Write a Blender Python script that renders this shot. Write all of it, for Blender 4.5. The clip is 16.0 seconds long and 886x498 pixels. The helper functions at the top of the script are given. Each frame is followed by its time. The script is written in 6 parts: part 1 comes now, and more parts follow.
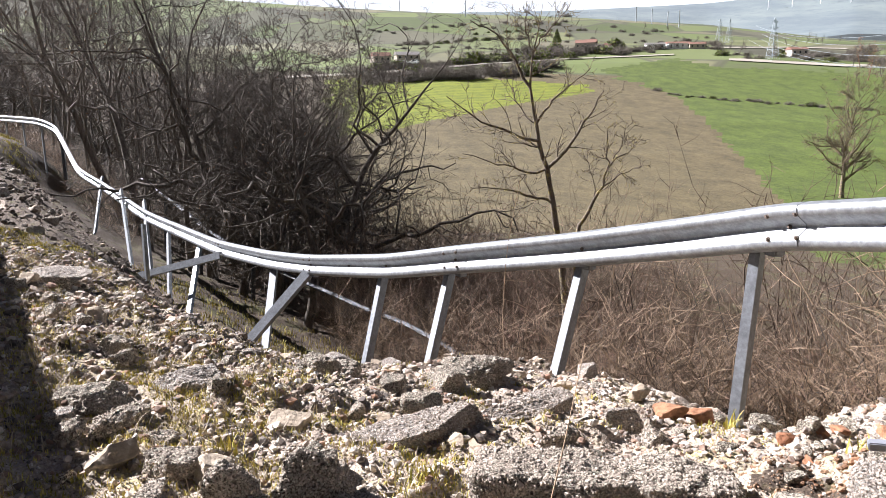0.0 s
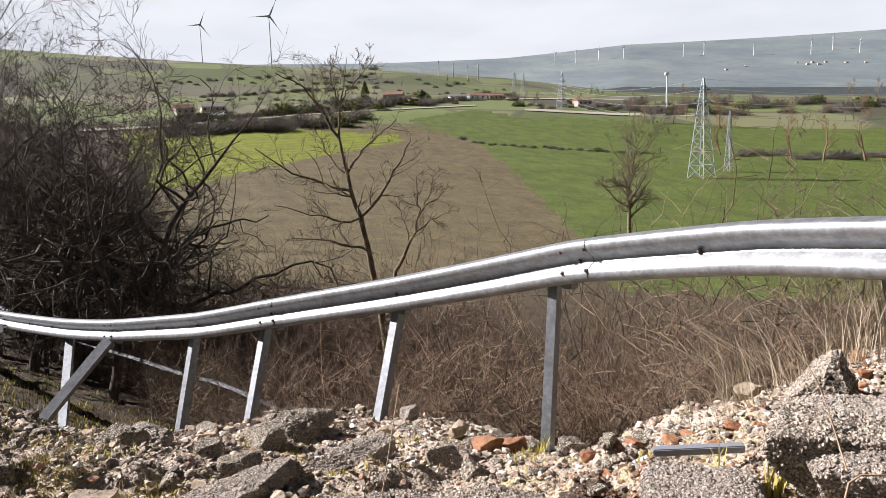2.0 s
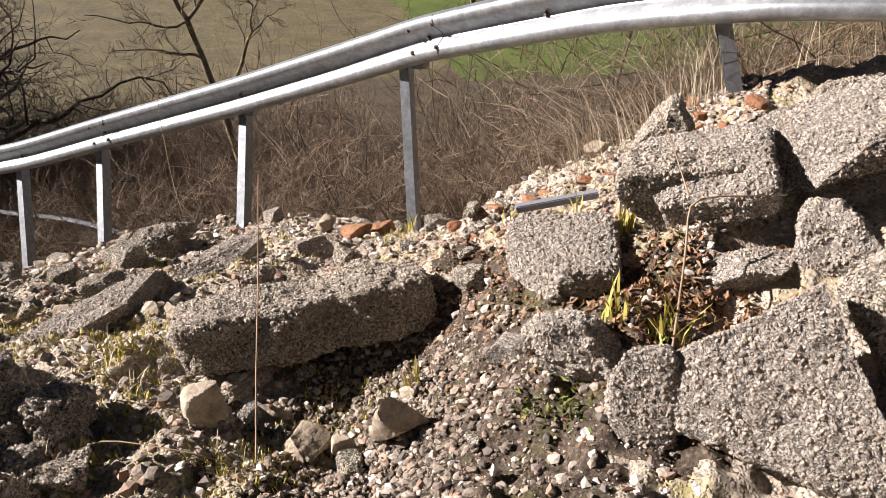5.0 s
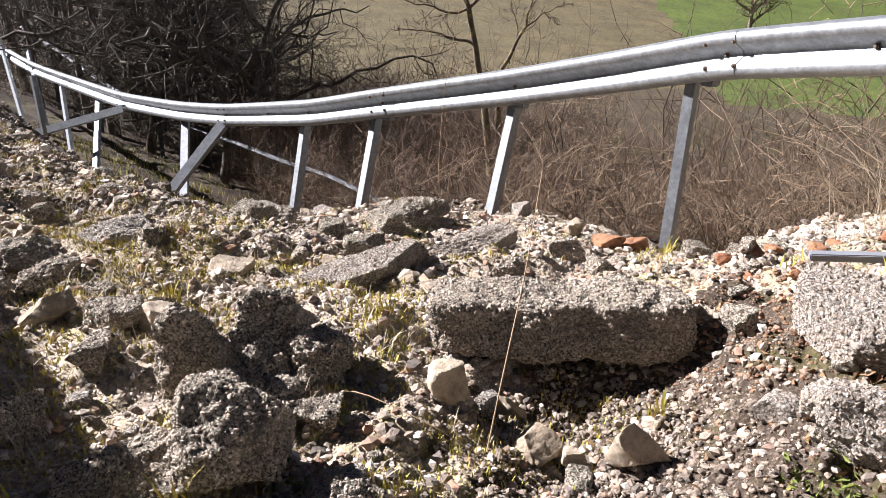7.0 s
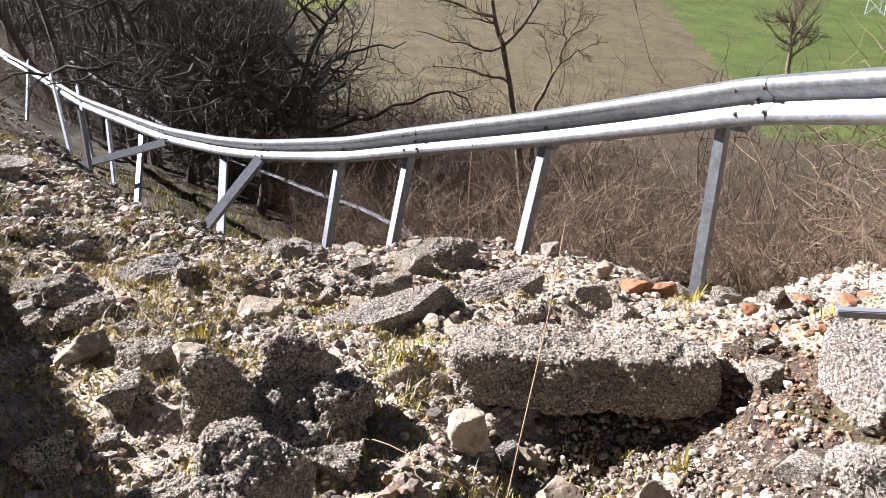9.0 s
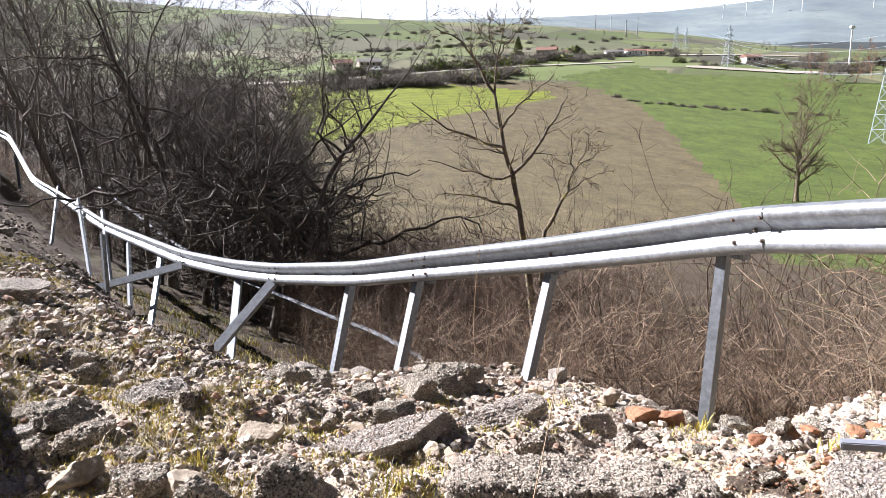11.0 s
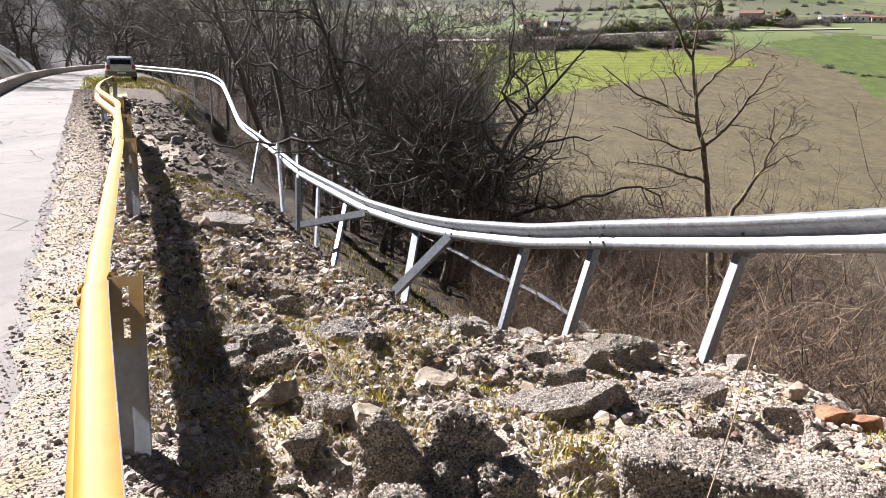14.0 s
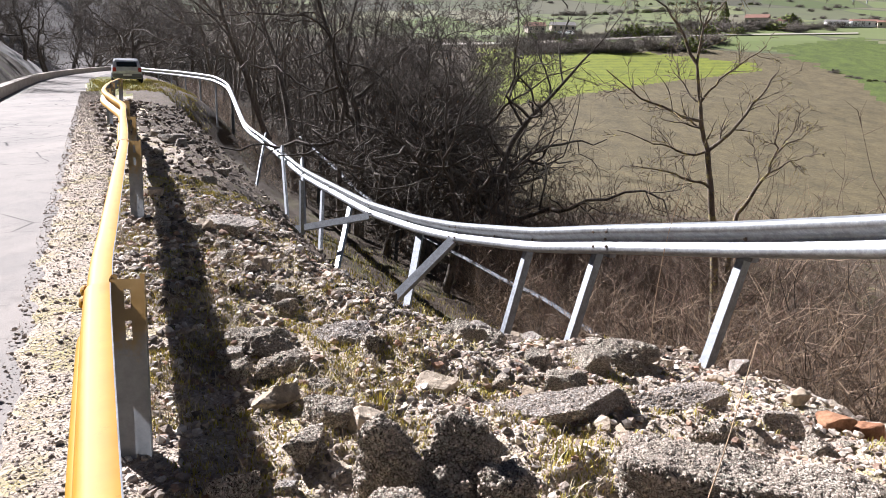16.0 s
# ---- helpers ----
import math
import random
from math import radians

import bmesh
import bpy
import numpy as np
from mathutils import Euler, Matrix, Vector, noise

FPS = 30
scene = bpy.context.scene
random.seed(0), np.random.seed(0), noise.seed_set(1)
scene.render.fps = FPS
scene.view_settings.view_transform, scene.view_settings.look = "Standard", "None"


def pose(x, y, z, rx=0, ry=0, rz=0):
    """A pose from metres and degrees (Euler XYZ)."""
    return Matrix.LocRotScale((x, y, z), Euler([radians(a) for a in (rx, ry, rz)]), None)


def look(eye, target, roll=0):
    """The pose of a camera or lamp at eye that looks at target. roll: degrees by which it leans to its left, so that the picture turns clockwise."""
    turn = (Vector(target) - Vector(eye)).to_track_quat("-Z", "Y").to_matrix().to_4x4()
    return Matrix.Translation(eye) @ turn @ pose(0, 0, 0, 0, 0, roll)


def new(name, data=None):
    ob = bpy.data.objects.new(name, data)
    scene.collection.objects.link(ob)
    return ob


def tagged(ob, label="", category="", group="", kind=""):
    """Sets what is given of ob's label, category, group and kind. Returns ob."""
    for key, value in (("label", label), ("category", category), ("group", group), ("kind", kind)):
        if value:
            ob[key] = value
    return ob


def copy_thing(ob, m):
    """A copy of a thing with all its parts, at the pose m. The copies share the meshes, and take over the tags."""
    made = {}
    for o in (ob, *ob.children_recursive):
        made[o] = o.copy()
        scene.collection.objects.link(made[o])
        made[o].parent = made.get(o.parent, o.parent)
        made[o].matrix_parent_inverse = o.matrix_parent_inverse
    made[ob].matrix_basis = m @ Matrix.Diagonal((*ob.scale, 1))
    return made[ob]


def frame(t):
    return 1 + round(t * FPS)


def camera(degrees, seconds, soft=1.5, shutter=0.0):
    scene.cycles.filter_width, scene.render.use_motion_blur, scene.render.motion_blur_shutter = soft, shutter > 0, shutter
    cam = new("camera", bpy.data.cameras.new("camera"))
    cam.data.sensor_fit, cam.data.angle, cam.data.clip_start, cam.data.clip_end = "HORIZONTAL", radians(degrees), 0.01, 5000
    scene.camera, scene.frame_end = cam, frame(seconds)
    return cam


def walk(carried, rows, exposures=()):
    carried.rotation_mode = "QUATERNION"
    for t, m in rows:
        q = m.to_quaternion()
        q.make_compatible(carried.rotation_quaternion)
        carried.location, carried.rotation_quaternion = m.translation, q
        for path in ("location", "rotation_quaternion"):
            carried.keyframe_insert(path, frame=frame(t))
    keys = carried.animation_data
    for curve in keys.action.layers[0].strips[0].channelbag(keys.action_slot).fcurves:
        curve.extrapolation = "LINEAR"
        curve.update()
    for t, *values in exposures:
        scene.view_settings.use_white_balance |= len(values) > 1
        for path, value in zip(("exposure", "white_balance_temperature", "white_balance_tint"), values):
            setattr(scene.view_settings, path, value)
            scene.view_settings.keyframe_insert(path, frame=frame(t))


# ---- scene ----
cam = camera(62.2, 16.0, 0.65)
# seconds, eye, target, roll
PATH = [
    (0, (0.013, -0.155, 1.589), (0.0, 1.802, 1.175), -0.8),
    (0.5, (0.01, -0.168, 1.579), (0.114, 1.802, 1.25), -0.8),
    (1, (0.031, -0.192, 1.584), (0.326, 1.763, 1.286), -1.0),
    (1.5, (0.038, -0.211, 1.594), (0.473, 1.719, 1.303), -1.4),
    (2, (0.051, -0.222, 1.594), (0.527, 1.699, 1.3), -1.7),
    (2.5, (0.098, -0.247, 1.556), (0.789, 1.589, 1.164), -3.8),
    (3, (0.16, -0.25, 1.506), (1.077, 1.404, 0.858), -6.0),
    (5.5, (-0.012, -0.149, 1.468), (0.629, 1.551, 0.633), -5.3),
    (6, (-0.064, -0.116, 1.452), (0.388, 1.648, 0.625), -3.9),
    (6.5, (-0.106, -0.09, 1.446), (0.196, 1.703, 0.613), -2.6),
    (7, (-0.134, -0.066, 1.474), (0.067, 1.758, 0.678), -0.7),
    (7.5, (-0.14, -0.058, 1.492), (0.008, 1.783, 0.723), -0.5),
    (8, (-0.137, -0.05, 1.511), (-0.006, 1.796, 0.754), -0.6),
    (10.5, (-0.027, -0.123, 1.589), (0.063, 1.813, 1.097), -1.1),
    (11, (-0.028, -0.125, 1.586), (0.056, 1.833, 1.188), -0.9),
    (11.5, (-0.027, -0.132, 1.583), (0.063, 1.824, 1.177), -0.7),
    (12, (-0.062, -0.143, 1.587), (-0.084, 1.813, 1.172), -0.4),
    (12.5, (-0.073, -0.142, 1.592), (-0.2, 1.81, 1.173), 0.4),
    (13, (-0.087, -0.162, 1.587), (-0.316, 1.777, 1.154), 0.6),
    (13.5, (-0.101, -0.156, 1.586), (-0.418, 1.762, 1.115), 1.0),
    (14, (-0.114, -0.15, 1.588), (-0.483, 1.751, 1.089), 1.2),
    (14.5, (-0.11, -0.142, 1.594), (-0.498, 1.757, 1.1), 1.3),
    (15, (-0.105, -0.153, 1.59), (-0.494, 1.747, 1.1), 1.2),
    (15.5, (-0.101, -0.147, 1.596), (-0.484, 1.753, 1.103), 1.4),
    (16, (-0.099, -0.154, 1.594), (-0.48, 1.747, 1.103), 1.4),
]
walk(cam, [(t, look(eye, target, roll)) for t, eye, target, roll in PATH],
     exposures=((0, 1.94, 6050, 13), (0.5, 1.78, 6050, 13), (1.0, 1.58, 6150, 13), (1.5, 1.40, 6250, 13), (2.0, 1.32, 6350, 13), (2.5, 1.22, 6650, 13), (3.0, 1.34, 6950, 13),
                (5.5, 1.38, 6450, 13), (6.5, 1.55, 6200, 13), (7, 1.74, 6150, 13), (8, 1.82, 6050, 13), (10.5, 1.92, 5950, 13), (12, 1.94, 5950, 13), (14, 1.84, 6050, 13), (16, 1.77, 5950, 13)))

# ---- daylight ----
SUN_EL, SUN_AZ = 34.0, -60.5  # degrees up, and to the right of +y
sky_world = bpy.data.worlds.new("sky_world")
scene.world = sky_world
sky_world.use_nodes = True
wn = sky_world.node_tree.nodes
sky = wn.new("ShaderNodeTexSky")
sky.sky_type, sky.sun_disc = "NISHITA", False
sky.sun_elevation, sky.sun_rotation = radians(SUN_EL), radians(SUN_AZ)
sky.altitude, sky.air_density, sky.dust_density, sky.ozone_density = 600, 0.10, 0.04, 1.0
wn["Background"].inputs["Strength"].default_value = 0.05
# thin white haze low in the sky, with faint high cloud
wl = sky_world.node_tree.links.new
where = wn.new("ShaderNodeTexCoord").outputs["Generated"]
parts_of = wn.new("ShaderNodeSeparateXYZ")
wl(where, parts_of.inputs[0])
low = wn.new("ShaderNodeMapRange")
low.inputs["From Min"].default_value, low.inputs["From Max"].default_value = 0.19, 0.31
low.inputs["To Min"].default_value, low.inputs["To Max"].default_value = 0.97, 0.0
wl(parts_of.outputs["Z"], low.inputs["Value"])
cloud = wn.new("ShaderNodeTexNoise")
cloud.inputs["Scale"].default_value, cloud.inputs["Detail"].default_value = 5.0, 6
stretch = wn.new("ShaderNodeMapping")
stretch.inputs["Scale"].default_value = (1, 1, 4)
wl(where, stretch.inputs["Vector"])
wl(stretch.outputs[0], cloud.inputs["Vector"])
veil = wn.new("ShaderNodeMath")
veil.operation = "MULTIPLY"
wl(low.outputs[0], veil.inputs[0])
thin = wn.new("ShaderNodeMapRange")
thin.inputs["From Min"].default_value, thin.inputs["From Max"].default_value = 0.3, 0.62
thin.inputs["To Min"].default_value, thin.inputs["To Max"].default_value = 0.88, 1.0
wl(cloud.outputs["Fac"], thin.inputs["Value"])
wl(thin.outputs[0], veil.inputs[1])
haze = wn.new("ShaderNodeMix")
haze.data_type = "RGBA"
haze.inputs[7].default_value = (7.2, 7.4, 7.7, 1)
wl(veil.outputs[0], haze.inputs[0])
wl(sky.outputs[0], haze.inputs[6])
wl(haze.outputs[2], wn["Background"].inputs["Color"])
sun = new("sun", bpy.data.lights.new("sun", "SUN"))
sun.data.energy, sun.data.angle, sun.data.color = 5.0, radians(0.55), (1.0, 0.945, 0.915)
ca = math.cos(radians(SUN_EL))
toward = Vector((ca * math.sin(radians(SUN_AZ)), ca * math.cos(radians(SUN_AZ)), math.sin(radians(SUN_EL))))
sun.matrix_world = look(toward * 50, (0, 0, 0))

# ---- materials ----
class Mat:
    """A node material: a small builder round the Principled shader."""

    def __init__(self, name, rough=0.9, metal=0.0):
        self.m = bpy.data.materials.new(name)
        self.m.use_nodes = True
        self.t = self.m.node_tree
        self.b = self.t.nodes["Principled BSDF"]
        self.b.inputs["Roughness"].default_value, self.b.inputs["Metallic"].default_value = rough, metal
        self.b.inputs["Specular IOR Level"].default_value = 0.3
        self.co = self.t.nodes.new("ShaderNodeTexCoord").outputs["Object"]

    def link(self, a, b):
        self.t.links.new(a, b)

    def place(self, stretch):
        n = self.t.nodes.new("ShaderNodeMapping")
        n.inputs["Scale"].default_value = stretch
        self.link(self.co, n.inputs["Vector"])
        return n.outputs[0]

    def noise(self, scale, detail=4, rough=0.6, stretch=None):
        n = self.t.nodes.new("ShaderNodeTexNoise")
        n.inputs["Scale"].default_value, n.inputs["Detail"].default_value, n.inputs["Roughness"].default_value = scale, detail, rough
        self.link(self.place(stretch) if stretch else self.co, n.inputs["Vector"])
        return n.outputs["Fac"]

    def cells(self, scale, out="Distance", feature="F1", random=1.0):
        n = self.t.nodes.new("ShaderNodeTexVoronoi")
        n.feature = feature
        n.inputs["Scale"].default_value, n.inputs["Randomness"].default_value = scale, random
        self.link(self.co, n.inputs["Vector"])
        return n.outputs[out]

    def warped(self, scale, amount):
        """Coordinates stirred by noise, for patterns that should not look regular."""
        n = self.t.nodes.new("ShaderNodeTexNoise")
        n.inputs["Scale"].default_value, n.inputs["Detail"].default_value = scale, 3
        self.link(self.co, n.inputs["Vector"])
        k = self.t.nodes.new("ShaderNodeVectorMath")
        k.operation = "MULTIPLY_ADD"
        self.link(n.outputs["Color"], k.inputs[0])
        k.inputs[1].default_value = (amount, amount, amount)
        self.link(self.co, k.inputs[2])
        self.co = k.outputs[0]
        return self

    def ramp(self, fac, *stops):
        n = self.t.nodes.new("ShaderNodeValToRGB")
        el = n.color_ramp.elements
        while len(el) < len(stops):
            el.new(0.5)
        for e, (p, c) in zip(el, stops):
            e.position, e.color = p, (*c, 1) if len(c) == 3 else c
        self.link(fac, n.inputs[0])
        return n.outputs[0]

    def mix(self, fac, a, b, kind="MIX"):
        n = self.t.nodes.new("ShaderNodeMix")
        n.data_type, n.blend_type = "RGBA", kind
        for v, i in ((fac, 0), (a, 6), (b, 7)):
            if isinstance(v, (int, float)):
                n.inputs[i].default_value = v
            elif isinstance(v, tuple):
                n.inputs[i].default_value = (*v, 1)
            else:
                self.link(v, n.inputs[i])
        return n.outputs[2]

    def math(self, op, a, b=0.0):
        n = self.t.nodes.new("ShaderNodeMath")
        n.operation = op
        for v, i in ((a, 0), (b, 1)):
            if isinstance(v, (int, float)):
                n.inputs[i].default_value = v
            else:
                self.link(v, n.inputs[i])
        return n.outputs[0]

    def random(self, island=False):
        if island:
            return self.t.nodes.new("ShaderNodeNewGeometry").outputs["Random Per Island"]
        return self.t.nodes.new("ShaderNodeObjectInfo").outputs["Random"]

    def colour(self, c):
        if isinstance(c, tuple):
            self.b.inputs["Base Color"].default_value = (*c, 1)
        else:
            self.link(c, self.b.inputs["Base Color"])
        return self

    def rough(self, v):
        self.link(v, self.b.inputs["Roughness"])
        return self

    def bump(self, height, far=0.01, strength=1.0):
        n = self.t.nodes.new("ShaderNodeBump")
        n.inputs["Distance"].default_value, n.inputs["Strength"].default_value = far, strength
        self.link(height, n.inputs["Height"])
        old = self.b.inputs["Normal"].links
        if old:
            self.link(old[0].from_socket, n.inputs["Normal"])
        self.link(n.outputs[0], self.b.inputs["Normal"])
        return self


WHITE, BLACK = (1, 1, 1), (0, 0, 0)


def rubble_material():
    q = Mat("rubble_ground", 0.95)
    soil = q.ramp(q.noise(34, 5, 0.75), (0.3, (0.08, 0.062, 0.046)), (0.7, (0.36, 0.288, 0.22)))
    dust = q.ramp(q.noise(1.3, 5, 0.7), (0.28, BLACK), (0.52, (0.9, 0.9, 0.9)))
    soil = q.mix(dust, soil, q.ramp(q.noise(60, 4, 0.75), (0.3, (0.27, 0.22, 0.165)), (0.7, (0.60, 0.505, 0.41))))
    red = q.ramp(q.noise(1.1, 4), (0.63, BLACK), (0.78, (0.5, 0.5, 0.5)))
    soil = q.mix(red, soil, (0.28, 0.13, 0.065))
    moss = q.ramp(q.noise(1.9, 6, 0.7), (0.49, BLACK), (0.62, (0.75, 0.75, 0.75)))
    soil = q.mix(moss, soil, q.ramp(q.noise(40, 3), (0.3, (0.17, 0.155, 0.04)), (0.7, (0.42, 0.35, 0.12))))
    grain = q.noise(90, 4, 0.75)
    q.warped(20, 0.03)
    dist, fine = q.cells(30), q.cells(75)
    stone = q.ramp(q.cells(30, "Color"), (0.0, (0.2, 0.165, 0.14)), (0.4, (0.4, 0.335, 0.28)), (0.8, (0.58, 0.51, 0.44)), (1.0, (0.74, 0.68, 0.61)))
    grit = q.ramp(q.cells(75, "Color"), (0.0, (0.12, 0.1, 0.08)), (0.6, (0.38, 0.32, 0.265)), (1.0, (0.64, 0.58, 0.5)))
    few = q.ramp(q.noise(2.7, 4), (0.42, BLACK), (0.55, WHITE))
    c = q.mix(q.math("MULTIPLY", q.ramp(fine, (0.3, WHITE), (0.42, BLACK)), 0.85), soil, grit)
    c = q.mix(q.math("MULTIPLY", q.ramp(dist, (0.27, WHITE), (0.36, BLACK)), few), c, stone)
    return q.colour(c).bump(q.ramp(dist, (0.1, WHITE), (0.5, BLACK)), 0.014, 0.8).bump(q.ramp(fine, (0.1, WHITE), (0.5, BLACK)), 0.007, 0.9).bump(grain, 0.006, 0.8).m


def soil_material():
    q = Mat("dark_soil", 0.95)
    c = q.ramp(q.noise(45, 6, 0.75), (0.3, (0.03, 0.021, 0.015)), (0.5, (0.085, 0.062, 0.045)), (0.7, (0.26, 0.2, 0.145)))
    c = q.mix(q.ramp(q.noise(4, 5, 0.7), (0.52, BLACK), (0.66, (0.7, 0.7, 0.7))), c, q.ramp(q.noise(70, 3), (0.3, (0.04, 0.045, 0.012)), (0.7, (0.15, 0.13, 0.04))))
    return q.colour(c).bump(q.noise(70, 5, 0.75), 0.015, 1.0).bump(q.cells(60), -0.008, 0.8).m


def litter_material():
    q = Mat("leaf_litter", 0.95)
    c = q.ramp(q.noise(14, 6, 0.75), (0.25, (0.022, 0.016, 0.011)), (0.55, (0.065, 0.045, 0.028)), (0.8, (0.12, 0.085, 0.05)))
    g = q.ramp(q.noise(0.8, 5, 0.7), (0.5, BLACK), (0.68, (0.7, 0.7, 0.7)))
    c = q.mix(g, c, q.ramp(q.noise(25, 3), (0.3, (0.05, 0.06, 0.015)), (0.7, (0.13, 0.13, 0.04))))
    return q.colour(c).bump(q.noise(30, 5, 0.7), 0.03, 0.8).m


def verge_material():
    q = Mat("verge_grass", 0.95)
    c = q.ramp(q.noise(20, 6, 0.75), (0.25, (0.07, 0.075, 0.02)), (0.5, (0.15, 0.15, 0.04)), (0.8, (0.3, 0.25, 0.1)))
    return q.colour(c).bump(q.noise(60, 5, 0.7), 0.03, 0.8).m


def field_material(name, low, high, rows=0.0, turn=0.0, scale=0.05, speck=1.4):
    q = Mat(name, 1.0)
    big = q.noise(scale, 5, 0.6)
    fine = q.noise(speck, 4, 0.75)
    c = q.mix(q.ramp(big, (0.3, BLACK), (0.7, WHITE)), low, high)
    c = q.mix(0.75, c, q.ramp(fine, (0.36, tuple(0.42 * v for v in low)), (0.64, tuple(1.6 * v for v in high))))
    mid = q.noise(speck * 0.16, 4, 0.7, (1.0, 0.45, 1.0))
    c = q.mix(0.5, c, q.ramp(mid, (0.35, tuple(0.6 * v for v in low)), (0.65, tuple(1.25 * v for v in high))))
    if rows:
        w = q.t.nodes.new("ShaderNodeTexWave")
        w.inputs["Scale"].default_value, w.inputs["Distortion"].default_value, w.inputs["Detail"].default_value = rows, 1.5, 2
        mp = q.t.nodes.new("ShaderNodeMapping")
        mp.inputs["Rotation"].default_value = (0, 0, radians(turn))
        q.link(q.co, mp.inputs["Vector"])
        q.link(mp.outputs[0], w.inputs["Vector"])
        c = q.mix(q.ramp(w.outputs["Fac"], (0.55, BLACK), (1.0, (0.35, 0.35, 0.35))), c, tuple(1.5 * v for v in high))
    return q.colour(c).bump(fine, 0.2, 0.5).m


def patchwork_material():
    q = Mat("hill_fields", 1.0)
    mp = q.place((0.02, 0.011, 0.0))
    v = q.t.nodes.new("ShaderNodeTexVoronoi")
    v.inputs["Scale"].default_value = 1.0
    q.link(mp, v.inputs["Vector"])
    sep = q.t.nodes.new("ShaderNodeSeparateColor")
    q.link(v.outputs["Color"], sep.inputs[0])
    c = q.ramp(sep.outputs[0], (0.0, (0.045, 0.065, 0.014)), (0.25, (0.125, 0.16, 0.042)), (0.45, (0.17, 0.15, 0.095)), (0.6, (0.075, 0.074, 0.045)), (0.8, (0.135, 0.17, 0.048)), (0.95, (0.05, 0.048, 0.03)))
    c = q.mix(q.ramp(q.noise(0.012, 6, 0.7), (0.52, BLACK), (0.62, (0.4, 0.4, 0.4))), c, (0.065, 0.059, 0.040))
    edge = q.t.nodes.new("ShaderNodeTexVoronoi")
    edge.feature = "DISTANCE_TO_EDGE"
    edge.inputs["Scale"].default_value = 1.0
    q.link(mp, edge.inputs["Vector"])
    c = q.mix(q.ramp(edge.outputs["Distance"], (0.02, (0.8, 0.8, 0.8)), (0.05, BLACK)), c, (0.06, 0.06, 0.035))
    c = q.mix(0.22, c, q.ramp(q.noise(0.15, 5, 0.7), (0.3, (0.031, 0.034, 0.019)), (0.7, (0.093, 0.096, 0.046))))
    return q.colour(c).m


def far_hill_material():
    q = Mat("hazed_far_hills", 1.0)
    # distance haze is painted in as pale blue-grey base tones
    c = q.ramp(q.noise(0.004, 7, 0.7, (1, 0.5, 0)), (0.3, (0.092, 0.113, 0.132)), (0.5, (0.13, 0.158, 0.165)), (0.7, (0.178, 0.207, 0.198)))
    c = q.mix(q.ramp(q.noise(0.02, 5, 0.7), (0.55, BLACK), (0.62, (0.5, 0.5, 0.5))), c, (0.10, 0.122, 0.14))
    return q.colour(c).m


def asphalt_material():
    q = Mat("road_asphalt", 0.95)
    q.b.inputs["Specular IOR Level"].default_value = 0.1
    c = q.ramp(q.noise(160, 3, 0.7), (0.3, (0.17, 0.157, 0.145)), (0.7, (0.285, 0.265, 0.245)))
    c = q.mix(q.ramp(q.noise(0.9, 6, 0.7, (1, 0.4, 1)), (0.4, BLACK), (0.65, (0.7, 0.7, 0.7))), c, (0.32, 0.288, 0.258))
    c = q.mix(q.ramp(q.noise(3.5, 5, 0.75), (0.55, BLACK), (0.7, (0.5, 0.5, 0.5))), c, (0.17, 0.155, 0.14))
    crack = q.cells(1.3, "Distance", "DISTANCE_TO_EDGE")
    mask = q.math("MULTIPLY", q.ramp(crack, (0.0, WHITE), (0.018, BLACK)), q.ramp(q.noise(0.5, 2), (0.5, BLACK), (0.6, WHITE)))
    c = q.mix(mask, c, (0.03, 0.028, 0.026))
    return q.colour(c).bump(q.noise(220, 2), 0.004, 0.6).m


def chunk_material(name, matrix, stones, top):
    """Broken road metal: pale stones of mixed size set in a darker binder."""
    q = Mat(name, 0.95)
    grain = q.noise(130, 5, 0.8)
    q.warped(30, 0.03)
    big, small = q.cells(62), q.cells(140)
    tone = q.ramp(q.cells(62, "Color"), (0.0, tuple(0.5 * v for v in stones)), (0.45, stones), (1.0, tuple(min(1.3 * v, 0.8) for v in stones)))
    tone2 = q.ramp(q.cells(140, "Color"), (0.0, tuple(0.5 * v for v in stones)), (1.0, tuple(min(1.25 * v, 0.8) for v in stones)))
    bed = q.mix(q.ramp(small, (0.4, BLACK), (0.65, WHITE)), tone2, matrix)
    c = q.mix(q.ramp(big, (0.36, BLACK), (0.46, WHITE)), tone, bed)
    c = q.mix(q.ramp(q.noise(6, 5, 0.7), (0.42, BLACK), (0.68, (0.4, 0.4, 0.4))), c, top)
    c = q.mix(q.math("MULTIPLY", q.random(), 0.12), c, matrix)
    c = q.mix(0.7, c, q.mix(1.0, c, q.ramp(grain, (0.3, (0.35, 0.32, 0.3)), (0.65, (1.25, 1.22, 1.18))), "MULTIPLY"))
    return q.colour(c).bump(q.ramp(big, (0.1, WHITE), (0.6, BLACK)), 0.022, 1.0).bump(q.ramp(small, (0.1, WHITE), (0.6, BLACK)), 0.011, 1.0).bump(grain, 0.008, 1.0).m


def stone_material(name, a, b, island=False):
    q = Mat(name, 0.9)
    c = q.ramp(q.random(island), (0.0, a), (0.55, tuple((x + y) / 2 for x, y in zip(a, b))), (1.0, b))
    c = q.mix(0.35, c, q.ramp(q.noise(22, 5, 0.7), (0.3, tuple(0.5 * v for v in a)), (0.7, tuple(min(1.15 * v, 0.8) for v in b))))
    dirt = q.ramp(q.noise(9, 6, 0.75), (0.45, BLACK), (0.66, (0.75, 0.75, 0.75)))
    c = q.mix(dirt, c, tuple(0.42 * v for v in a))
    return q.colour(c).bump(q.noise(45, 6, 0.75), 0.012, 1.0).bump(q.noise(14, 4, 0.6), 0.02, 0.7).m


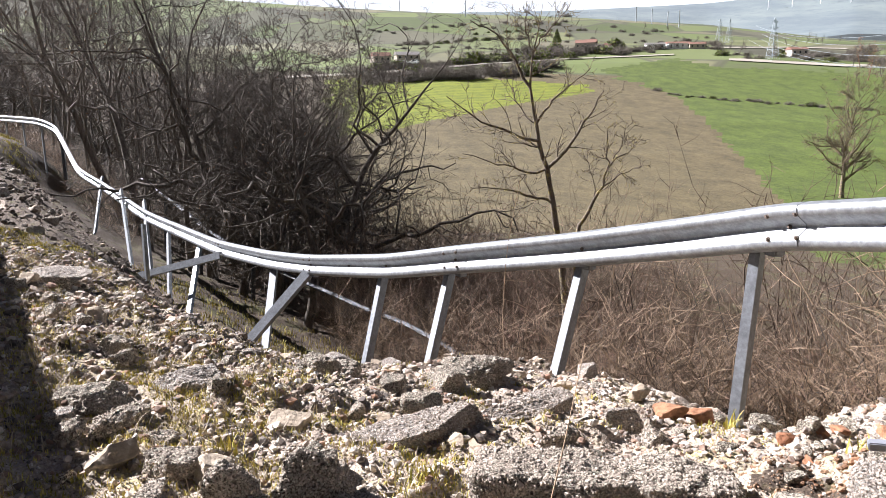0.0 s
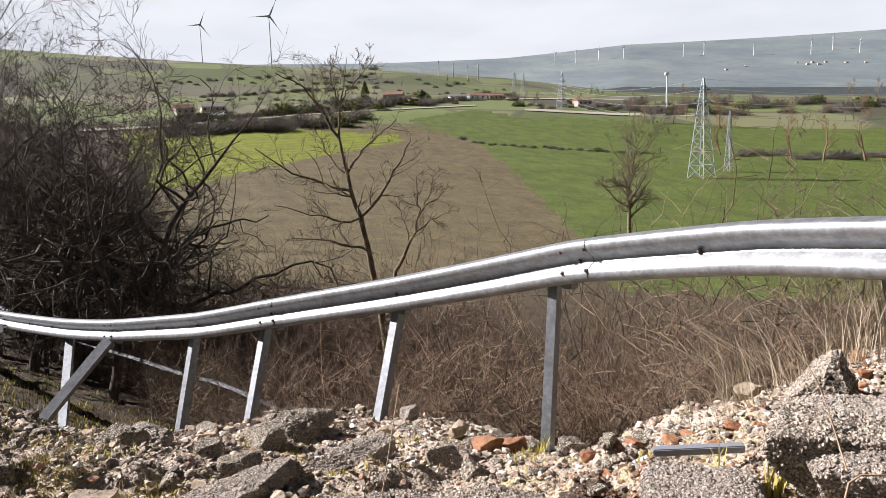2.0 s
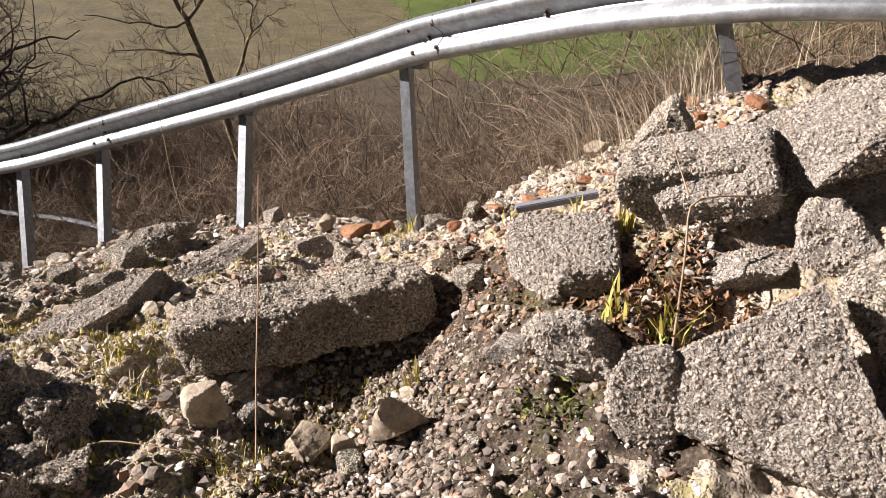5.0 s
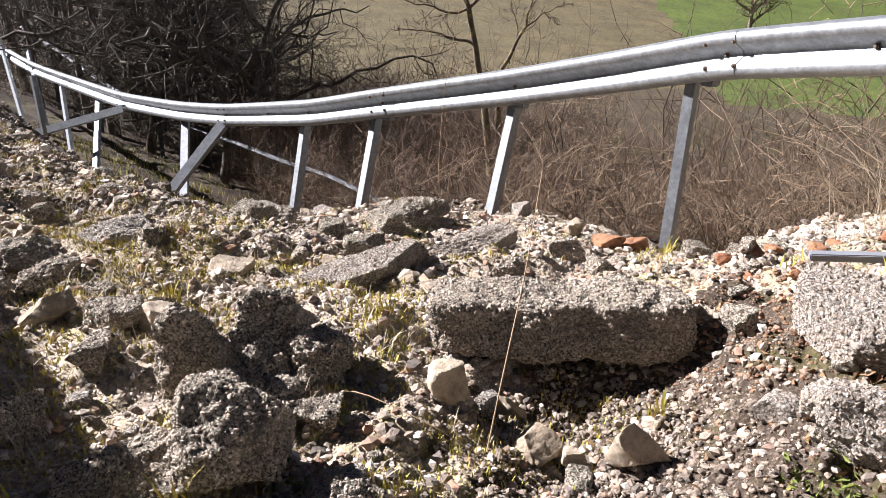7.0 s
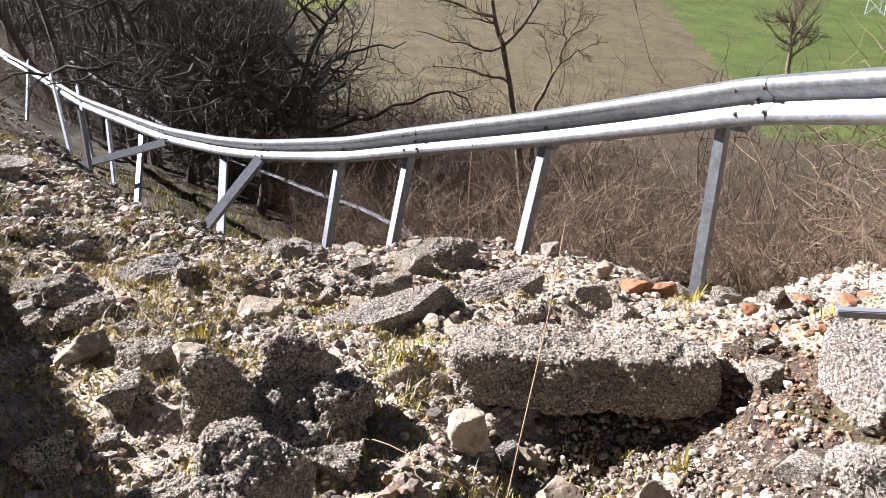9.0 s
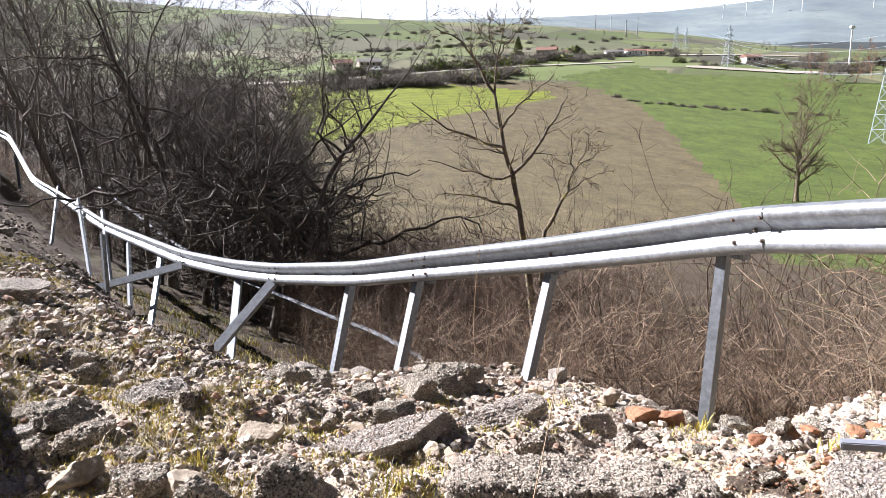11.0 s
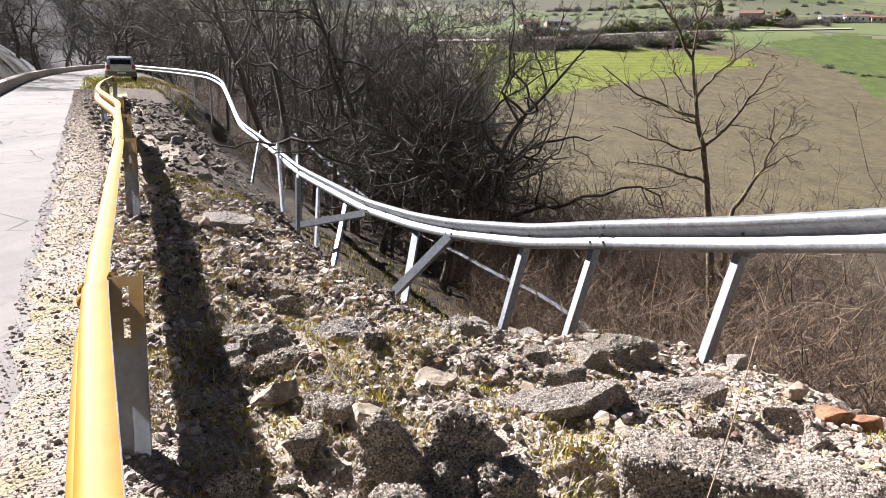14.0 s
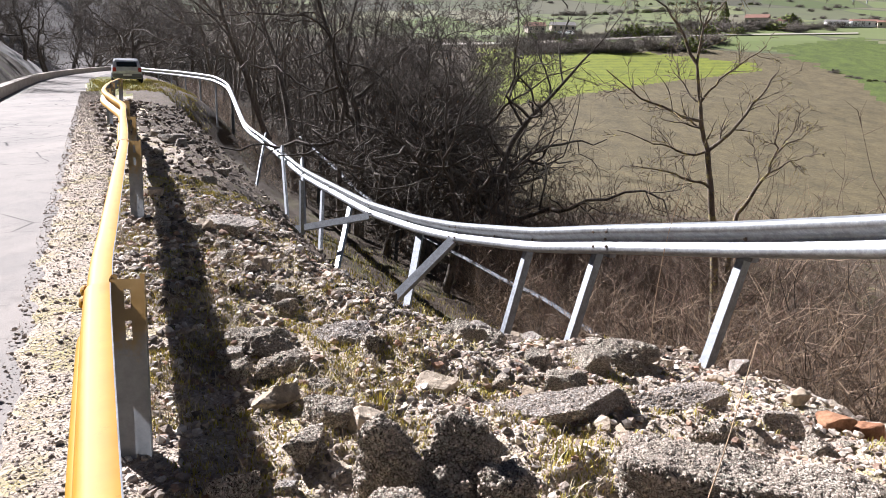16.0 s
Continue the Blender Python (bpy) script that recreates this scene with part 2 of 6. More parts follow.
def pebble_material():
    """Mixed road gravel: each stone with a tone of its own."""
    q = Mat("pebbles", 0.92)
    c = q.ramp(q.random(True), (0.0, (0.1, 0.085, 0.075)), (0.18, (0.22, 0.19, 0.165)), (0.34, (0.36, 0.22, 0.15)), (0.46, (0.38, 0.33, 0.28)), (0.65, (0.46, 0.39, 0.31)), (0.82, (0.55, 0.5, 0.44)), (1.0, (0.68, 0.64, 0.58)))
    c = q.mix(0.45, c, q.mix(1.0, c, q.ramp(q.noise(60, 4, 0.7), (0.3, (0.5, 0.48, 0.45)), (0.7, (1.15, 1.12, 1.1))), "MULTIPLY"))
    return q.colour(c).bump(q.noise(90, 4, 0.7), 0.004, 0.8).m


def steel_material(name, shade, rough):
    q = Mat(name, rough, 0.75)
    q.b.inputs["Specular IOR Level"].default_value = 0.5
    spangle = q.ramp(q.cells(55, "Color"), (0.0, tuple(0.85 * v for v in shade)), (1.0, tuple(min(1.1 * v, 0.9) for v in shade)))
    dull = q.ramp(q.noise(11, 6, 0.75), (0.4, BLACK), (0.62, (0.75, 0.75, 0.75)))
    c = q.mix(dull, spangle, tuple(0.55 * v for v in shade))
    c = q.mix(q.ramp(q.noise(2.5, 5, 0.75, (1, 1, 3)), (0.62, BLACK), (0.74, (0.45, 0.45, 0.45))), c, (0.28, 0.25, 0.22))
    return q.colour(c).rough(q.math("ADD", q.math("MULTIPLY", q.noise(9, 5, 0.7), 0.3), rough - 0.15)).bump(q.noise(30, 3), 0.002, 0.25).m


def paint_material(name, low, high, rough=0.45):
    q = Mat(name, rough)
    q.b.inputs["Specular IOR Level"].default_value = 0.15
    c = q.mix(q.ramp(q.noise(2.0, 5, 0.65), (0.35, BLACK), (0.7, WHITE)), low, high)
    c = q.mix(q.ramp(q.noise(18, 5, 0.75), (0.62, BLACK), (0.72, (0.4, 0.4, 0.4))), c, tuple(0.5 * v for v in low))
    return q.colour(c).bump(q.noise(60, 3), 0.001, 0.3).m


def overspray_material():
    """Zinc with yellow paint drifted over its upper end."""
    q = Mat("oversprayed_zinc", 0.55, 0.5)
    c = q.mix(q.ramp(q.noise(9, 5, 0.7), (0.35, BLACK), (0.7, WHITE)), (0.24, 0.25, 0.26), (0.36, 0.37, 0.38))
    sep = q.t.nodes.new("ShaderNodeSeparateXYZ")
    q.link(q.co, sep.inputs[0])
    drift = q.math("ADD", sep.outputs[2], q.math("MULTIPLY", q.noise(7, 4, 0.7), 0.5))
    c = q.mix(q.ramp(drift, (0.90, BLACK), (1.08, (0.6, 0.6, 0.6))), c, (0.38, 0.25, 0.06))
    return q.colour(c).bump(q.noise(40, 3), 0.002, 0.3).m


def bark_material(name, low, high, spots=None):
    q = Mat(name, 0.95)
    c = q.mix(q.ramp(q.noise(12, 5, 0.7, (1, 1, 0.3)), (0.35, BLACK), (0.7, WHITE)), low, high)
    if spots:
        c = q.mix(q.ramp(q.noise(7, 5, 0.7), (0.52, BLACK), (0.62, (0.8, 0.8, 0.8))), c, spots)
    return q.colour(c).bump(q.noise(40, 4, 0.7, (1, 1, 0.3)), 0.01, 0.8).m


def leaf_material(name, low, high):
    q = Mat(name, 0.7)
    q.colour(q.ramp(q.random(True), (0.0, low), (1.0, high)))
    q.b.inputs["Subsurface Weight"].default_value = 0.0
    return q.m


def plain_material(name, c, rough=0.6, metal=0.0, vary=0.15):
    q = Mat(name, rough, metal)
    k = q.ramp(q.noise(4, 5, 0.7), (0.3, tuple(v * (1 - vary) for v in c)), (0.7, tuple(min(v * (1 + vary), 1) for v in c)))
    return q.colour(k).m


M_RUBBLE, M_LITTER, M_VERGE, M_SOIL = rubble_material(), litter_material(), verge_material(), soil_material()
M_STUBBLE = field_material("stubble_field", (0.062, 0.051, 0.023), (0.107, 0.084, 0.040), 0, 20, 0.05, 2.0)
M_BRIGHT = field_material("bright_crop", (0.090, 0.112, 0.005), (0.129, 0.146, 0.007), 0.05, 60)
M_GREEN = field_material("green_crop", (0.046, 0.067, 0.008), (0.069, 0.094, 0.012), 0, -30)
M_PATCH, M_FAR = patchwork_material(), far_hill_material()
# wood on the far ridge, its bluish distance haze put into the colour
M_WOOD = field_material("hazed_far_wood", (0.027, 0.036, 0.039), (0.042, 0.051, 0.051), 0, 0, 0.01, 0.05)
M_BAREWOOD = field_material("bare_wood_floor", (0.10, 0.092, 0.086), (0.17, 0.157, 0.147), 0, 0, 0.04, 0.6)
M_ROAD = asphalt_material()
M_TRACK = plain_material("pale_track", (0.3, 0.27, 0.22), 0.95)
M_CHUNK = chunk_material("broken_asphalt", (0.10, 0.077, 0.06), (0.75, 0.635, 0.525), (0.70, 0.59, 0.485))
M_PALECHUNK = chunk_material("broken_concrete", (0.2, 0.16, 0.128), (0.8, 0.7, 0.605), (0.76, 0.66, 0.565))
M_STONE = stone_material("limestone", (0.34, 0.265, 0.185), (0.6, 0.5, 0.385))
M_PEBBLE = pebble_material()
M_AGG = stone_material("pale_aggregate", (0.31, 0.255, 0.205), (0.61, 0.525, 0.435), True)
M_DARKAGG = stone_material("grey_aggregate", (0.29, 0.235, 0.19), (0.72, 0.615, 0.51), True)
M_VGRAVEL = stone_material("verge_gravel", (0.25, 0.205, 0.17), (0.55, 0.47, 0.4), True)
M_CLOD = stone_material("earth_clods", (0.18, 0.145, 0.115), (0.52, 0.425, 0.34), True)
M_EARTH = stone_material("dark_earth", (0.06, 0.046, 0.036), (0.24, 0.19, 0.145), True)
M_BRICK = stone_material("broken_brick", (0.27, 0.11, 0.055), (0.42, 0.23, 0.13))
M_STEEL = steel_material("galvanised_steel", (0.38, 0.395, 0.41), 0.45)
M_POST = steel_material("weathered_zinc", (0.255, 0.27, 0.288), 0.5)
# old barrier's zinc: the hollow's shade is put into this dark base colour
M_OLDRAIL = steel_material("shade_dark_zinc", (0.085, 0.09, 0.1), 0.7)
M_YELLOW = paint_material("yellow_paint", (0.31, 0.155, 0.008), (0.40, 0.225, 0.016), 0.6)
M_YPOST = overspray_material()
M_BOLT = plain_material("rusty_bolt", (0.14, 0.11, 0.09), 0.6, 0.5)
# dark bark, its colour lowered further to give the oaks' backlit silhouettes
M_BARK = bark_material("dark_bark", (0.04, 0.034, 0.028), (0.165, 0.138, 0.113))
M_LICHEN = bark_material("lichened_bark", (0.09, 0.072, 0.055), (0.21, 0.17, 0.13), (0.34, 0.28, 0.10))
M_GREYBARK = bark_material("grey_bark", (0.085, 0.073, 0.062), (0.24, 0.205, 0.172))
M_BRICKGRIT = stone_material("brick_grit", (0.26, 0.13, 0.07), (0.42, 0.29, 0.19), True)
M_TWIG = bark_material("brown_twigs", (0.075, 0.053, 0.038), (0.18, 0.13, 0.092))
M_REDTWIG = bark_material("reddish_twigs", (0.15, 0.085, 0.065), (0.28, 0.19, 0.14))
M_STRAW = leaf_material("dry_straw", (0.26, 0.21, 0.145), (0.5, 0.43, 0.32))
M_GRASS = leaf_material("grass_blades", (0.24, 0.22, 0.035), (0.60, 0.50, 0.15))
M_DRYLEAF = leaf_material("dead_leaves", (0.1, 0.05, 0.025), (0.32, 0.19, 0.1))
M_LEAF = leaf_material("green_leaves", (0.06, 0.09, 0.015), (0.17, 0.19, 0.04))

# ---- the lie of the land ----
# s runs along the road, away from the first eye; l runs to the valley side; metres
ROAD = radians(36.5)
DX, DY = -math.sin(ROAD), math.cos(ROAD)


def world(s, l, z=0.0):
    return Vector((DX * s + DY * l, DY * s - DX * l, z))


def along(x, y):
    return DX * x + DY * y, DY * x - DX * y


S_KNOTS = np.array([-6, 0.3, 1.2, 2.4, 4.2, 6, 7.5, 10.5, 15, 20, 28, 34, 40, 60], float)
L_KNOTS = np.array([-0.4, 0.6, 1.5, 2.6, 3.3, 4.2, 7.0], float)
# heights of the slipped bank: one row a station along the road
BANK = np.array([
    [0.00, 0.00, 0.00, 0.30, 0.43, 0.60, 0.0],
    [0.00, -0.03, -0.05, 0.38, 0.45, 0.55, -0.8],
    [0.00, -0.10, -0.20, 0.08, 0.00, -0.10, -1.3],
    [0.00, -0.08, -0.12, -0.20, -0.39, -0.64, -2.0],
    [0.00, -0.08, -0.18, -0.45, -0.57, -0.72, -2.7],
    [0.00, -0.06, -0.25, -0.90, -1.13, -1.40, -3.1],
    [0.00, -0.08, -0.30, -1.22, -1.54, -1.90, -3.5],
    [0.00, -0.08, -0.27, -1.20, -1.95, -2.48, -4.0],
    [0.00, -0.08, -0.20, -0.85, -2.12, -2.80, -4.2],
    [0.00, -0.05, -0.12, -0.60, -2.15, -2.85, -4.2],
    [0.00, 0.00, -0.05, -0.35, -2.05, -2.85, -4.2],
    [0.00, 0.00, 0.05, -0.02, -1.20, -2.40, -3.8],
    [0.00, 0.05, 0.05, 0.05, 0.00, -0.25, -2.6],
    [0.00, 0.05, 0.05, 0.05, 0.05, -0.10, -1.2],
])


def smooth(x):
    return x * x * (3 - 2 * x)


def weights(knots, v):
    i = np.clip(np.searchsorted(knots, v) - 1, 0, len(knots) - 2)
    f = np.clip((v - knots[i]) / (knots[i + 1] - knots[i]), 0, 1)
    return i, 0.5 * f + 0.5 * smooth(f)


def bank(s, l):
    """The height near the road, without the fine relief."""
    i, f = weights(S_KNOTS, s)
    j, g = weights(L_KNOTS, l)
    z = (BANK[i, j] * (1 - f) + BANK[i + 1, j] * f) * (1 - g) + (BANK[i, j + 1] * (1 - f) + BANK[i + 1, j + 1] * f) * g
    down = np.clip(l - 7.0, 0, None)
    z = z - 0.33 * np.minimum(down, 14)
    up = np.clip(-3.6 - l, 0, None)
    return z + 0.75 * np.minimum(up, 18) * np.clip(up, 0, 1)


# the valley, by distance and bearing from the first eye: angles of sight in degrees
FAR_R = np.array([1, 14, 22, 34, 55, 85, 125, 175, 235, 285, 340, 460], float)
FAR_E = np.array([-32, -24, -17, -13, -10, -7.2, -4.6, -2.3, -0.5, 0.8, 2.0, 2.9])
AZ_K = np.array([-60, -6, 2, 9, 19, 28, 45, 80], float)
RIDGE_1 = np.array([9, 6.2, 5.75, 5.4, 4.5, 3.1, 2.0, 2.0])
RIDGE_2 = np.array([5, 4.0, 4.0, 4.0, 2.8, 3.5, 2.6, 2.6])
RIDGE_3 = np.array([7, 5.8, 5.9, 5.85, 5.95, 6.5, 6.25, 8.0])


def valley(r, az):
    """The height far off; az in degrees to the right of +y."""
    stretch = 1 + 0.25 * np.clip(az / 33, 0, 1.5)
    e = np.interp(r / stretch, FAR_R, FAR_E)
    r1, r2, r3 = (np.interp(az, AZ_K, k) for k in (RIDGE_1, RIDGE_2, RIDGE_3))
    e1 = np.minimum(e, r1 - 0.3)
    e1 = e1 + (r1 - e1) * smooth(np.clip((r - 340) / (900 - 340), 0, 1))
    e2 = r1 + (r2 - 0.9 - r1) * smooth(np.clip((r - 900) / 500, 0, 1))
    e2 = e2 + (r2 - e2) * smooth(np.clip((r - 1400) / 350, 0, 1))
    e3 = r2 + (r3 - r2) * smooth(np.clip((r - 1900) / 1900, 0, 1)) - 0.8 * np.sin(np.pi * np.clip((r - 1750) / 500, 0, 1))
    ang = np.where(r < 900, e1, np.where(r < 1750, e2, e3))
    return 1.58 + r * np.tan(np.radians(ang)) - np.clip(r - 3900, 0, None) * 0.3


def land(x, y):
    s, l = along(x, y)
    r, az = np.hypot(x, y), np.degrees(np.arctan2(x, y))
    near = bank(s, l)
    f = smooth(np.clip((r - 16) / 16, 0, 1)) * smooth(np.clip((l - 7) / 10, 0, 1))
    z = near * (1 - f) + valley(r, az) * f
    far = smooth(np.clip((r - 70) / 60, 0, 1))
    z = z * (1 - far) + valley(r, az) * far
    # the wooded hill round which the road bends away
    return z + 24 * smooth(np.clip((s - 88) / 70, 0, 1)) * smooth(np.clip((34 - l) / 26, 0, 1)) * smooth(np.clip((l + 120) / 60, 0, 1)) * (1 - smooth(np.clip((s - 300) / 200, 0, 1)))


def ground_at(x, y):
    return float(land(np.array([float(x)]), np.array([float(y)]))[0])

# ---- building helpers ----
def mesh_of(name, verts, faces, mats, index=None, soft=False):
    me = bpy.data.meshes.new(name)
    me.from_pydata([tuple(v) for v in verts], [], [tuple(f) for f in faces])
    for m in mats if isinstance(mats, (list, tuple)) else [mats]:
        me.materials.append(m)
    if index is not None:
        me.polygons.foreach_set("material_index", index)
    if soft:
        me.polygons.foreach_set("use_smooth", [True] * len(me.polygons))
    me.update()
    return me


def part(name, bm, mat, parent, label="", soft=False):
    """Links a bmesh, or a mesh, as one mesh object under a thing or a part."""
    if isinstance(bm, bmesh.types.BMesh):
        me = bpy.data.meshes.new(name)
        bm.to_mesh(me)
        bm.free()
        me.materials.append(mat)
        if soft:
            me.polygons.foreach_set("use_smooth", [True] * len(me.polygons))
    else:
        me = bm
    ob = new(name, me)
    ob.parent = parent
    return tagged(ob, label)


def thing(name, label, category, group="", kind="", at=(0, 0, 0)):
    ob = new(name)
    ob.location = at
    ob.empty_display_size = 0.1
    return tagged(ob, label, category, group, kind)


def box_bm(sx, sy, sz, at=(0, 0, 0), bevel=0.0, bm=None):
    bm = bm or bmesh.new()
    made = bmesh.ops.create_cube(bm, size=1, matrix=Matrix.Translation(at) @ Matrix.Diagonal((sx, sy, sz, 1)))
    if bevel:
        edges = list({e for v in made["verts"] for e in v.link_edges})
        bmesh.ops.bevel(bm, geom=edges, offset=bevel, segments=2, affect="EDGES")
    return bm


def tube_bm(a, b, r1, r2=None, sides=10, bm=None):
    bm = bm or bmesh.new()
    a, b = Vector(a), Vector(b)
    turn = (b - a).to_track_quat("Z", "Y").to_matrix().to_4x4()
    bmesh.ops.create_cone(bm, cap_ends=True, segments=sides, radius1=r1, radius2=r1 if r2 is None else r2, depth=(b - a).length, matrix=Matrix.Translation((a + b) / 2) @ turn)
    return bm


def sweep(profile, spine, ups, closed=False, name="sweep"):
    """Vertices and faces of an open or closed profile (out, up) carried along a spine; ups: (out, up) vectors for every point."""
    n, k = len(spine), len(profile)
    verts = [p + o * u + w * v for p, (o, w) in zip(spine, ups) for u, v in profile]
    faces = []
    for i in range(n - 1):
        for j in range(k if closed else k - 1):
            a, b = i * k + j, i * k + (j + 1) % k
            faces.append((a, b, b + k, a + k))
    return verts, faces


def fractal(x, y, scales):
    """Smooth random relief from a few crossed waves of each length; numpy arrays in metres."""
    rng = np.random.RandomState(7)
    out = np.zeros_like(x)
    for length, height in scales:
        k = np.zeros_like(x)
        for _ in range(9):
            a, ph, f = rng.uniform(0, 6.283), rng.uniform(0, 6.283), rng.uniform(0.7, 1.6) * 6.283 / length
            k += np.sin(f * (x * np.cos(a) + y * np.sin(a)) + ph + 1.5 * np.sin(0.6 * f * (y * np.cos(a) - x * np.sin(a)) + ph))
        out += height * k / 3
    return out


def inside(poly, x, y):
    odd = np.zeros(x.shape, bool)
    for (x0, y0), (x1, y1) in zip(poly, poly[1:] + poly[:1]):
        odd ^= ((y0 > y) != (y1 > y)) & (x < (x1 - x0) * (y - y0) / (y1 - y0 + 1e-9) + x0)
    return odd


def relief(x, y):
    """The broken surface of the slip; none on the road and far away."""
    s, l = along(x, y)
    r = np.hypot(x, y)
    rough = smooth(np.clip((l + 0.25) / 0.9, 0, 1)) * (1 - smooth(np.clip((r - 28) / 30, 0, 1)))
    bumps = fractal(x, y, ((1.7, 0.03), (0.6, 0.018), (0.27, 0.012), (0.13, 0.008)))
    verge = 0.01 * np.clip((l + 0.7) / 0.4, 0, 1)
    dent = 0.08 * np.exp(-((s - 1.44) / 0.32) ** 2 - ((l - 1.84) / 0.46) ** 2)
    dent = dent + 0.2 * np.exp(-((x - 2.36) / 0.26) ** 2 - ((y - 1.46) / 0.2) ** 2)
    return rough * (bumps + 0.4 * np.clip(bumps, 0, None)) + verge * (1 - rough) - dent


def surface(x, y):
    return land(x, y) + relief(x, y)


def surface_at(x, y):
    return float(surface(np.array([float(x)]), np.array([float(y)]))[0])


# ---- ground: one sheet from the feet to the horizon ----
BRIGHT_EDGE = [(-30, -4.5), (-5.9, -2.9), (4.5, -1.0), (11, -0.05), (10.5, 0.45), (2, 1.25), (-8, 1.2), (-30, 1)]
GREEN_EDGE = [(11.5, 1.6), (17, 2.3), (20, 1.6), (28, 1.0), (36, 0.3), (60, -1), (60, -12), (27.5, -12), (24.3, -7.5), (21, -4), (17.3, -0.5), (13, 0.9)]


def ground_sheet():
    az = np.radians(np.concatenate([np.arange(-180, -78, 6.0), np.arange(-78, 66, 0.4), np.arange(66, 180, 6.0)]))
    r = 0.5 * np.exp(np.arange(0, 700) * math.log(4200 / 0.5) / 699)
    rr, aa = np.meshgrid(r, az, indexing="ij")
    x, y = rr * np.sin(aa), rr * np.cos(aa)
    z = surface(x, y)
    s, l = along(x, y)
    bend = 0.0022 * np.clip(s - 42, 0, None) ** 2 + 0.03 * fractal(x, y, ((0.9, 1.0), (0.35, 0.6))) * (s < 30)
    lr = l - bend
    z -= 0.09 * (smooth(np.clip((lr + 3.7) / 0.2, 0, 1)) * smooth(np.clip((-0.62 - lr) / 0.12, 0, 1))) * (s < 94)
    n, m = rr.shape
    verts = np.column_stack([x.ravel(), y.ravel(), z.ravel()])
    centre = np.array([[0.0, 0.0, surface_at(0, 0)]])
    i, j = np.meshgrid(np.arange(n - 1), np.arange(m), indexing="ij")
    j2 = (j + 1) % m
    faces = np.stack([i * m + j, (i + 1) * m + j, (i + 1) * m + j2, i * m + j2], -1).reshape(-1, 4)
    mid = verts[faces].mean(1)
    jit = fractal(mid[:, 0], mid[:, 1], ((9, 1.0), (30, 1.0)))
    dist = np.hypot(mid[:, 0], mid[:, 1])
    bear = np.degrees(np.arctan2(mid[:, 0], mid[:, 1]))
    rise = np.degrees(np.arctan2(mid[:, 2] - 1.58, dist))
    ms, ml = along(mid[:, 0], mid[:, 1])
    idx = np.zeros(len(faces), int)
    idx[(ml > 4.9 + 0.35 * jit) | (ml < -3.3)] = 1
    idx[(ms > 31 + jit) & (ms < 60) & (ml > -0.6) & (ml < 2.4 + 0.1 * (ms - 31))] = 2
    idx[ms > 60] = 10
    idx[((ms - 0.85) / 0.8) ** 2 + ((ml - 1.82) / 0.8) ** 2 + 0.2 * fractal(mid[:, 0], mid[:, 1], ((0.5, 1.0), (0.2, 0.7))) < 1] = 9
    idx[(ms > 5.2 + jit) & (ml > 2.7 + 0.25 * jit) & (ml < 4.9)] = 9
    idx[(ms > 7.5 + 2 * jit) & (ms < 38) & (ml > 0.95 + 0.3 * jit) & (ml < 4.6)] = 9
    field = (dist > 50 + 2 * jit) & (ml > 14)
    idx[field & (rise > -11)] = 3
    b2, r2 = bear + 0.12 * jit, rise + 0.05 * jit
    idx[field & inside(BRIGHT_EDGE, b2, r2)] = 4
    idx[field & inside(GREEN_EDGE, b2, r2)] = 5
    idx[field & (rise > 1.55) & (idx == 3)] = 6
    idx[(dist > 330) & (idx != 5)] = 6
    idx[(bear < -9 + 0.3 * jit) & (dist > 30) & (dist < 330) & (ml > 5)] = 1
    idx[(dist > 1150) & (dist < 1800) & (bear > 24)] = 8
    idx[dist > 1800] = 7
    faces = [tuple(f) for f in faces] + [(len(verts), k, (k + 1) % m) for k in range(m)]
    idx = np.concatenate([idx, np.zeros(m, int)])
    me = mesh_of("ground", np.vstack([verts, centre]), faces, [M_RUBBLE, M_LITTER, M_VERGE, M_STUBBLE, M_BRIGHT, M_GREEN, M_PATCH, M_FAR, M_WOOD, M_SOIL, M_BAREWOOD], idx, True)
    return tagged(new("ground", me), "slipped rubble bank falling to a valley of fields and far hills", "ground", kind="structure")


ground_sheet()


# ---- the road, with its low kerb wall on the uphill side ----
def ribbon(name, lo, hi, s0, s1, step, lift, thick, mat, label, category, wobble=0.0):
    verts, faces = [], []
    stations = np.arange(s0, s1 + 0.01, step)
    for s in stations:
        bend = 0.0022 * max(s - 42, 0) ** 2
        edge = hi + wobble * (math.sin(1.1 * s) + 0.6 * math.sin(2.9 * s + 1) + 0.25 * math.sin(7.7 * s))
        for l, z in ((lo + bend, lift - thick), (lo + bend, lift), ((lo + hi) / 2 + bend, lift + 0.02), (edge + bend, lift), (edge + bend + 0.02, lift - thick)):
            verts.append(world(s, l, z))
    for i in range(len(stations) - 1):
        for j in range(4):
            a = i * 5 + j
            faces.append((a, a + 1, a + 6, a + 5))
    return tagged(new(name, mesh_of(name, verts, faces, mat)), label, category, kind="structure")


ribbon("road", -3.25, -0.42, -9, 92, 0.25, -0.022, 0.14, M_ROAD, "worn grey asphalt road with gravelly broken edge", "road", 0.03)
ribbon("kerb_wall", -3.6, -3.27, -9, 90, 1.0, 0.36, 0.6, plain_material("old_concrete", (0.38, 0.33, 0.28), 0.95, 0, 0.3), "low weathered concrete kerb wall along the road", "wall")

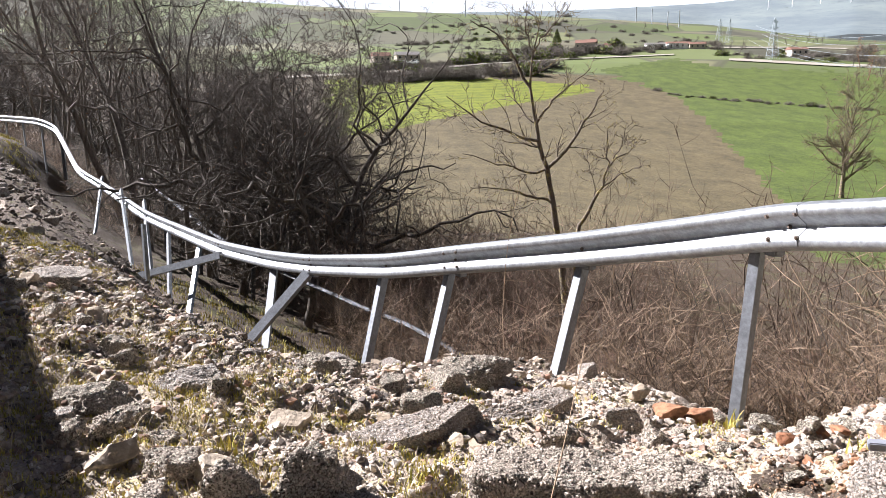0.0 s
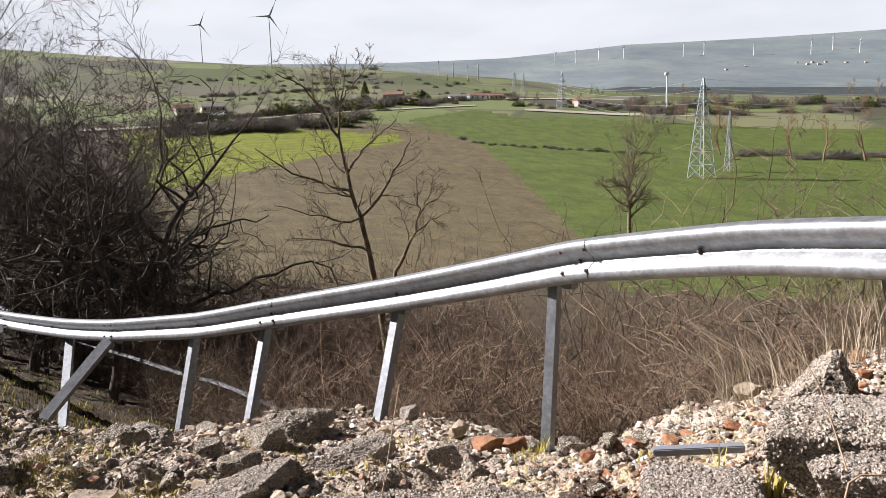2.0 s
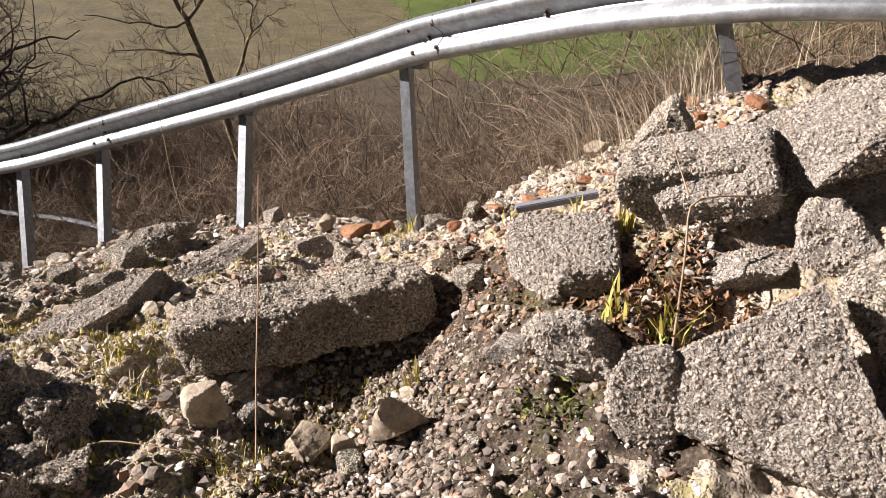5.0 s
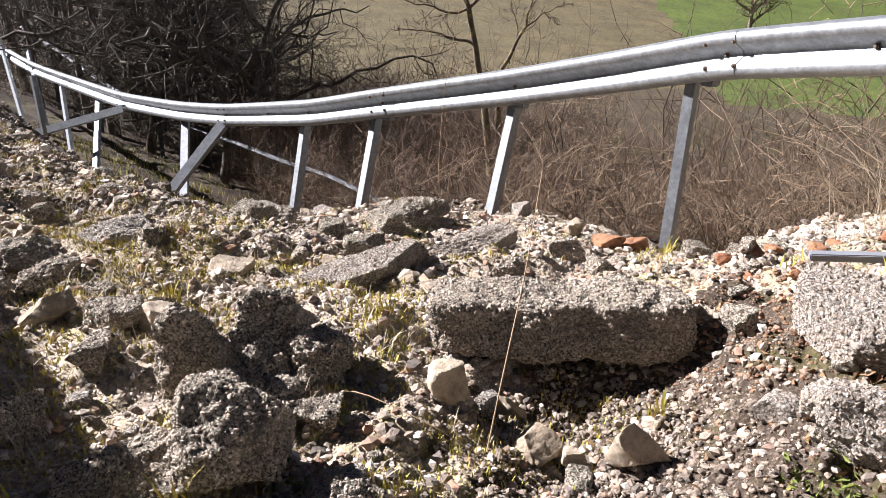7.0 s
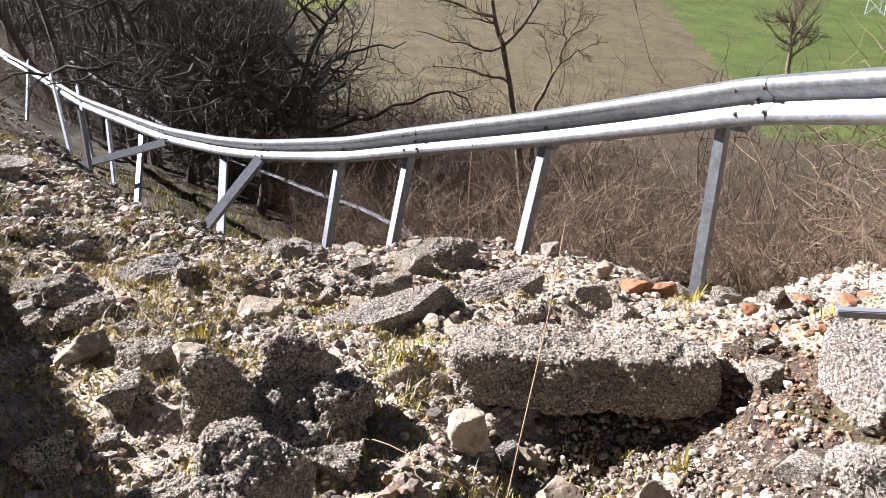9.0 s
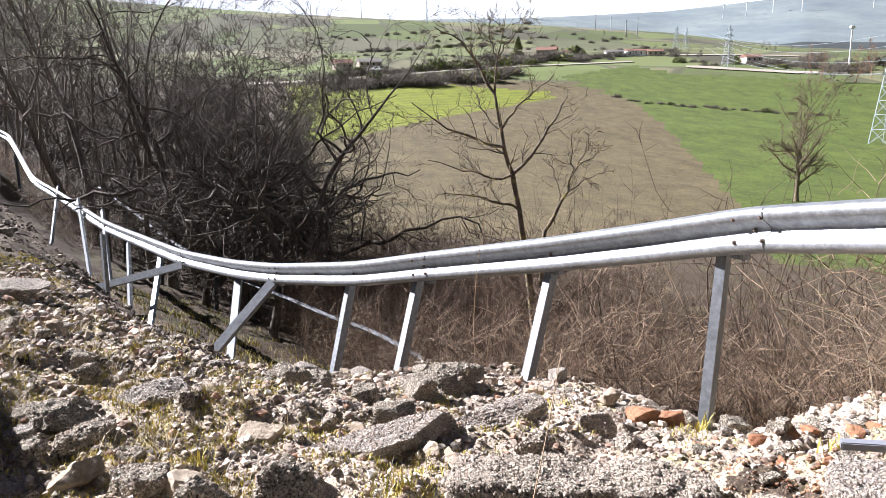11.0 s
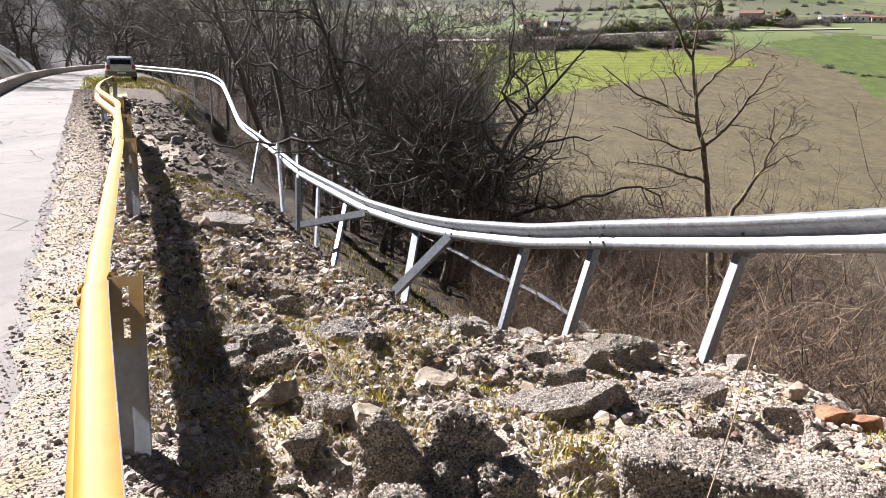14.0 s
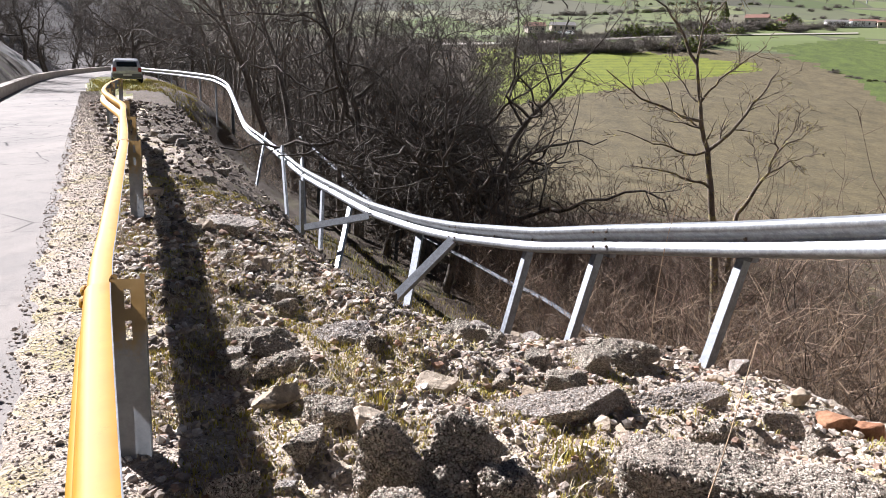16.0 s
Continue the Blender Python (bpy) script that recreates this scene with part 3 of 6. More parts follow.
# ---- crash barriers ----
# the W section: out from the posts, up
WBEAM = [(0.0, -0.155), (0.020, -0.151), (0.058, -0.140), (0.076, -0.128), (0.083, -0.112), (0.083, -0.090), (0.080, -0.076), (0.073, -0.064), (0.012, -0.022), (0.003, -0.010), (0.0, 0.0),
         (0.003, 0.010), (0.012, 0.022), (0.073, 0.064), (0.080, 0.076), (0.083, 0.090), (0.083, 0.112), (0.076, 0.128), (0.058, 0.140), (0.020, 0.151), (0.0, 0.155)]


def spline(points, step, tight=1.0):
    """A line through (s, l, z) stations, as world points about step apart; tight below 1 bends it more sharply at the stations."""
    pts = [world(*p) for p in points]
    pts = [2 * pts[0] - pts[1]] + pts + [2 * pts[-1] - pts[-2]]
    out = []
    for a, b, c, d in zip(pts, pts[1:], pts[2:], pts[3:]):
        n = max(2, int((c - b).length / step))
        for i in range(n):
            t = i / n
            m0, m1 = (c - a) * 0.5 * tight, (d - b) * 0.5 * tight
            out.append(b * (2 * t ** 3 - 3 * t * t + 1) + m0 * (t ** 3 - 2 * t * t + t) + c * (3 * t * t - 2 * t ** 3) + m1 * (t ** 3 - t * t))
    return out + [pts[-2]]


def beam_frames(line, lean, side=-1):
    """Out and up vectors along a line; lean: degrees that the top tips outward; side -1 faces the road."""
    ups = []
    for i, p in enumerate(line):
        t = (line[min(i + 1, len(line) - 1)] - line[max(i - 1, 0)]).normalized()
        out = t.cross(Vector((0, 0, 1))).normalized() * -side * -1
        up = out.cross(t).normalized()
        if up.z < 0:
            up = -up
        a = radians(lean(i / max(len(line) - 1, 1)) if callable(lean) else lean)
        ups.append((out * math.cos(a) + up * math.sin(a), up * math.cos(a) - out * math.sin(a)))
    return ups


def beam_mesh(name, line, ups, mat, thick=0.004, rear=None):
    back = [(u - thick, v) for u, v in reversed(WBEAM)]
    verts, faces = sweep(WBEAM + back, line, ups, True)
    k = 2 * len(WBEAM)
    faces += [tuple(range(k)), tuple(reversed(range(len(verts) - k, len(verts))))]
    me = mesh_of(name, verts, faces, [mat, rear or mat], [1 if len(WBEAM) - 1 <= f[0] % k < k - 1 and len(f) == 4 else 0 for f in faces], True)
    me.set_sharp_from_angle(angle=radians(35))
    return me


def channel_mesh(name, length, mat, web=0.12, flange=0.07, lip=0.02, t=0.005):
    """A lipped channel post, its foot at z = 0, its web towards -y."""
    outer = [(web / 2 - lip, flange), (web / 2, flange), (web / 2, 0), (-web / 2, 0), (-web / 2, flange), (-web / 2 + lip, flange)]
    inner = [(-web / 2 + lip, flange - t), (-web / 2 + t, flange - t), (-web / 2 + t, t), (web / 2 - t, t), (web / 2 - t, flange - t), (web / 2 - lip, flange - t)]
    ring = outer + inner
    k = len(ring)
    verts = [(x, y, z) for z in (0, length) for x, y in ring]
    faces = [(i, (i + 1) % k, (i + 1) % k + k, i + k) for i in range(k)]
    quads = [(i, i + 1, k - 2 - i, k - 1 - i) for i in range(5)]
    faces += [tuple(reversed(q)) for q in quads] + [tuple(v + k for v in q) for q in quads]
    return mesh_of(name, verts, faces, mat)


def stand(ob, foot, head, face):
    """Puts a post along foot to head, its web towards face."""
    z = (head - foot).normalized()
    y = -(face - z * face.dot(z)).normalized()
    x = y.cross(z)
    ob.matrix_basis = Matrix(((x.x, y.x, z.x, foot.x), (x.y, y.y, z.y, foot.y), (x.z, y.z, z.z, foot.z), (0, 0, 0, 1)))


def bolt_mesh():
    bm = bmesh.new()
    tube_bm((0, 0, -0.004), (0, 0, 0.004), 0.016, 0.016, 12, bm)
    tube_bm((0, 0, 0.004), (0, 0, 0.018), 0.010, 0.009, 6, bm)
    me = bpy.data.meshes.new("bolt")
    bm.to_mesh(me)
    bm.free()
    me.materials.append(M_BOLT)
    return me


BOLT = bolt_mesh()


def add_bolt(parent, p, out, offs):
    b = new("bolt", BOLT)
    b.parent = parent
    b.matrix_basis = Matrix.Translation(p) @ out.to_track_quat("Z", "Y").to_matrix().to_4x4()


# the long sagging barrier on the valley side: s, l, z of the beam's middle
SAG = [(-4.0, 3.6, 1.05), (-2.2, 3.66, 1.06), (-0.63, 3.75, 1.04), (0.15, 3.85, 1.04), (1.07, 4.15, 0.94), (2.30, 4.47, 0.72), (3.09, 4.6, 0.52), (4.23, 4.62, 0.24), (6.04, 4.6, -0.17),
       (7.47, 4.6, -0.50), (9.8, 4.7, -0.92), (11.7, 4.8, -1.18), (14.5, 4.95, -1.45), (17.85, 5.2, -1.63), (22.07, 5.4, -1.75), (27.9, 5.6, -1.52),
       (31.9, 5.5, -1.19), (35.2, 5.4, 0.25), (37.5, 5.0, 0.61), (46.2, 4.3, 0.64), (58.7, 3.0, 0.60)]
JOINTS = (-4.0, 2.30, 6.04, 9.8, 14.5, 18.6, 22.6, 27.0, 31.9, 37.5, 42, 46.5, 51, 58.7)
# head and foot of each post: s, l, z
POSTS = [((0.34, 3.98, 0.98), (0.21, 3.95, 0.45)), ((2.56, 4.62, 0.55), (2.42, 4.25, -0.67)), ((4.28, 4.74, 0.1), (4.08, 4.25, -0.68)), ((6.27, 4.72, -0.38), (5.99, 4.2, -1.33)),
         ((7.69, 4.72, -0.66), (7.38, 4.2, -1.79)), ((11.6, 4.85, -1.28), (10.44, 4.1, -2.4)), ((16.44, 5.1, -1.72), (14.31, 4.1, -2.67)), ((19.24, 5.2, -1.83), (15.94, 4.2, -2.62)),
         ((23.0, 5.6, -1.45), (18.94, 4.6, -2.7)), ((25.37, 5.5, -1.33), (20.5, 4.5, -2.7)), ((29.0, 5.7, -1.22), (25.3, 4.6, -2.5)), ((35.2, 5.5, 0.15), (35.2, 5.5, -1.5))]
FAR_POSTS = (37.5, 41, 45, 49, 53)


def valley_barrier():
    rail = thing("crash_barrier", "galvanised steel crash barrier sagging over a landslip on bare posts", "crash barrier")
    line = spline(SAG, 0.18, 0.55)
    svals = [along(p.x, p.y)[0] for p in line]
    ups = beam_frames(line, lambda f: 8 * math.sin(5 * f))
    for a, b in zip(JOINTS, JOINTS[1:]):
        pick = [i for i, s in enumerate(svals) if a - 0.12 <= s <= b + 0.12]
        # each element laps a little over the next
        lift = [0.006 * (1 - (k / (len(pick) - 1))) for k in range(len(pick))]
        part("beam", beam_mesh("beam", [line[i] + ups[i][0] * d for i, d in zip(pick, lift)], [ups[i] for i in pick], M_STEEL), None, rail, "W-section zinc-coated beam")
    near = lambda s: min(range(len(line)), key=lambda i: abs(svals[i] - s))  # noqa: E731
    for head, foot in [(world(*h), world(*f)) for h, f in POSTS]:
        i = min(range(len(line)), key=lambda k: (line[k] - head).length)
        foot = foot + (foot - head).normalized() * 0.35
        post = part("post", channel_mesh("post", (head - foot).length, M_POST), None, rail)
        stand(post, foot, head, world(-1, 0.22) if head.y < 10 else world(-0.75, -0.65))
    for s in FAR_POSTS:
        i = near(s)
        head = line[i] - ups[i][0] * 0.1 + Vector((0, 0, 0.1))
        foot = Vector((head.x, head.y, surface_at(head.x, head.y) - 0.2))
        stand(part("post", channel_mesh("post", (head - foot).length, M_POST), None, rail), foot, head, ups[i][0])
    for s in (2.42, 4.25, 6.1, 9.8, 14.4):
        i = near(s)
        bm = box_bm(0.11, 0.10, 0.17, bevel=0.012)
        block = part("spacer", bm, M_POST, rail)
        block.matrix_basis = Matrix.Translation(line[i] - ups[i][0] * 0.06 - ups[i][1] * 0.1) @ ups[i][0].to_track_quat("Y", "Z").to_matrix().to_4x4()
    for s in JOINTS[1:9]:
        i = near(s)
        for ds, dv, du in ((-0.11, 0.075, 0.086), (0.11, 0.075, 0.086), (-0.11, -0.075, 0.086), (0.11, -0.075, 0.086), (0.0, 0.0, 0.012)):
            t = (line[i + 1] - line[i - 1]).normalized()
            if (line[i + 1] - line[i - 1]).dot(world(1, 0)) < 0:
                t = -t
            add_bolt(rail, line[i] + t * ds + ups[i][1] * dv + ups[i][0] * du, ups[i][0], 0)
    for s in (0.25, 1.3, 4.25, 7.4, 8.6, 12.1, 13.2, 16.6):
        i = near(s)
        add_bolt(rail, line[i] + ups[i][0] * 0.012, ups[i][0], 0)
    i = near(0.2)
    clip = part("reflector_clip", box_bm(0.085, 0.012, 0.03, bevel=0.003), plain_material("tarnished_clip", (0.3, 0.26, 0.16), 0.5, 0.4), rail, "small tarnished reflector clip")
    clip.matrix_basis = Matrix.Translation(line[i] + ups[i][0] * 0.02) @ ups[i][0].to_track_quat("Y", "Z").to_matrix().to_4x4()
    add_bolt(rail, line[i] + ups[i][0] * 0.03, ups[i][0], 0)
    # two posts torn loose, hanging from the beam like struts
    for head, foot, over in ((world(9.78, 4.6, -1.02), world(9.92, 3.5, -2.08), 0.0), (world(14.05, 4.75, -1.5), world(16.0, 3.7, -2.11), 0.1)):
        foot = foot + (foot - head).normalized() * over
        strut = part("strut", channel_mesh("strut", (head - foot).length, M_POST, 0.14, 0.09), None, rail, "post torn loose and hanging slantwise")
        stand(strut, foot, head, Vector((-0.35, -0.8, 0.3)))
    return rail


valley_barrier()


def loose_post(s, l, height):
    p = world(s, l)
    p.z = surface_at(p.x, p.y) - 0.2
    ob = new("barrier_post", channel_mesh("barrier_post", height + 0.2, M_POST))
    stand(ob, p, p + Vector((0.03, 0.0, height)), Vector((-0.75, -0.6, 0)))
    tagged(ob, "bare zinc channel post standing in the slipped bank", "post")


loose_post(14.87, 3.5, 1.4)

# an older barrier lying in the hollow behind
OLD = [(31.8, 7.85, -1.75), (27.5, 7.85, -2.3), (24.2, 7.9, -2.85), (19.7, 8.1, -3.3), (16.1, 8.3, -3.42), (14.3, 8.35, -3.46), (12.5, 8.3, -3.38), (9.5, 8.1, -3.5)]


def old_barrier():
    rail = thing("old_barrier", "fallen old zinc crash barrier lying in the shaded hollow", "crash barrier")
    line = spline(OLD, 0.3)
    ups = beam_frames(line, 55)
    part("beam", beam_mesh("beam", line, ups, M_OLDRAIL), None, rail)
    for k in (8, 22, 36):
        p = line[k] - ups[k][0] * 0.08
        foot = Vector((p.x, p.y, surface_at(p.x, p.y) - 0.2))
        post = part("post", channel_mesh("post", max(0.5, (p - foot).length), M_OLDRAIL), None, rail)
        stand(post, foot, foot + Vector((0.05, 0.1, 1)), Vector((0.3, -1, 0)))


old_barrier()

# the yellow roadside barrier
YEL = [(-1.2, -0.215, 0.60), (0.6, -0.215, 0.60), (2.9, -0.205, 0.60), (4.0, -0.155, 0.60), (6.0, -0.05, 0.60), (8.7, 0.09, 0.60), (12.2, 0.20, 0.60), (14.4, 0.27, 0.60), (16.2, 0.14, 0.64), (18.6, 0.02, 0.68), (23, 0.2, 0.68), (28, 0.62, 0.68)]


def slotted_post(length):
    """A channel post whose web is pierced by two slots near its head."""
    bm = bmesh.new()
    w, g = 0.062, 0.012
    cols = ((-0.68 * w, 0.068), (-w, 0.068), (-w, 0), (-g, 0), (g, 0), (w, 0), (w, 0.068), (0.68 * w, 0.068))
    rows = (0, length - 0.25, length - 0.17, length - 0.12, length - 0.04, length)
    net = [[bm.verts.new((x, y, z)) for x, y in cols] for z in rows]
    for i in range(5):
        for j in range(7):
            if not (j == 3 and i in (1, 3)):
                bm.faces.new((net[i][j], net[i][j + 1], net[i + 1][j + 1], net[i + 1][j]))
    bmesh.ops.solidify(bm, geom=bm.faces[:], thickness=0.005)
    bmesh.ops.recalc_face_normals(bm, faces=bm.faces[:])
    me = bpy.data.meshes.new("post")
    bm.to_mesh(me)
    bm.free()
    me.materials.append(M_YPOST)
    return me


def knob_mesh():
    bm = bmesh.new()
    bmesh.ops.create_uvsphere(bm, u_segments=12, v_segments=8, radius=0.028, matrix=Matrix.Diagonal((1.2, 0.8, 0.45, 1)))
    me = bpy.data.meshes.new("bolt_head")
    bm.to_mesh(me)
    bm.free()
    me.materials.append(M_YELLOW)
    return me


KNOB = knob_mesh()


def yellow_barrier():
    rail = thing("roadside_barrier", "yellow painted steel crash barrier beside the road, far end bent", "crash barrier")
    line = spline(YEL, 0.2)
    svals = [along(p.x, p.y)[0] for p in line]
    ups = beam_frames(line, 12)
    for a, b in ((-1.2, 2.9), (2.9, 8.2), (8.2, 14.4), (14.4, 20.0), (20.0, 28.0)):
        pick = [i for i, s in enumerate(svals) if a - 0.1 <= s <= b + 0.1]
        off = 0.008 if a in (-1.2, 8.2) else 0.0
        part("beam", beam_mesh("beam", [line[i] + ups[i][0] * off for i in pick], [ups[i] for i in pick], M_YELLOW, 0.004, M_POST), None, rail)
    for s, zinc in ((0.6, False), (2.9, True), (8.0, True), (11.2, True), (15.0, False), (19.0, False), (23.0, False), (27.0, False)):
        i = min(range(len(line)), key=lambda k: abs(svals[k] - s))
        p = line[i] - ups[i][0] * 0.055
        foot = Vector((p.x, p.y, surface_at(p.x, p.y) - 0.2))
        head = Vector((p.x, p.y, line[i].z + 0.16)) + world(0, 0.03)
        post = part("post", slotted_post((head - foot).length), None, rail, "zinc channel post with slots and yellow overspray")
        stand(post, foot, head, -world(1, 0.15))
        if s < 12:
            for du, dv in ((-0.075, 0.09), (0.075, 0.09)):
                knob = new("bolt_head", KNOB)
                knob.parent = rail
                t = (line[i + 1] - line[i - 1]).normalized()
                knob.matrix_basis = Matrix.Translation(line[i] + t * du + ups[i][1] * dv + ups[i][0] * 0.092) @ ups[i][0].to_track_quat("Z", "Y").to_matrix().to_4x4()
    return rail


yellow_barrier()

# ---- bare trees and bushes ----
def grow(rng, start, way, length, radius, n, wander, lift, taper=0.8):
    """Branches as arrays: points [branch, n, 3] and radii [branch, n]."""
    m = len(start)
    p, d = [start], way / np.linalg.norm(way, axis=1, keepdims=True)
    for i in range(n - 1):
        d = d + wander * rng.normal(size=(m, 3)) + np.array([0, 0, lift])
        d = d / np.linalg.norm(d, axis=1, keepdims=True)
        p.append(p[-1] + d * (length / (n - 1))[:, None])
    pts = np.stack(p, 1)
    rad = radius[:, None] * (1 - taper * np.linspace(0, 1, n)[None, :])
    return pts, rad


def sprout(rng, pts, rad, per, ratio, angle, lo=0.25, thin=0.6, least=0.004):
    """Starts, directions, lengths and radii of the children of those branches."""
    m, n, _ = pts.shape
    parent = np.repeat(np.arange(m), per)
    t = rng.uniform(lo, 1.0, len(parent)) * (n - 1)
    i = np.minimum(t.astype(int), n - 2)
    f = (t - i)[:, None]
    a, b = pts[parent, i], pts[parent, i + 1]
    start = a * (1 - f) + b * f
    tang = (b - a) / np.linalg.norm(b - a, axis=1, keepdims=True)
    side = np.cross(tang, rng.normal(size=(len(parent), 3)))
    side /= np.linalg.norm(side, axis=1, keepdims=True)
    ang = np.radians(angle * rng.uniform(0.6, 1.35, len(parent)))[:, None]
    way = tang * np.cos(ang) + side * np.sin(ang)
    full = np.linalg.norm(np.diff(pts, axis=1), axis=2).sum(1)[parent]
    length = full * ratio * rng.uniform(0.55, 1.2, len(parent)) * (1.15 - 0.5 * t / (n - 1))
    r0 = rad[parent, i] * (1 - f[:, 0]) + rad[parent, i + 1] * f[:, 0]
    return start, way, length, np.maximum(r0 * thin, least)


def tubes(pts, rad, sides):
    """Vertices and quads of many branches at once."""
    m, n, _ = pts.shape
    tang = np.gradient(pts, axis=1)
    tang /= np.linalg.norm(tang, axis=2, keepdims=True) + 1e-9
    ref = np.where(np.abs(tang[:, :1, 2:3]) > 0.9, np.array([1.0, 0, 0]), np.array([0, 0, 1.0]))
    u = np.cross(tang, np.broadcast_to(ref, tang.shape))
    u /= np.linalg.norm(u, axis=2, keepdims=True) + 1e-9
    v = np.cross(tang, u)
    ang = np.arange(sides) * 2 * np.pi / sides
    ring = u[:, :, None] * np.cos(ang)[:, None] + v[:, :, None] * np.sin(ang)[:, None]
    verts = (pts[:, :, None] + ring * rad[:, :, None, None]).reshape(-1, 3)
    b, i, j = np.meshgrid(np.arange(m), np.arange(n - 1), np.arange(sides), indexing="ij")
    j2 = (j + 1) % sides
    base = b * n * sides
    faces = np.stack([base + i * sides + j, base + i * sides + j2, base + (i + 1) * sides + j2, base + (i + 1) * sides + j], -1).reshape(-1, 4)
    return verts, faces


def plant_mesh(name, sets, mat):
    """sets: (pts, rad, sides) of each level."""
    vs, fs, k = [], [], 0
    for pts, rad, sides in sets:
        v, f = tubes(pts, rad, sides)
        vs.append(v)
        fs.append(f + k)
        k += len(v)
    v, f = np.vstack(vs), np.vstack(fs)
    me = bpy.data.meshes.new(name)
    me.vertices.add(len(v))
    me.vertices.foreach_set("co", v.ravel())
    me.loops.add(f.size)
    me.loops.foreach_set("vertex_index", f.ravel())
    me.polygons.add(len(f))
    me.polygons.foreach_set("loop_start", np.arange(0, f.size, 4))
    me.polygons.foreach_set("use_smooth", np.ones(len(f), bool))
    me.materials.append(mat)
    me.update(calc_edges=True)
    return me


def leaves_mesh(name, centres, size, rng, mat):
    """Small curled leaves, two folded quads each."""
    m = len(centres)
    a = rng.normal(size=(m, 3))
    a /= np.linalg.norm(a, axis=1, keepdims=True)
    b = np.cross(a, rng.normal(size=(m, 3)))
    b /= np.linalg.norm(b, axis=1, keepdims=True)
    c = np.cross(a, b)
    s = size * rng.uniform(0.6, 1.4, (m, 1))
    v = np.stack([centres - a * s, centres + b * s * 0.45 + c * s * 0.2, centres + a * s, centres - b * s * 0.45 + c * s * 0.2], 1).reshape(-1, 3)
    k = np.arange(m)[:, None] * 4
    f = np.vstack([k + np.array([0, 1, 2]), k + np.array([0, 2, 3])])
    return mesh_of(name, v, f.tolist(), mat)


def bare_tree(seed, height, trunk, spread=1.0, lean=(0, 0), low=0.3, twigs=4, mat=None, category="tree", label="", limbs=11, limb_angle=62, limb_ratio=0.55, fine=5, name="tree", leafy=0, wild=1.0, sides=(6, 5), twig=0.0065, lift=0.06, boughs=6, slender=0.55):
    """A leafless tree: trunk and crown of limbs, boughs and twigs."""
    rng = np.random.RandomState(seed)
    p0, r0 = grow(rng, np.zeros((1, 3)), np.array([[lean[0], lean[1], 1.0]]), np.array([height]), np.array([trunk]), 14, 0.085 * min(wild, 1.3), 0.05, 0.97)
    r0 = r0 * (1 - 0.5 * np.linspace(0, 1, 14))
    a1 = sprout(rng, p0, r0, limbs, limb_ratio * spread, limb_angle, low, slender)
    p1, r1 = grow(rng, *a1[:3], a1[3], 13, 0.13 * wild, lift)
    a2 = sprout(rng, p1, r1, boughs, 0.5, 48, 0.2, 0.55)
    p2, r2 = grow(rng, *a2[:3], a2[3], 6, 0.2 * wild, 0.03)
    a3 = sprout(rng, p2, r2, twigs + 1, 0.5, 50, 0.15, 0.55, twig)
    p3, r3 = grow(rng, *a3[:3], a3[3], 4, 0.2, 0.04)
    a4 = sprout(rng, p3, r3, fine, 0.6, 42, 0.15, 0.6, twig * 0.85)
    p4, r4 = grow(rng, *a4[:3], a4[3], 3, 0.2, 0.03)
    tree = thing(name, label, category)
    part("trunk", plant_mesh("trunk", [(p0, r0, 10)], mat), None, tree)
    part("crown", plant_mesh("crown", [(p1, r1, sides[0]), (p2, r2, sides[1]), (p3, r3, 3), (p4, r4, 3)], mat), None, tree)
    if leafy:
        tips = p4[rng.choice(len(p4), min(leafy, len(p4)), False), -1]
        part("dead_leaves", leaves_mesh("dead_leaves", tips, 0.035, rng, M_DRYLEAF), None, tree)
    return tree


def bush_proto(seed, height, stems, mat, label, name="bush", width=1.3, thick=0.013, arch=0.0, dense=5):
    rng = np.random.RandomState(seed)
    root = np.column_stack([rng.normal(0, width * 0.35, stems), rng.normal(0, width * 0.35, stems), np.full(stems, -0.1)])
    way = np.column_stack([rng.normal(0, 0.6, stems), rng.normal(0, 0.6, stems), np.ones(stems)])
    p0, r0 = grow(rng, root, way, height * rng.uniform(0.5, 1.25, stems), np.full(stems, thick) * rng.uniform(0.6, 1.3, stems), 8, 0.2, -arch)
    a1 = sprout(rng, p0, r0, dense, 0.42, 42, 0.2, 0.6, 0.0045)
    p1, r1 = grow(rng, *a1[:3], a1[3], 5, 0.26, 0.02)
    a2 = sprout(rng, p1, r1, dense - 1, 0.5, 45, 0.15, 0.6, 0.0034)
    p2, r2 = grow(rng, *a2[:3], a2[3], 3, 0.3, 0.0)
    bush = thing(name, label, "bush")
    tagged(part("stem_mass", plant_mesh("stem_mass", [(p0, r0, 5)], mat), None, bush), kind="stuff")
    tagged(part("twig_mass", plant_mesh("twig_mass", [(p1, r1, 3), (p2, r2, 3)], mat), None, bush), kind="stuff")
    return bush


def put(ob, x, y, turn=0.0, size=1.0, sink=0.0):
    ob.location = (x, y, surface_at(x, y) - sink)
    ob.rotation_euler = (0, 0, turn)
    ob.scale = (size, size, size)
    return ob


def spot(s, l):
    p = world(s, l)
    return p.x, p.y


# the wood on the valley side of the road
rng = random.Random(5)
OAK = dict(low=0.14, lift=0.0, boughs=6, twigs=3, mat=M_BARK, category="tree", label="leafless dark-barked oak with tangled limbs below the road", limbs=17, limb_angle=68, limb_ratio=0.54, fine=4, wild=2.6, twig=0.0075, slender=0.68)
POLE = dict(low=0.2, lift=0.07, boughs=5, twigs=3, mat=M_GREYBARK, category="tree", label="tall slim leafless tree with a grey veil of twigs", limbs=16, limb_angle=44, limb_ratio=0.40, fine=4, wild=1.35, twig=0.0088, slender=0.55)
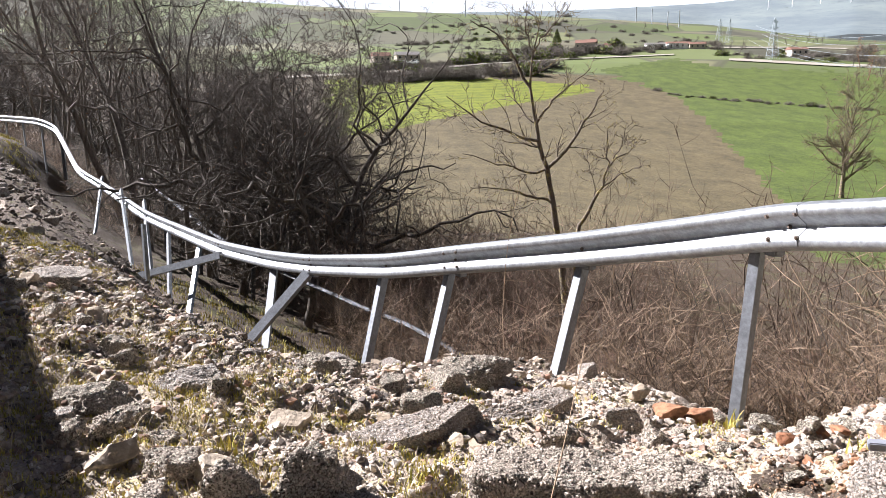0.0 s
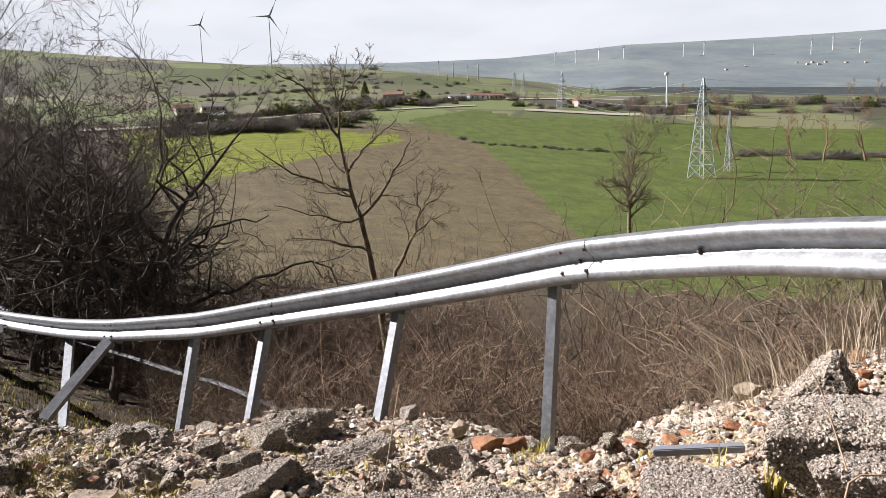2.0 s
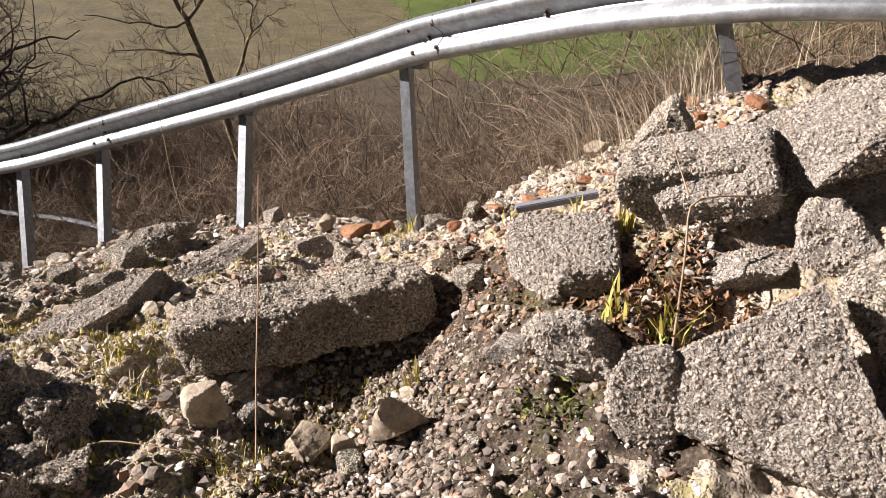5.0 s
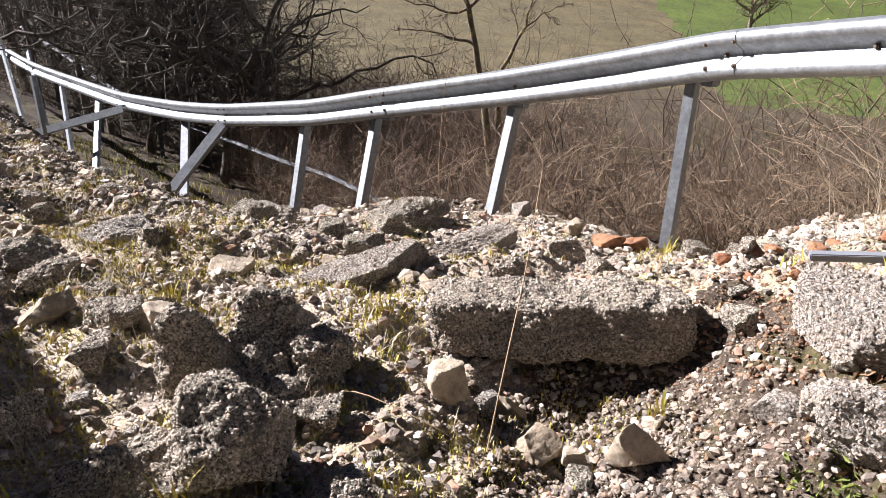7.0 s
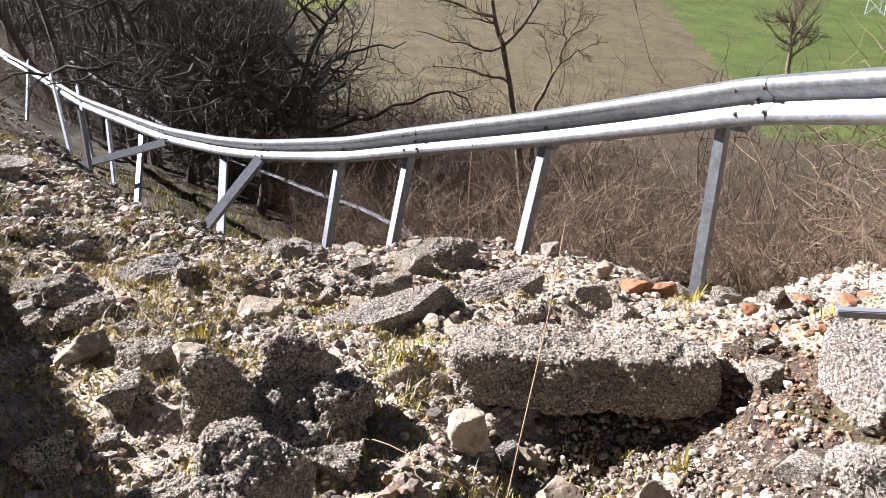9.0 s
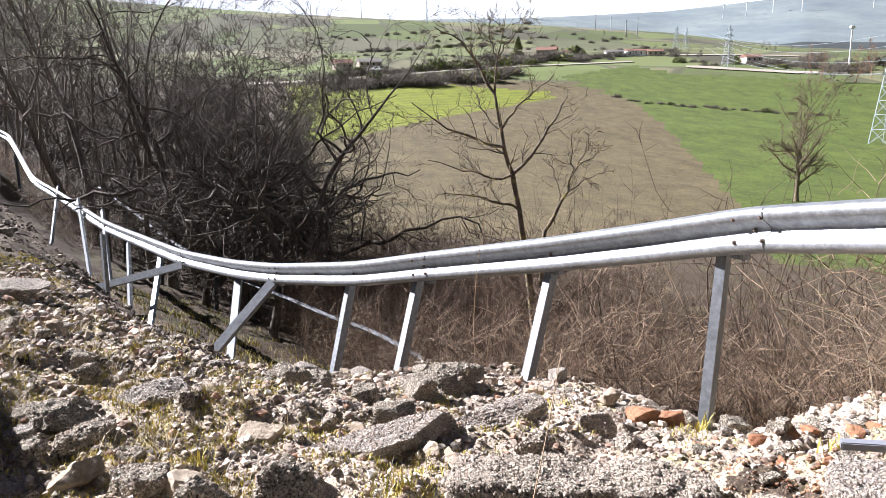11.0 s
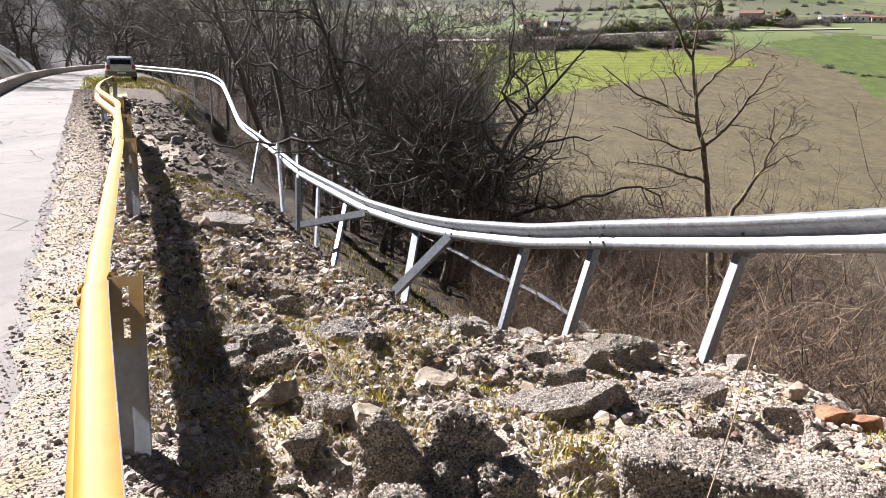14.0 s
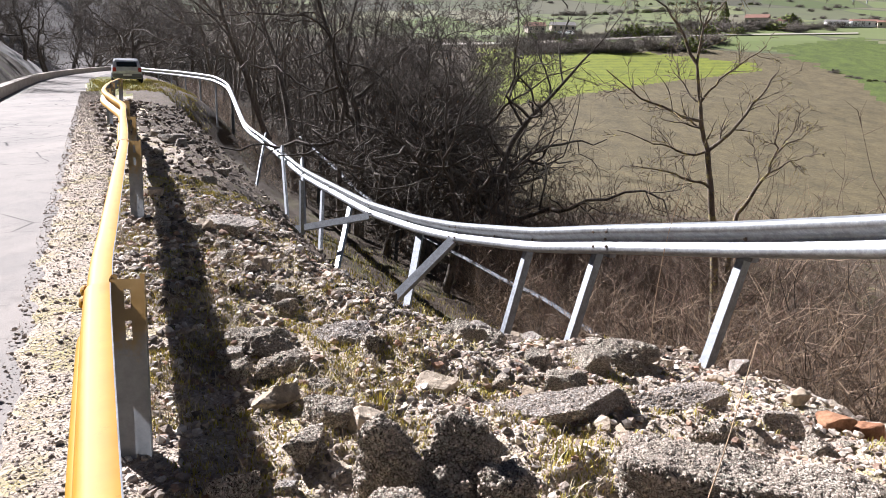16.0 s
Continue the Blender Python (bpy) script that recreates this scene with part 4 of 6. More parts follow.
oaks = [bare_tree(100 + k, h, t, 1.0, lean, leafy=lf, **OAK) for k, (h, t, lean, lf) in enumerate(((8.6, 0.18, (0.12, -0.05), 0), (10.2, 0.2, (-0.05, 0.05), 200), (8.0, 0.14, (0.1, 0.1), 0), (11.0, 0.2, (0.0, -0.08), 300), (8.4, 0.14, (-0.1, -0.05), 150), (7.6, 0.14, (0.16, 0.0), 0)))]
poles = [bare_tree(140 + k, h, t, 1.0, lean, leafy=lf, **POLE) for k, (h, t, lean, lf) in enumerate(((15.0, 0.13, (0.05, -0.05), 0), (16.5, 0.15, (-0.06, 0.04), 0), (14.0, 0.11, (0.08, 0.06), 120), (17.0, 0.17, (0.0, 0.03), 0)))]
STANDS = [(22, 9.6), (19, 9.4), (17.6, 8.2), (23, 11.6), (26.5, 9.6), (20.5, 11.2), (20, 8.4), (25, 11.5), (24, 9.2), (28, 10.5), (27, 13.2), (31, 9), (30, 12), (33, 14.5), (34.5, 9.4), (36, 12), (38, 8.6), (40, 11), (39, 15), (43, 8.6), (44, 12), (47, 9.5), (49, 13),
          (52, 8.4), (55, 11), (59, 8.5), (63, 10), (68, 8), (33, 17.5), (42, 18), (52, 17), (62, 16), (29, 15), (37, 20), (21.5, 7.9), (24.5, 8.0), (23.5, 10.4), (28.5, 9.2), (33, 11), (22.4, 12.6)]
for k, (s, l) in enumerate(STANDS):
    kind = oaks if k < 12 or k >= 34 or k % 3 == 0 or l / s > 0.34 else poles
    ob = oaks[k] if k < 6 else copy_thing(kind[rng.randrange(len(kind))], Matrix.Rotation(rng.uniform(0, 6.28), 4, "Z"))
    x, y = spot(s, l)
    put(ob, x, y, 0.0 if k < 6 else rng.uniform(0, 6.28), 1.0 if k < 6 else rng.uniform(0.78, 1.08), 0.15)
    tagged(ob, group="oaks below the road")
slim = [(25.5, 7.6), (27.5, 8.4), (29, 7.2), (32, 7.5), (31.5, 10.6), (35, 7.6), (37, 10.2), (40.5, 7.4), (41, 9.6), (45.5, 7.2), (46, 10.6), (50.5, 7.4), (53.5, 9.2), (57, 7.6), (35.5, 14), (44, 15), (48, 17), (57, 13.5), (24, 13), (60, 12), (66, 10.5), (40, 13.3), (28.6, 11.8), (33.5, 12.2)]
slim = [(s, l) for s, l in slim if l / s < 0.34]
for k, (s, l) in enumerate(slim):
    ob = poles[k] if k < 4 else copy_thing(poles[rng.randrange(4)], Matrix.Identity(4))
    put(ob, *spot(s, l), rng.uniform(0, 6.28), rng.uniform(0.75, 1.1), 0.15)
    tagged(ob, group="slim trees below the road")

# trees on the bank above the road
for s, l in ((46, -6.5), (52, -8), (58, -6.2), (64, -9), (55, -12), (68, -5), (74, -9), (62, -14), (80, -4), (84, -10), (78, 2), (86, 6), (75, 8), (72, 3), (90, -2), (70, 12), (82, 14), (95, 4), (66, -3.5), (88, -6)):
    ob = copy_thing(oaks[rng.randrange(6)], Matrix.Identity(4))
    put(ob, *spot(s, l), rng.uniform(0, 6.28), rng.uniform(0.85, 1.2), 0.15)
    tagged(ob, "leafless tree on the bank beyond the road", group="trees along the road")

# the single lichened tree beyond the barrier
def limbed_tree(name, label, seed, base, trunk, radius, limbs, mat, twig):
    """A leafless tree with its own trunk line and main limbs (offsets from the base: right, up), and twigs grown on them."""
    rng = np.random.RandomState(seed)

    def course(points, n, deep):
        q = np.array([(x, 0.0, z) for x, z in points])
        q[:, 1] = np.linspace(0, deep, len(q))
        at = np.linspace(0, len(q) - 1, n)
        line = np.stack([np.interp(at, np.arange(len(q)), q[:, k]) for k in range(3)], 1)
        line[1:-1] = (line[:-2] + 2 * line[1:-1] + line[2:]) / 4
        line[1:-1] += rng.normal(0, 0.018, (n - 2, 3))
        return line

    t = course(trunk, 20, 0.0)
    rt = radius * (1 - 0.95 * np.linspace(0, 1, 20) ** 0.9)
    p1, r1 = [], []
    for points, r, deep in limbs:
        k = np.argmin(np.hypot(t[:, 0] - points[0][0], t[:, 2] - points[0][1]))
        line = course(points, 10, deep)
        line[0] = t[k] if math.hypot(t[k][0] - points[0][0], t[k][2] - points[0][1]) < 0.25 else line[0]
        p1.append(line)
        r1.append(0.82 * r * (1 - 0.72 * np.linspace(0, 1, 10)))
    p1, r1 = np.stack(p1), np.stack(r1)
    a2 = sprout(rng, p1, r1 * 0.8, 11, 0.42, 46, 0.12, 0.55, twig)
    p2, r2 = grow(rng, *a2[:3], a2[3], 6, 0.17, 0.05)
    top = t[None, 8:], rt[None, 8:]
    a5 = sprout(rng, *top, 14, 0.24, 55, 0.0, 0.45, twig)
    p5, r5 = grow(rng, *a5[:3], a5[3], 6, 0.17, 0.06)
    p2, r2 = np.concatenate([p2, p5]), np.concatenate([r2, r5])
    a3 = sprout(rng, p2, r2, 5, 0.5, 48, 0.15, 0.65, twig)
    p3, r3 = grow(rng, *a3[:3], a3[3], 4, 0.18, 0.04)
    a4 = sprout(rng, p3, r3, 2, 0.5, 46, 0.3, 0.7, twig * 0.8)
    p4, r4 = grow(rng, *a4[:3], a4[3], 3, 0.15, 0.03)
    tree = thing(name, label, "tree", at=base)
    part("trunk", plant_mesh("trunk", [(t[None], rt[None], 10)], mat), None, tree)
    for line, r in zip(p1, r1):
        part("limb", plant_mesh("limb", [(line[None], r[None], 7)], mat), None, tree)
    part("crown", plant_mesh("crown", [(p2, r2, 5), (p3, r3, 4), (p4, r4, 3)], mat), None, tree)
    return tree


LX, LY = 2.45, 13.6
LZ = surface_at(LX, LY) - 0.15
UP = -LZ
limbed_tree("tree", "slender leafless tree with yellow lichen on its branches", 31, (LX, LY, LZ),
            [(0, 0), (-0.15, UP - 2.1), (-0.35, UP - 1.0), (-0.51, UP), (-0.70, UP + 0.55), (-0.83, UP + 1.27), (-0.89, UP + 1.7), (-0.83, UP + 2.47), (-0.68, UP + 3.15)], 0.085,
            [([(-0.89, UP + 1.69), (-1.18, UP + 2.15), (-1.48, UP + 2.65), (-1.97, UP + 2.9)], 0.04, 0.3),
             ([(-0.85, UP + 2.35), (-0.49, UP + 2.74), (-0.16, UP + 3.15)], 0.022, 0.2),
             ([(-0.74, UP + 0.66), (-1.27, UP + 0.88), (-1.75, UP + 1.05), (-2.42, UP + 1.54)], 0.038, -0.5),
             ([(-0.51, UP + 0.16), (-0.07, UP + 0.71), (0.26, UP + 1.16), (0.54, UP + 1.6)], 0.045, 0.4),
             ([(-0.74, UP + 1.15), (-0.48, UP + 1.43), (-0.21, UP + 1.68), (0.15, UP + 2.0)], 0.03, -0.3),
             ([(-0.60, UP + 0.06), (-1.06, UP + 0.17), (-1.45, UP + 0.24), (-2.13, UP + 0.45)], 0.034, 0.5),
             ([(-0.45, UP - 0.46), (-0.79, UP - 0.33), (-1.07, UP - 0.2), (-1.9, UP - 0.06)], 0.036, -0.6),
             ([(-0.80, UP + 1.0), (-1.1, UP + 1.4), (-1.3, UP + 1.9)], 0.022, 0.6),
             ([(-0.83, UP + 2.2), (-1.0, UP + 2.7), (-1.05, UP + 3.1)], 0.018, -0.3)], M_LICHEN, 0.0058)
limbed_tree("sapling", "slanting young stem with lichened bark beside the tree", 37, (LX + 0.05, LY - 0.1, LZ),
            [(0, 0), (-0.05, UP - 1.8), (-0.06, UP - 0.99), (0.18, UP - 0.58), (0.44, UP - 0.17), (0.52, UP + 0.27), (0.75, UP + 0.42), (1.12, UP + 0.72)], 0.06,
            [([(0.44, UP - 0.17), (0.81, UP + 0.1), (1.19, UP + 0.22)], 0.022, 0.2),
             ([(0.50, UP + 0.21), (0.43, UP + 0.59), (0.47, UP + 0.98)], 0.022, -0.2),
             ([(0.30, UP - 0.4), (0.25, UP + 0.05), (0.1, UP + 0.4)], 0.018, 0.3),
             ([(0.6, UP + 0.33), (0.8, UP + 0.7), (0.85, UP + 1.05)], 0.016, 0.1)], M_LICHEN, 0.005)

# brush along the foot of the bank
protos = [bush_proto(1, 2.4, 18, M_TWIG, "dense bare brown thorn bush on the slope"), bush_proto(2, 2.8, 17, M_TWIG, "dense bare brown thorn bush on the slope"),
          bush_proto(3, 1.9, 20, M_REDTWIG, "reddish bare bramble bush on the slope", "bramble", 1.2, 0.008, 0.05), bush_proto(4, 1.5, 22, M_REDTWIG, "reddish bare bramble bush on the slope", "bramble", 1.3, 0.007, 0.07)]
for p in protos:
    tagged(p, group="brush on the slope")
# upright pale saplings standing out of the brush
sap = [bush_proto(11 + k, h, n, m, "thin upright bare saplings rising out of the brush", "saplings", 0.7, 0.014, -0.04, 5) for k, (h, n, m) in enumerate(((3.6, 8, M_TWIG), (3.0, 10, M_REDTWIG), (4.2, 7, M_TWIG)))]
for k, (s, l) in enumerate(((11.5, 9.4), (13, 10.8), (9.2, 10.2), (15, 10), (7.4, 9.2), (12.2, 12.4), (10, 12), (16.5, 12), (5, 9.5), (3, 10.5), (1.2, 9.2), (-0.8, 10), (-3, 9), (18, 11), (14.5, 13.5), (6.4, 11.8), (8.4, 8.4), (4.0, 8.2), (0, 8)) + tuple((rng.uniform(9, 17), rng.uniform(8.8, 14)) for _ in range(40))):
    ob = sap[k] if k < 3 else copy_thing(sap[k % 3], Matrix.Identity(4))
    put(ob, *spot(s, l), rng.uniform(0, 6.28), rng.uniform(0.75, 1.25) if s > 8.5 else rng.uniform(0.5, 0.7), 0.05)
    tagged(ob, group="saplings on the slope")
brush = []
tries = 0
while len(brush) < 170 and tries < 12000:
    tries += 1
    s, l = rng.uniform(-9, 27), rng.uniform(5.4, 17)
    if s > 7 and l < 8.2 or (s > 12 and l < 8.8) or (rng.random() < 0.5 and l > 11):
        continue
    if any((s - a) ** 2 + (l - b) ** 2 < 0.36 for a, b in brush):
        continue
    brush.append((s, l))
for k, (s, l) in enumerate(brush):
    proto = protos[rng.choice((0, 0, 1, 1, 2, 3))]
    x, y = spot(s, l)
    size = rng.uniform(0.75, 1.2) if l > 8.5 else rng.uniform(0.45, 0.75)
    if l > 9 and s > 5 and l / s > 0.6:
        size *= 1.6
    elif s > 14:
        size *= 0.6
    m = Matrix.Translation((x, y, surface_at(x, y) - 0.05)) @ Matrix.Rotation(rng.uniform(0, 6.28), 4, "Z")
    ob = copy_thing(proto, m) if k >= 4 else proto
    if k < 4:
        ob = protos[k]
        put(ob, x, y, 0, size, 0.05)
    else:
        ob.scale = (size, size, size)


def tangle(name, count, seed, s0, s1, l0, l1, top, radius, mat, label, keep):
    """A tangle of small curved twigs over a stretch of slope, in one mesh."""
    r = np.random.RandomState(seed)
    s, l = r.uniform(s0, s1, count * 2), r.uniform(l0, l1, count * 2)
    ok = keep(s, l)
    s, l = s[ok][:count], l[ok][:count]
    m = len(s)
    x, y = DX * s + DY * l, DY * s - DX * l
    crest = top * (0.62 + 0.4 * fractal(x, y, ((2.3, 0.7), (0.8, 0.4))))
    z = surface(x, y) + np.clip(crest, 0.25, None) * r.random(m) ** 1.3
    way = np.column_stack([r.normal(0, 0.6, m), r.normal(0, 0.6, m), r.normal(0.6, 0.45, m)])
    pts, rad = grow(r, np.column_stack([x, y, z]), way, r.uniform(0.22, 0.85, m), radius * r.uniform(0.45, 1.7, m), 4, 0.26, 0.0)
    tagged(new(name, plant_mesh(name, [(pts, rad, 3)], mat)), label, "brush", kind="stuff")


M_TANGLE = leaf_material("tangled_twigs", (0.022, 0.016, 0.011), (0.35, 0.25, 0.165))
# darker copy of the twigs, with the wood's shade built into its colours
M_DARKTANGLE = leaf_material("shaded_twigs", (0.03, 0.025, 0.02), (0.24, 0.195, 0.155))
tangle("brush_tangle", 46000, 1, -10, 16, 5.3, 13.5, 2.3, 0.0036, M_TANGLE, "tangle of bare brown and reddish twigs on the slope", lambda s, l: (l > 5.3 + 0.25 * np.clip(s - 5, 0, 12)))
tangle("near_brush", 12000, 5, -10, 9, 5.2, 7.6, 1.5, 0.0038, M_TANGLE, "bare thorny brush just below the barrier", lambda s, l: (l > 5.2 + 0.25 * np.clip(s - 5, 0, 12)))
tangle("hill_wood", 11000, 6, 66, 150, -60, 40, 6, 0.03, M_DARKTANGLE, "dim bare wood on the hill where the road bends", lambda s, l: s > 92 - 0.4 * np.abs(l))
tangle("valley_brush", 34000, 7, 8, 46, 10, 46, 4.2, 0.011, M_TANGLE, "belt of bare reddish-brown brush above the field", lambda s, l: (np.hypot(s, l) > 17) & (np.hypot(s, l) < 34) & (l / s > 0.5) & (l / s < 1.5))
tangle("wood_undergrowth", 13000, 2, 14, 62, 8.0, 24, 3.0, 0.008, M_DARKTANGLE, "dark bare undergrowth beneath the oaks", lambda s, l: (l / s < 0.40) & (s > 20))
tangle("hollow_brush", 12000, 3, 12, 30, 8.0, 18, 1.8, 0.0045, M_TANGLE, "bare reddish brush beyond the hollow", lambda s, l: l / s > 0.5)
tangle("edge_brush", 7000, 4, 30, 62, 5.6, 8.6, 1.8, 0.006, M_TANGLE, "bare roadside brush behind the barrier", lambda s, l: l > 0)

# ---- things across the valley ----
def sight(az, el):
    """The place on the valley's surface at that bearing and angle of sight from the first eye."""
    r = np.exp(np.linspace(math.log(30), math.log(4000), 3000))
    x, y = r * math.sin(radians(az)), r * math.cos(radians(az))
    z = land(x, y)
    seen = np.degrees(np.arctan2(z - 1.58, r))
    k = int(np.argmax(seen >= el)) if (seen >= el).any() else len(r) - 1
    return Vector((x[k], y[k], z[k])), float(r[k])


M_PYLON = plain_material("pylon_steel", (0.30, 0.34, 0.36), 0.55, 0.3)
M_WHITE = plain_material("white_paint", (0.75, 0.75, 0.74), 0.5)
M_TOWER = plain_material("turbine_grey", (0.36, 0.38, 0.40), 0.6)
M_TILE = plain_material("roof_tile", (0.21, 0.115, 0.085), 0.9, 0, 0.3)
M_WALL = plain_material("farm_wall", (0.42, 0.36, 0.30), 0.95, 0, 0.2)
M_GREYROOF = plain_material("grey_roof", (0.17, 0.16, 0.15), 0.9, 0, 0.2)
M_DARK = plain_material("dark_glass", (0.02, 0.024, 0.028), 0.15)
M_FARTWIG = bark_material("far_twigs", (0.105, 0.09, 0.075), (0.185, 0.163, 0.138))
M_FARRED = bark_material("far_reddish_twigs", (0.18, 0.11, 0.075), (0.28, 0.18, 0.12))


def pylon(az, el, height, width, label, arms=True):
    base, _ = sight(az, el)
    tower = thing("pylon", label, "pylon", at=base)
    bm = bmesh.new()
    levels = 9
    ring = []
    for i in range(levels + 1):
        t = i / levels
        w = width * (1 - t) ** 1.15 / 2 + 0.25 * (1 - 0.5 * t)
        ring.append([Vector((sx * w, sy * w, height * (1 - (1 - t) ** 1.25))) for sx, sy in ((-1, -1), (1, -1), (1, 1), (-1, 1))])
    thick = height * 0.0028
    for a, b in zip(ring, ring[1:]):
        for k in range(4):
            tube_bm(a[k], b[k], thick * 1.5, None, 4, bm)
            tube_bm(a[k], b[(k + 1) % 4], thick, None, 4, bm)
            tube_bm(a[(k + 1) % 4], b[k], thick, None, 4, bm)
            tube_bm(b[k], b[(k + 1) % 4], thick, None, 4, bm)
    part("lattice", bm, M_PYLON, tower)
    if arms:
        for z, reach in ((0.63, 0.13), (0.76, 0.15), (0.89, 0.11)):
            bm = bmesh.new()
            for y in (-0.5, 0.5):
                tube_bm((-reach * height, 0, z * height), (reach * height, 0, z * height), thick * 1.6, None, 4, bm)
                tube_bm((-reach * height, 0, z * height), (0, y, (z + 0.04) * height), thick, None, 4, bm)
                tube_bm((reach * height, 0, z * height), (0, y, (z + 0.04) * height), thick, None, 4, bm)
            part("cross_arm", bm, M_PYLON, tower)
    tower.rotation_euler = (0, 0, radians(20))
    return base


near_pylon = pylon(33.45, -3.35, 24.0, 4.2, "grey steel lattice power pylon standing in a green field")
pylon(35.3, -2.9, 15.5, 1.2, "slim steel lattice power pylon in the green field", False)
pylon(23.3, 1.88, 20, 4, "distant steel lattice power pylon on the hillside")
pylon(19.75, 3.3, 15, 3, "distant steel lattice power pylon on the hillside")
pylon(20.4, 3.2, 15, 3, "distant steel lattice power pylon on the hillside", False)


def wire(name, a, b, sag, r):
    pts = [a.lerp(b, t) - Vector((0, 0, sag * 4 * t * (1 - t))) for t in np.linspace(0, 1, 25)]
    bm = bmesh.new()
    for p, q in zip(pts, pts[1:]):
        tube_bm(p, q, r, None, 4, bm)
    me = bpy.data.meshes.new(name)
    bm.to_mesh(me)
    bm.free()
    me.materials.append(M_PYLON)
    tagged(new(name, me), "thin steel power line strung from the pylon", "power line", "power lines")


for z, off, drop in ((15.3, -3, 0), (15.3, 3, 1.0), (18.4, 3.4, 0.5), (21.5, 2.5, 0), (23.8, 0, 0)):
    top = near_pylon + Vector((off * 0.94, off * 0.34, z))
    wire("power_line", top, Vector((210 + off, 92, 0.6 * z - 2 - drop)), 3.5, 0.035)
    wire("power_line", top, Vector((140 + off, 345, 13 + 0.7 * z)), 4.0, 0.035)


def turbine(az, el, hub, blade, mat, label, face=0.0, spin=20.0, girth=1.0, beyond=None):
    base, _ = sight(az, el)
    if beyond:
        base = Vector((beyond * math.sin(radians(az)), beyond * math.cos(radians(az)), 1.58 + beyond * math.tan(radians(el))))
    mill = thing("wind_turbine", label, "wind turbine", "wind turbines", at=base)
    part("tower", tube_bm((0, 0, -hub * 0.1), (0, 0, hub), hub * 0.026 * girth, hub * 0.017 * girth, 10), mat, mill)
    part("nacelle", box_bm(hub * 0.05, hub * 0.11, hub * 0.05, (0, 0, hub), hub * 0.01), mat, mill)
    for k in range(3):
        bm = bmesh.new()
        rings = []
        for i in range(7):
            t = i / 6
            w = blade * (0.05 + 0.05 * math.sin(math.pi * min(1, t * 1.6 + 0.15))) * (1.05 - t) * girth
            rings.append([bm.verts.new((w * math.cos(a), 0.35 * w * math.sin(a) - hub * 0.06, blade * t)) for a in (k2 * math.pi / 3 for k2 in range(6))])
        for lower, upper in zip(rings, rings[1:]):
            for q in range(6):
                bm.faces.new((lower[q], lower[(q + 1) % 6], upper[(q + 1) % 6], upper[q]))
        bm.faces.new(rings[-1])
        ob = part("blade", bm, mat, mill)
        ob.matrix_basis = Matrix.Translation((0, 0, hub)) @ Matrix.Rotation(radians(spin + 120 * k), 4, "Y")
    mill.rotation_euler = (0, 0, radians(face))


turbine(1.53, 5.6, 53, 23, M_TOWER, "grey wind turbine standing on the green ridge", 10, 25, 0.45)
turbine(-3.36, 6.0, 40, 18, M_TOWER, "grey wind turbine standing on the green ridge", 10, 22, 0.45)
for az, el, h in ((10.7, 5.35, 22), (12.7, 5.1, 16), (14.0, 4.9, 15), (15.1, 4.7, 14), (16.2, 4.5, 13), (17.0, 4.4, 15)):
    base, _ = sight(az, el)
    ob = thing("mast", "thin grey mast on the skyline of the ridge", "mast", "masts on the ridge", at=base)
    part("pole", tube_bm((0, 0, -2), (0, 0, h), 0.55, 0.4, 8), M_TOWER, ob)
    part("head", box_bm(1.2, 0.8, 1.0, (0, 0, h)), M_TOWER, ob)
for az, el in ((22.8, 5.35), (24.3, 5.4), (26, 5.5), (27.8, 5.5), (32, 5.45), (33.4, 5.45), (36.7, 5.2), (40.3, 5.0), (41.6, 5.2), (43.2, 4.9), (45.6, 5.1)):
    turbine(az, el, 44, 19, M_WHITE, "white wind turbine far off on the hills", 30, rng.uniform(0, 120), 1.3)


def house(az, el, w, d, h, roof, label, face=0.0, mats=None):
    base, _ = sight(az, el)
    wallm, roofm = mats or (M_WALL, M_TILE)
    hs = thing("farmhouse", label, "house", "farm buildings", at=base)
    part("wall", box_bm(w, d, h + 2, (0, 0, h / 2 - 1)), wallm, hs)
    bm = bmesh.new()
    v = [bm.verts.new(p) for p in ((-w / 2 - 0.4, -d / 2 - 0.4, h), (w / 2 + 0.4, -d / 2 - 0.4, h), (w / 2 + 0.4, d / 2 + 0.4, h), (-w / 2 - 0.4, d / 2 + 0.4, h), (-w / 2 - 0.4, 0, h + roof), (w / 2 + 0.4, 0, h + roof))]
    for f in ((0, 1, 5, 4), (2, 3, 4, 5), (0, 4, 3), (1, 2, 5), (3, 2, 1, 0)):
        bm.faces.new([v[i] for i in f])
    part("roof", bm, roofm, hs)
    n = max(2, int(w / 3))
    for k in range(n):
        part("window", box_bm(0.9, 0.12, 1.1, (-w / 2 + (k + 0.5) * w / n, -d / 2 - 0.03, h * 0.55)), M_DARK, hs)
    hs.rotation_euler = (0, 0, radians(face))


house(-4.9, 2.35, 9, 7, 3.0, 2.0, "low farmhouse with a red tiled roof", 20)
house(-2.9, 2.5, 12, 8, 2.6, 1.8, "low grey-roofed farm shed beside the farmhouse", 15, (M_WALL, M_GREYROOF))
house(10.5, 3.0, 12, 7, 4.2, 2.0, "old stone farmhouse with a faded red roof", -20)
house(12.2, 3.0, 6, 6, 2.6, 1.4, "small barn with a red roof", 30)
house(15.4, 2.95, 11, 6, 2.6, 1.2, "low pale farm building on the hillside", 0, (M_WHITE, M_GREYROOF))
house(17.0, 2.95, 14, 6, 2.8, 1.2, "low pale farm building on the hillside", 5, (M_WHITE, M_TILE))
house(18.3, 2.9, 9, 6, 2.6, 1.2, "low pale farm building on the hillside", -10, (M_WALL, M_TILE))
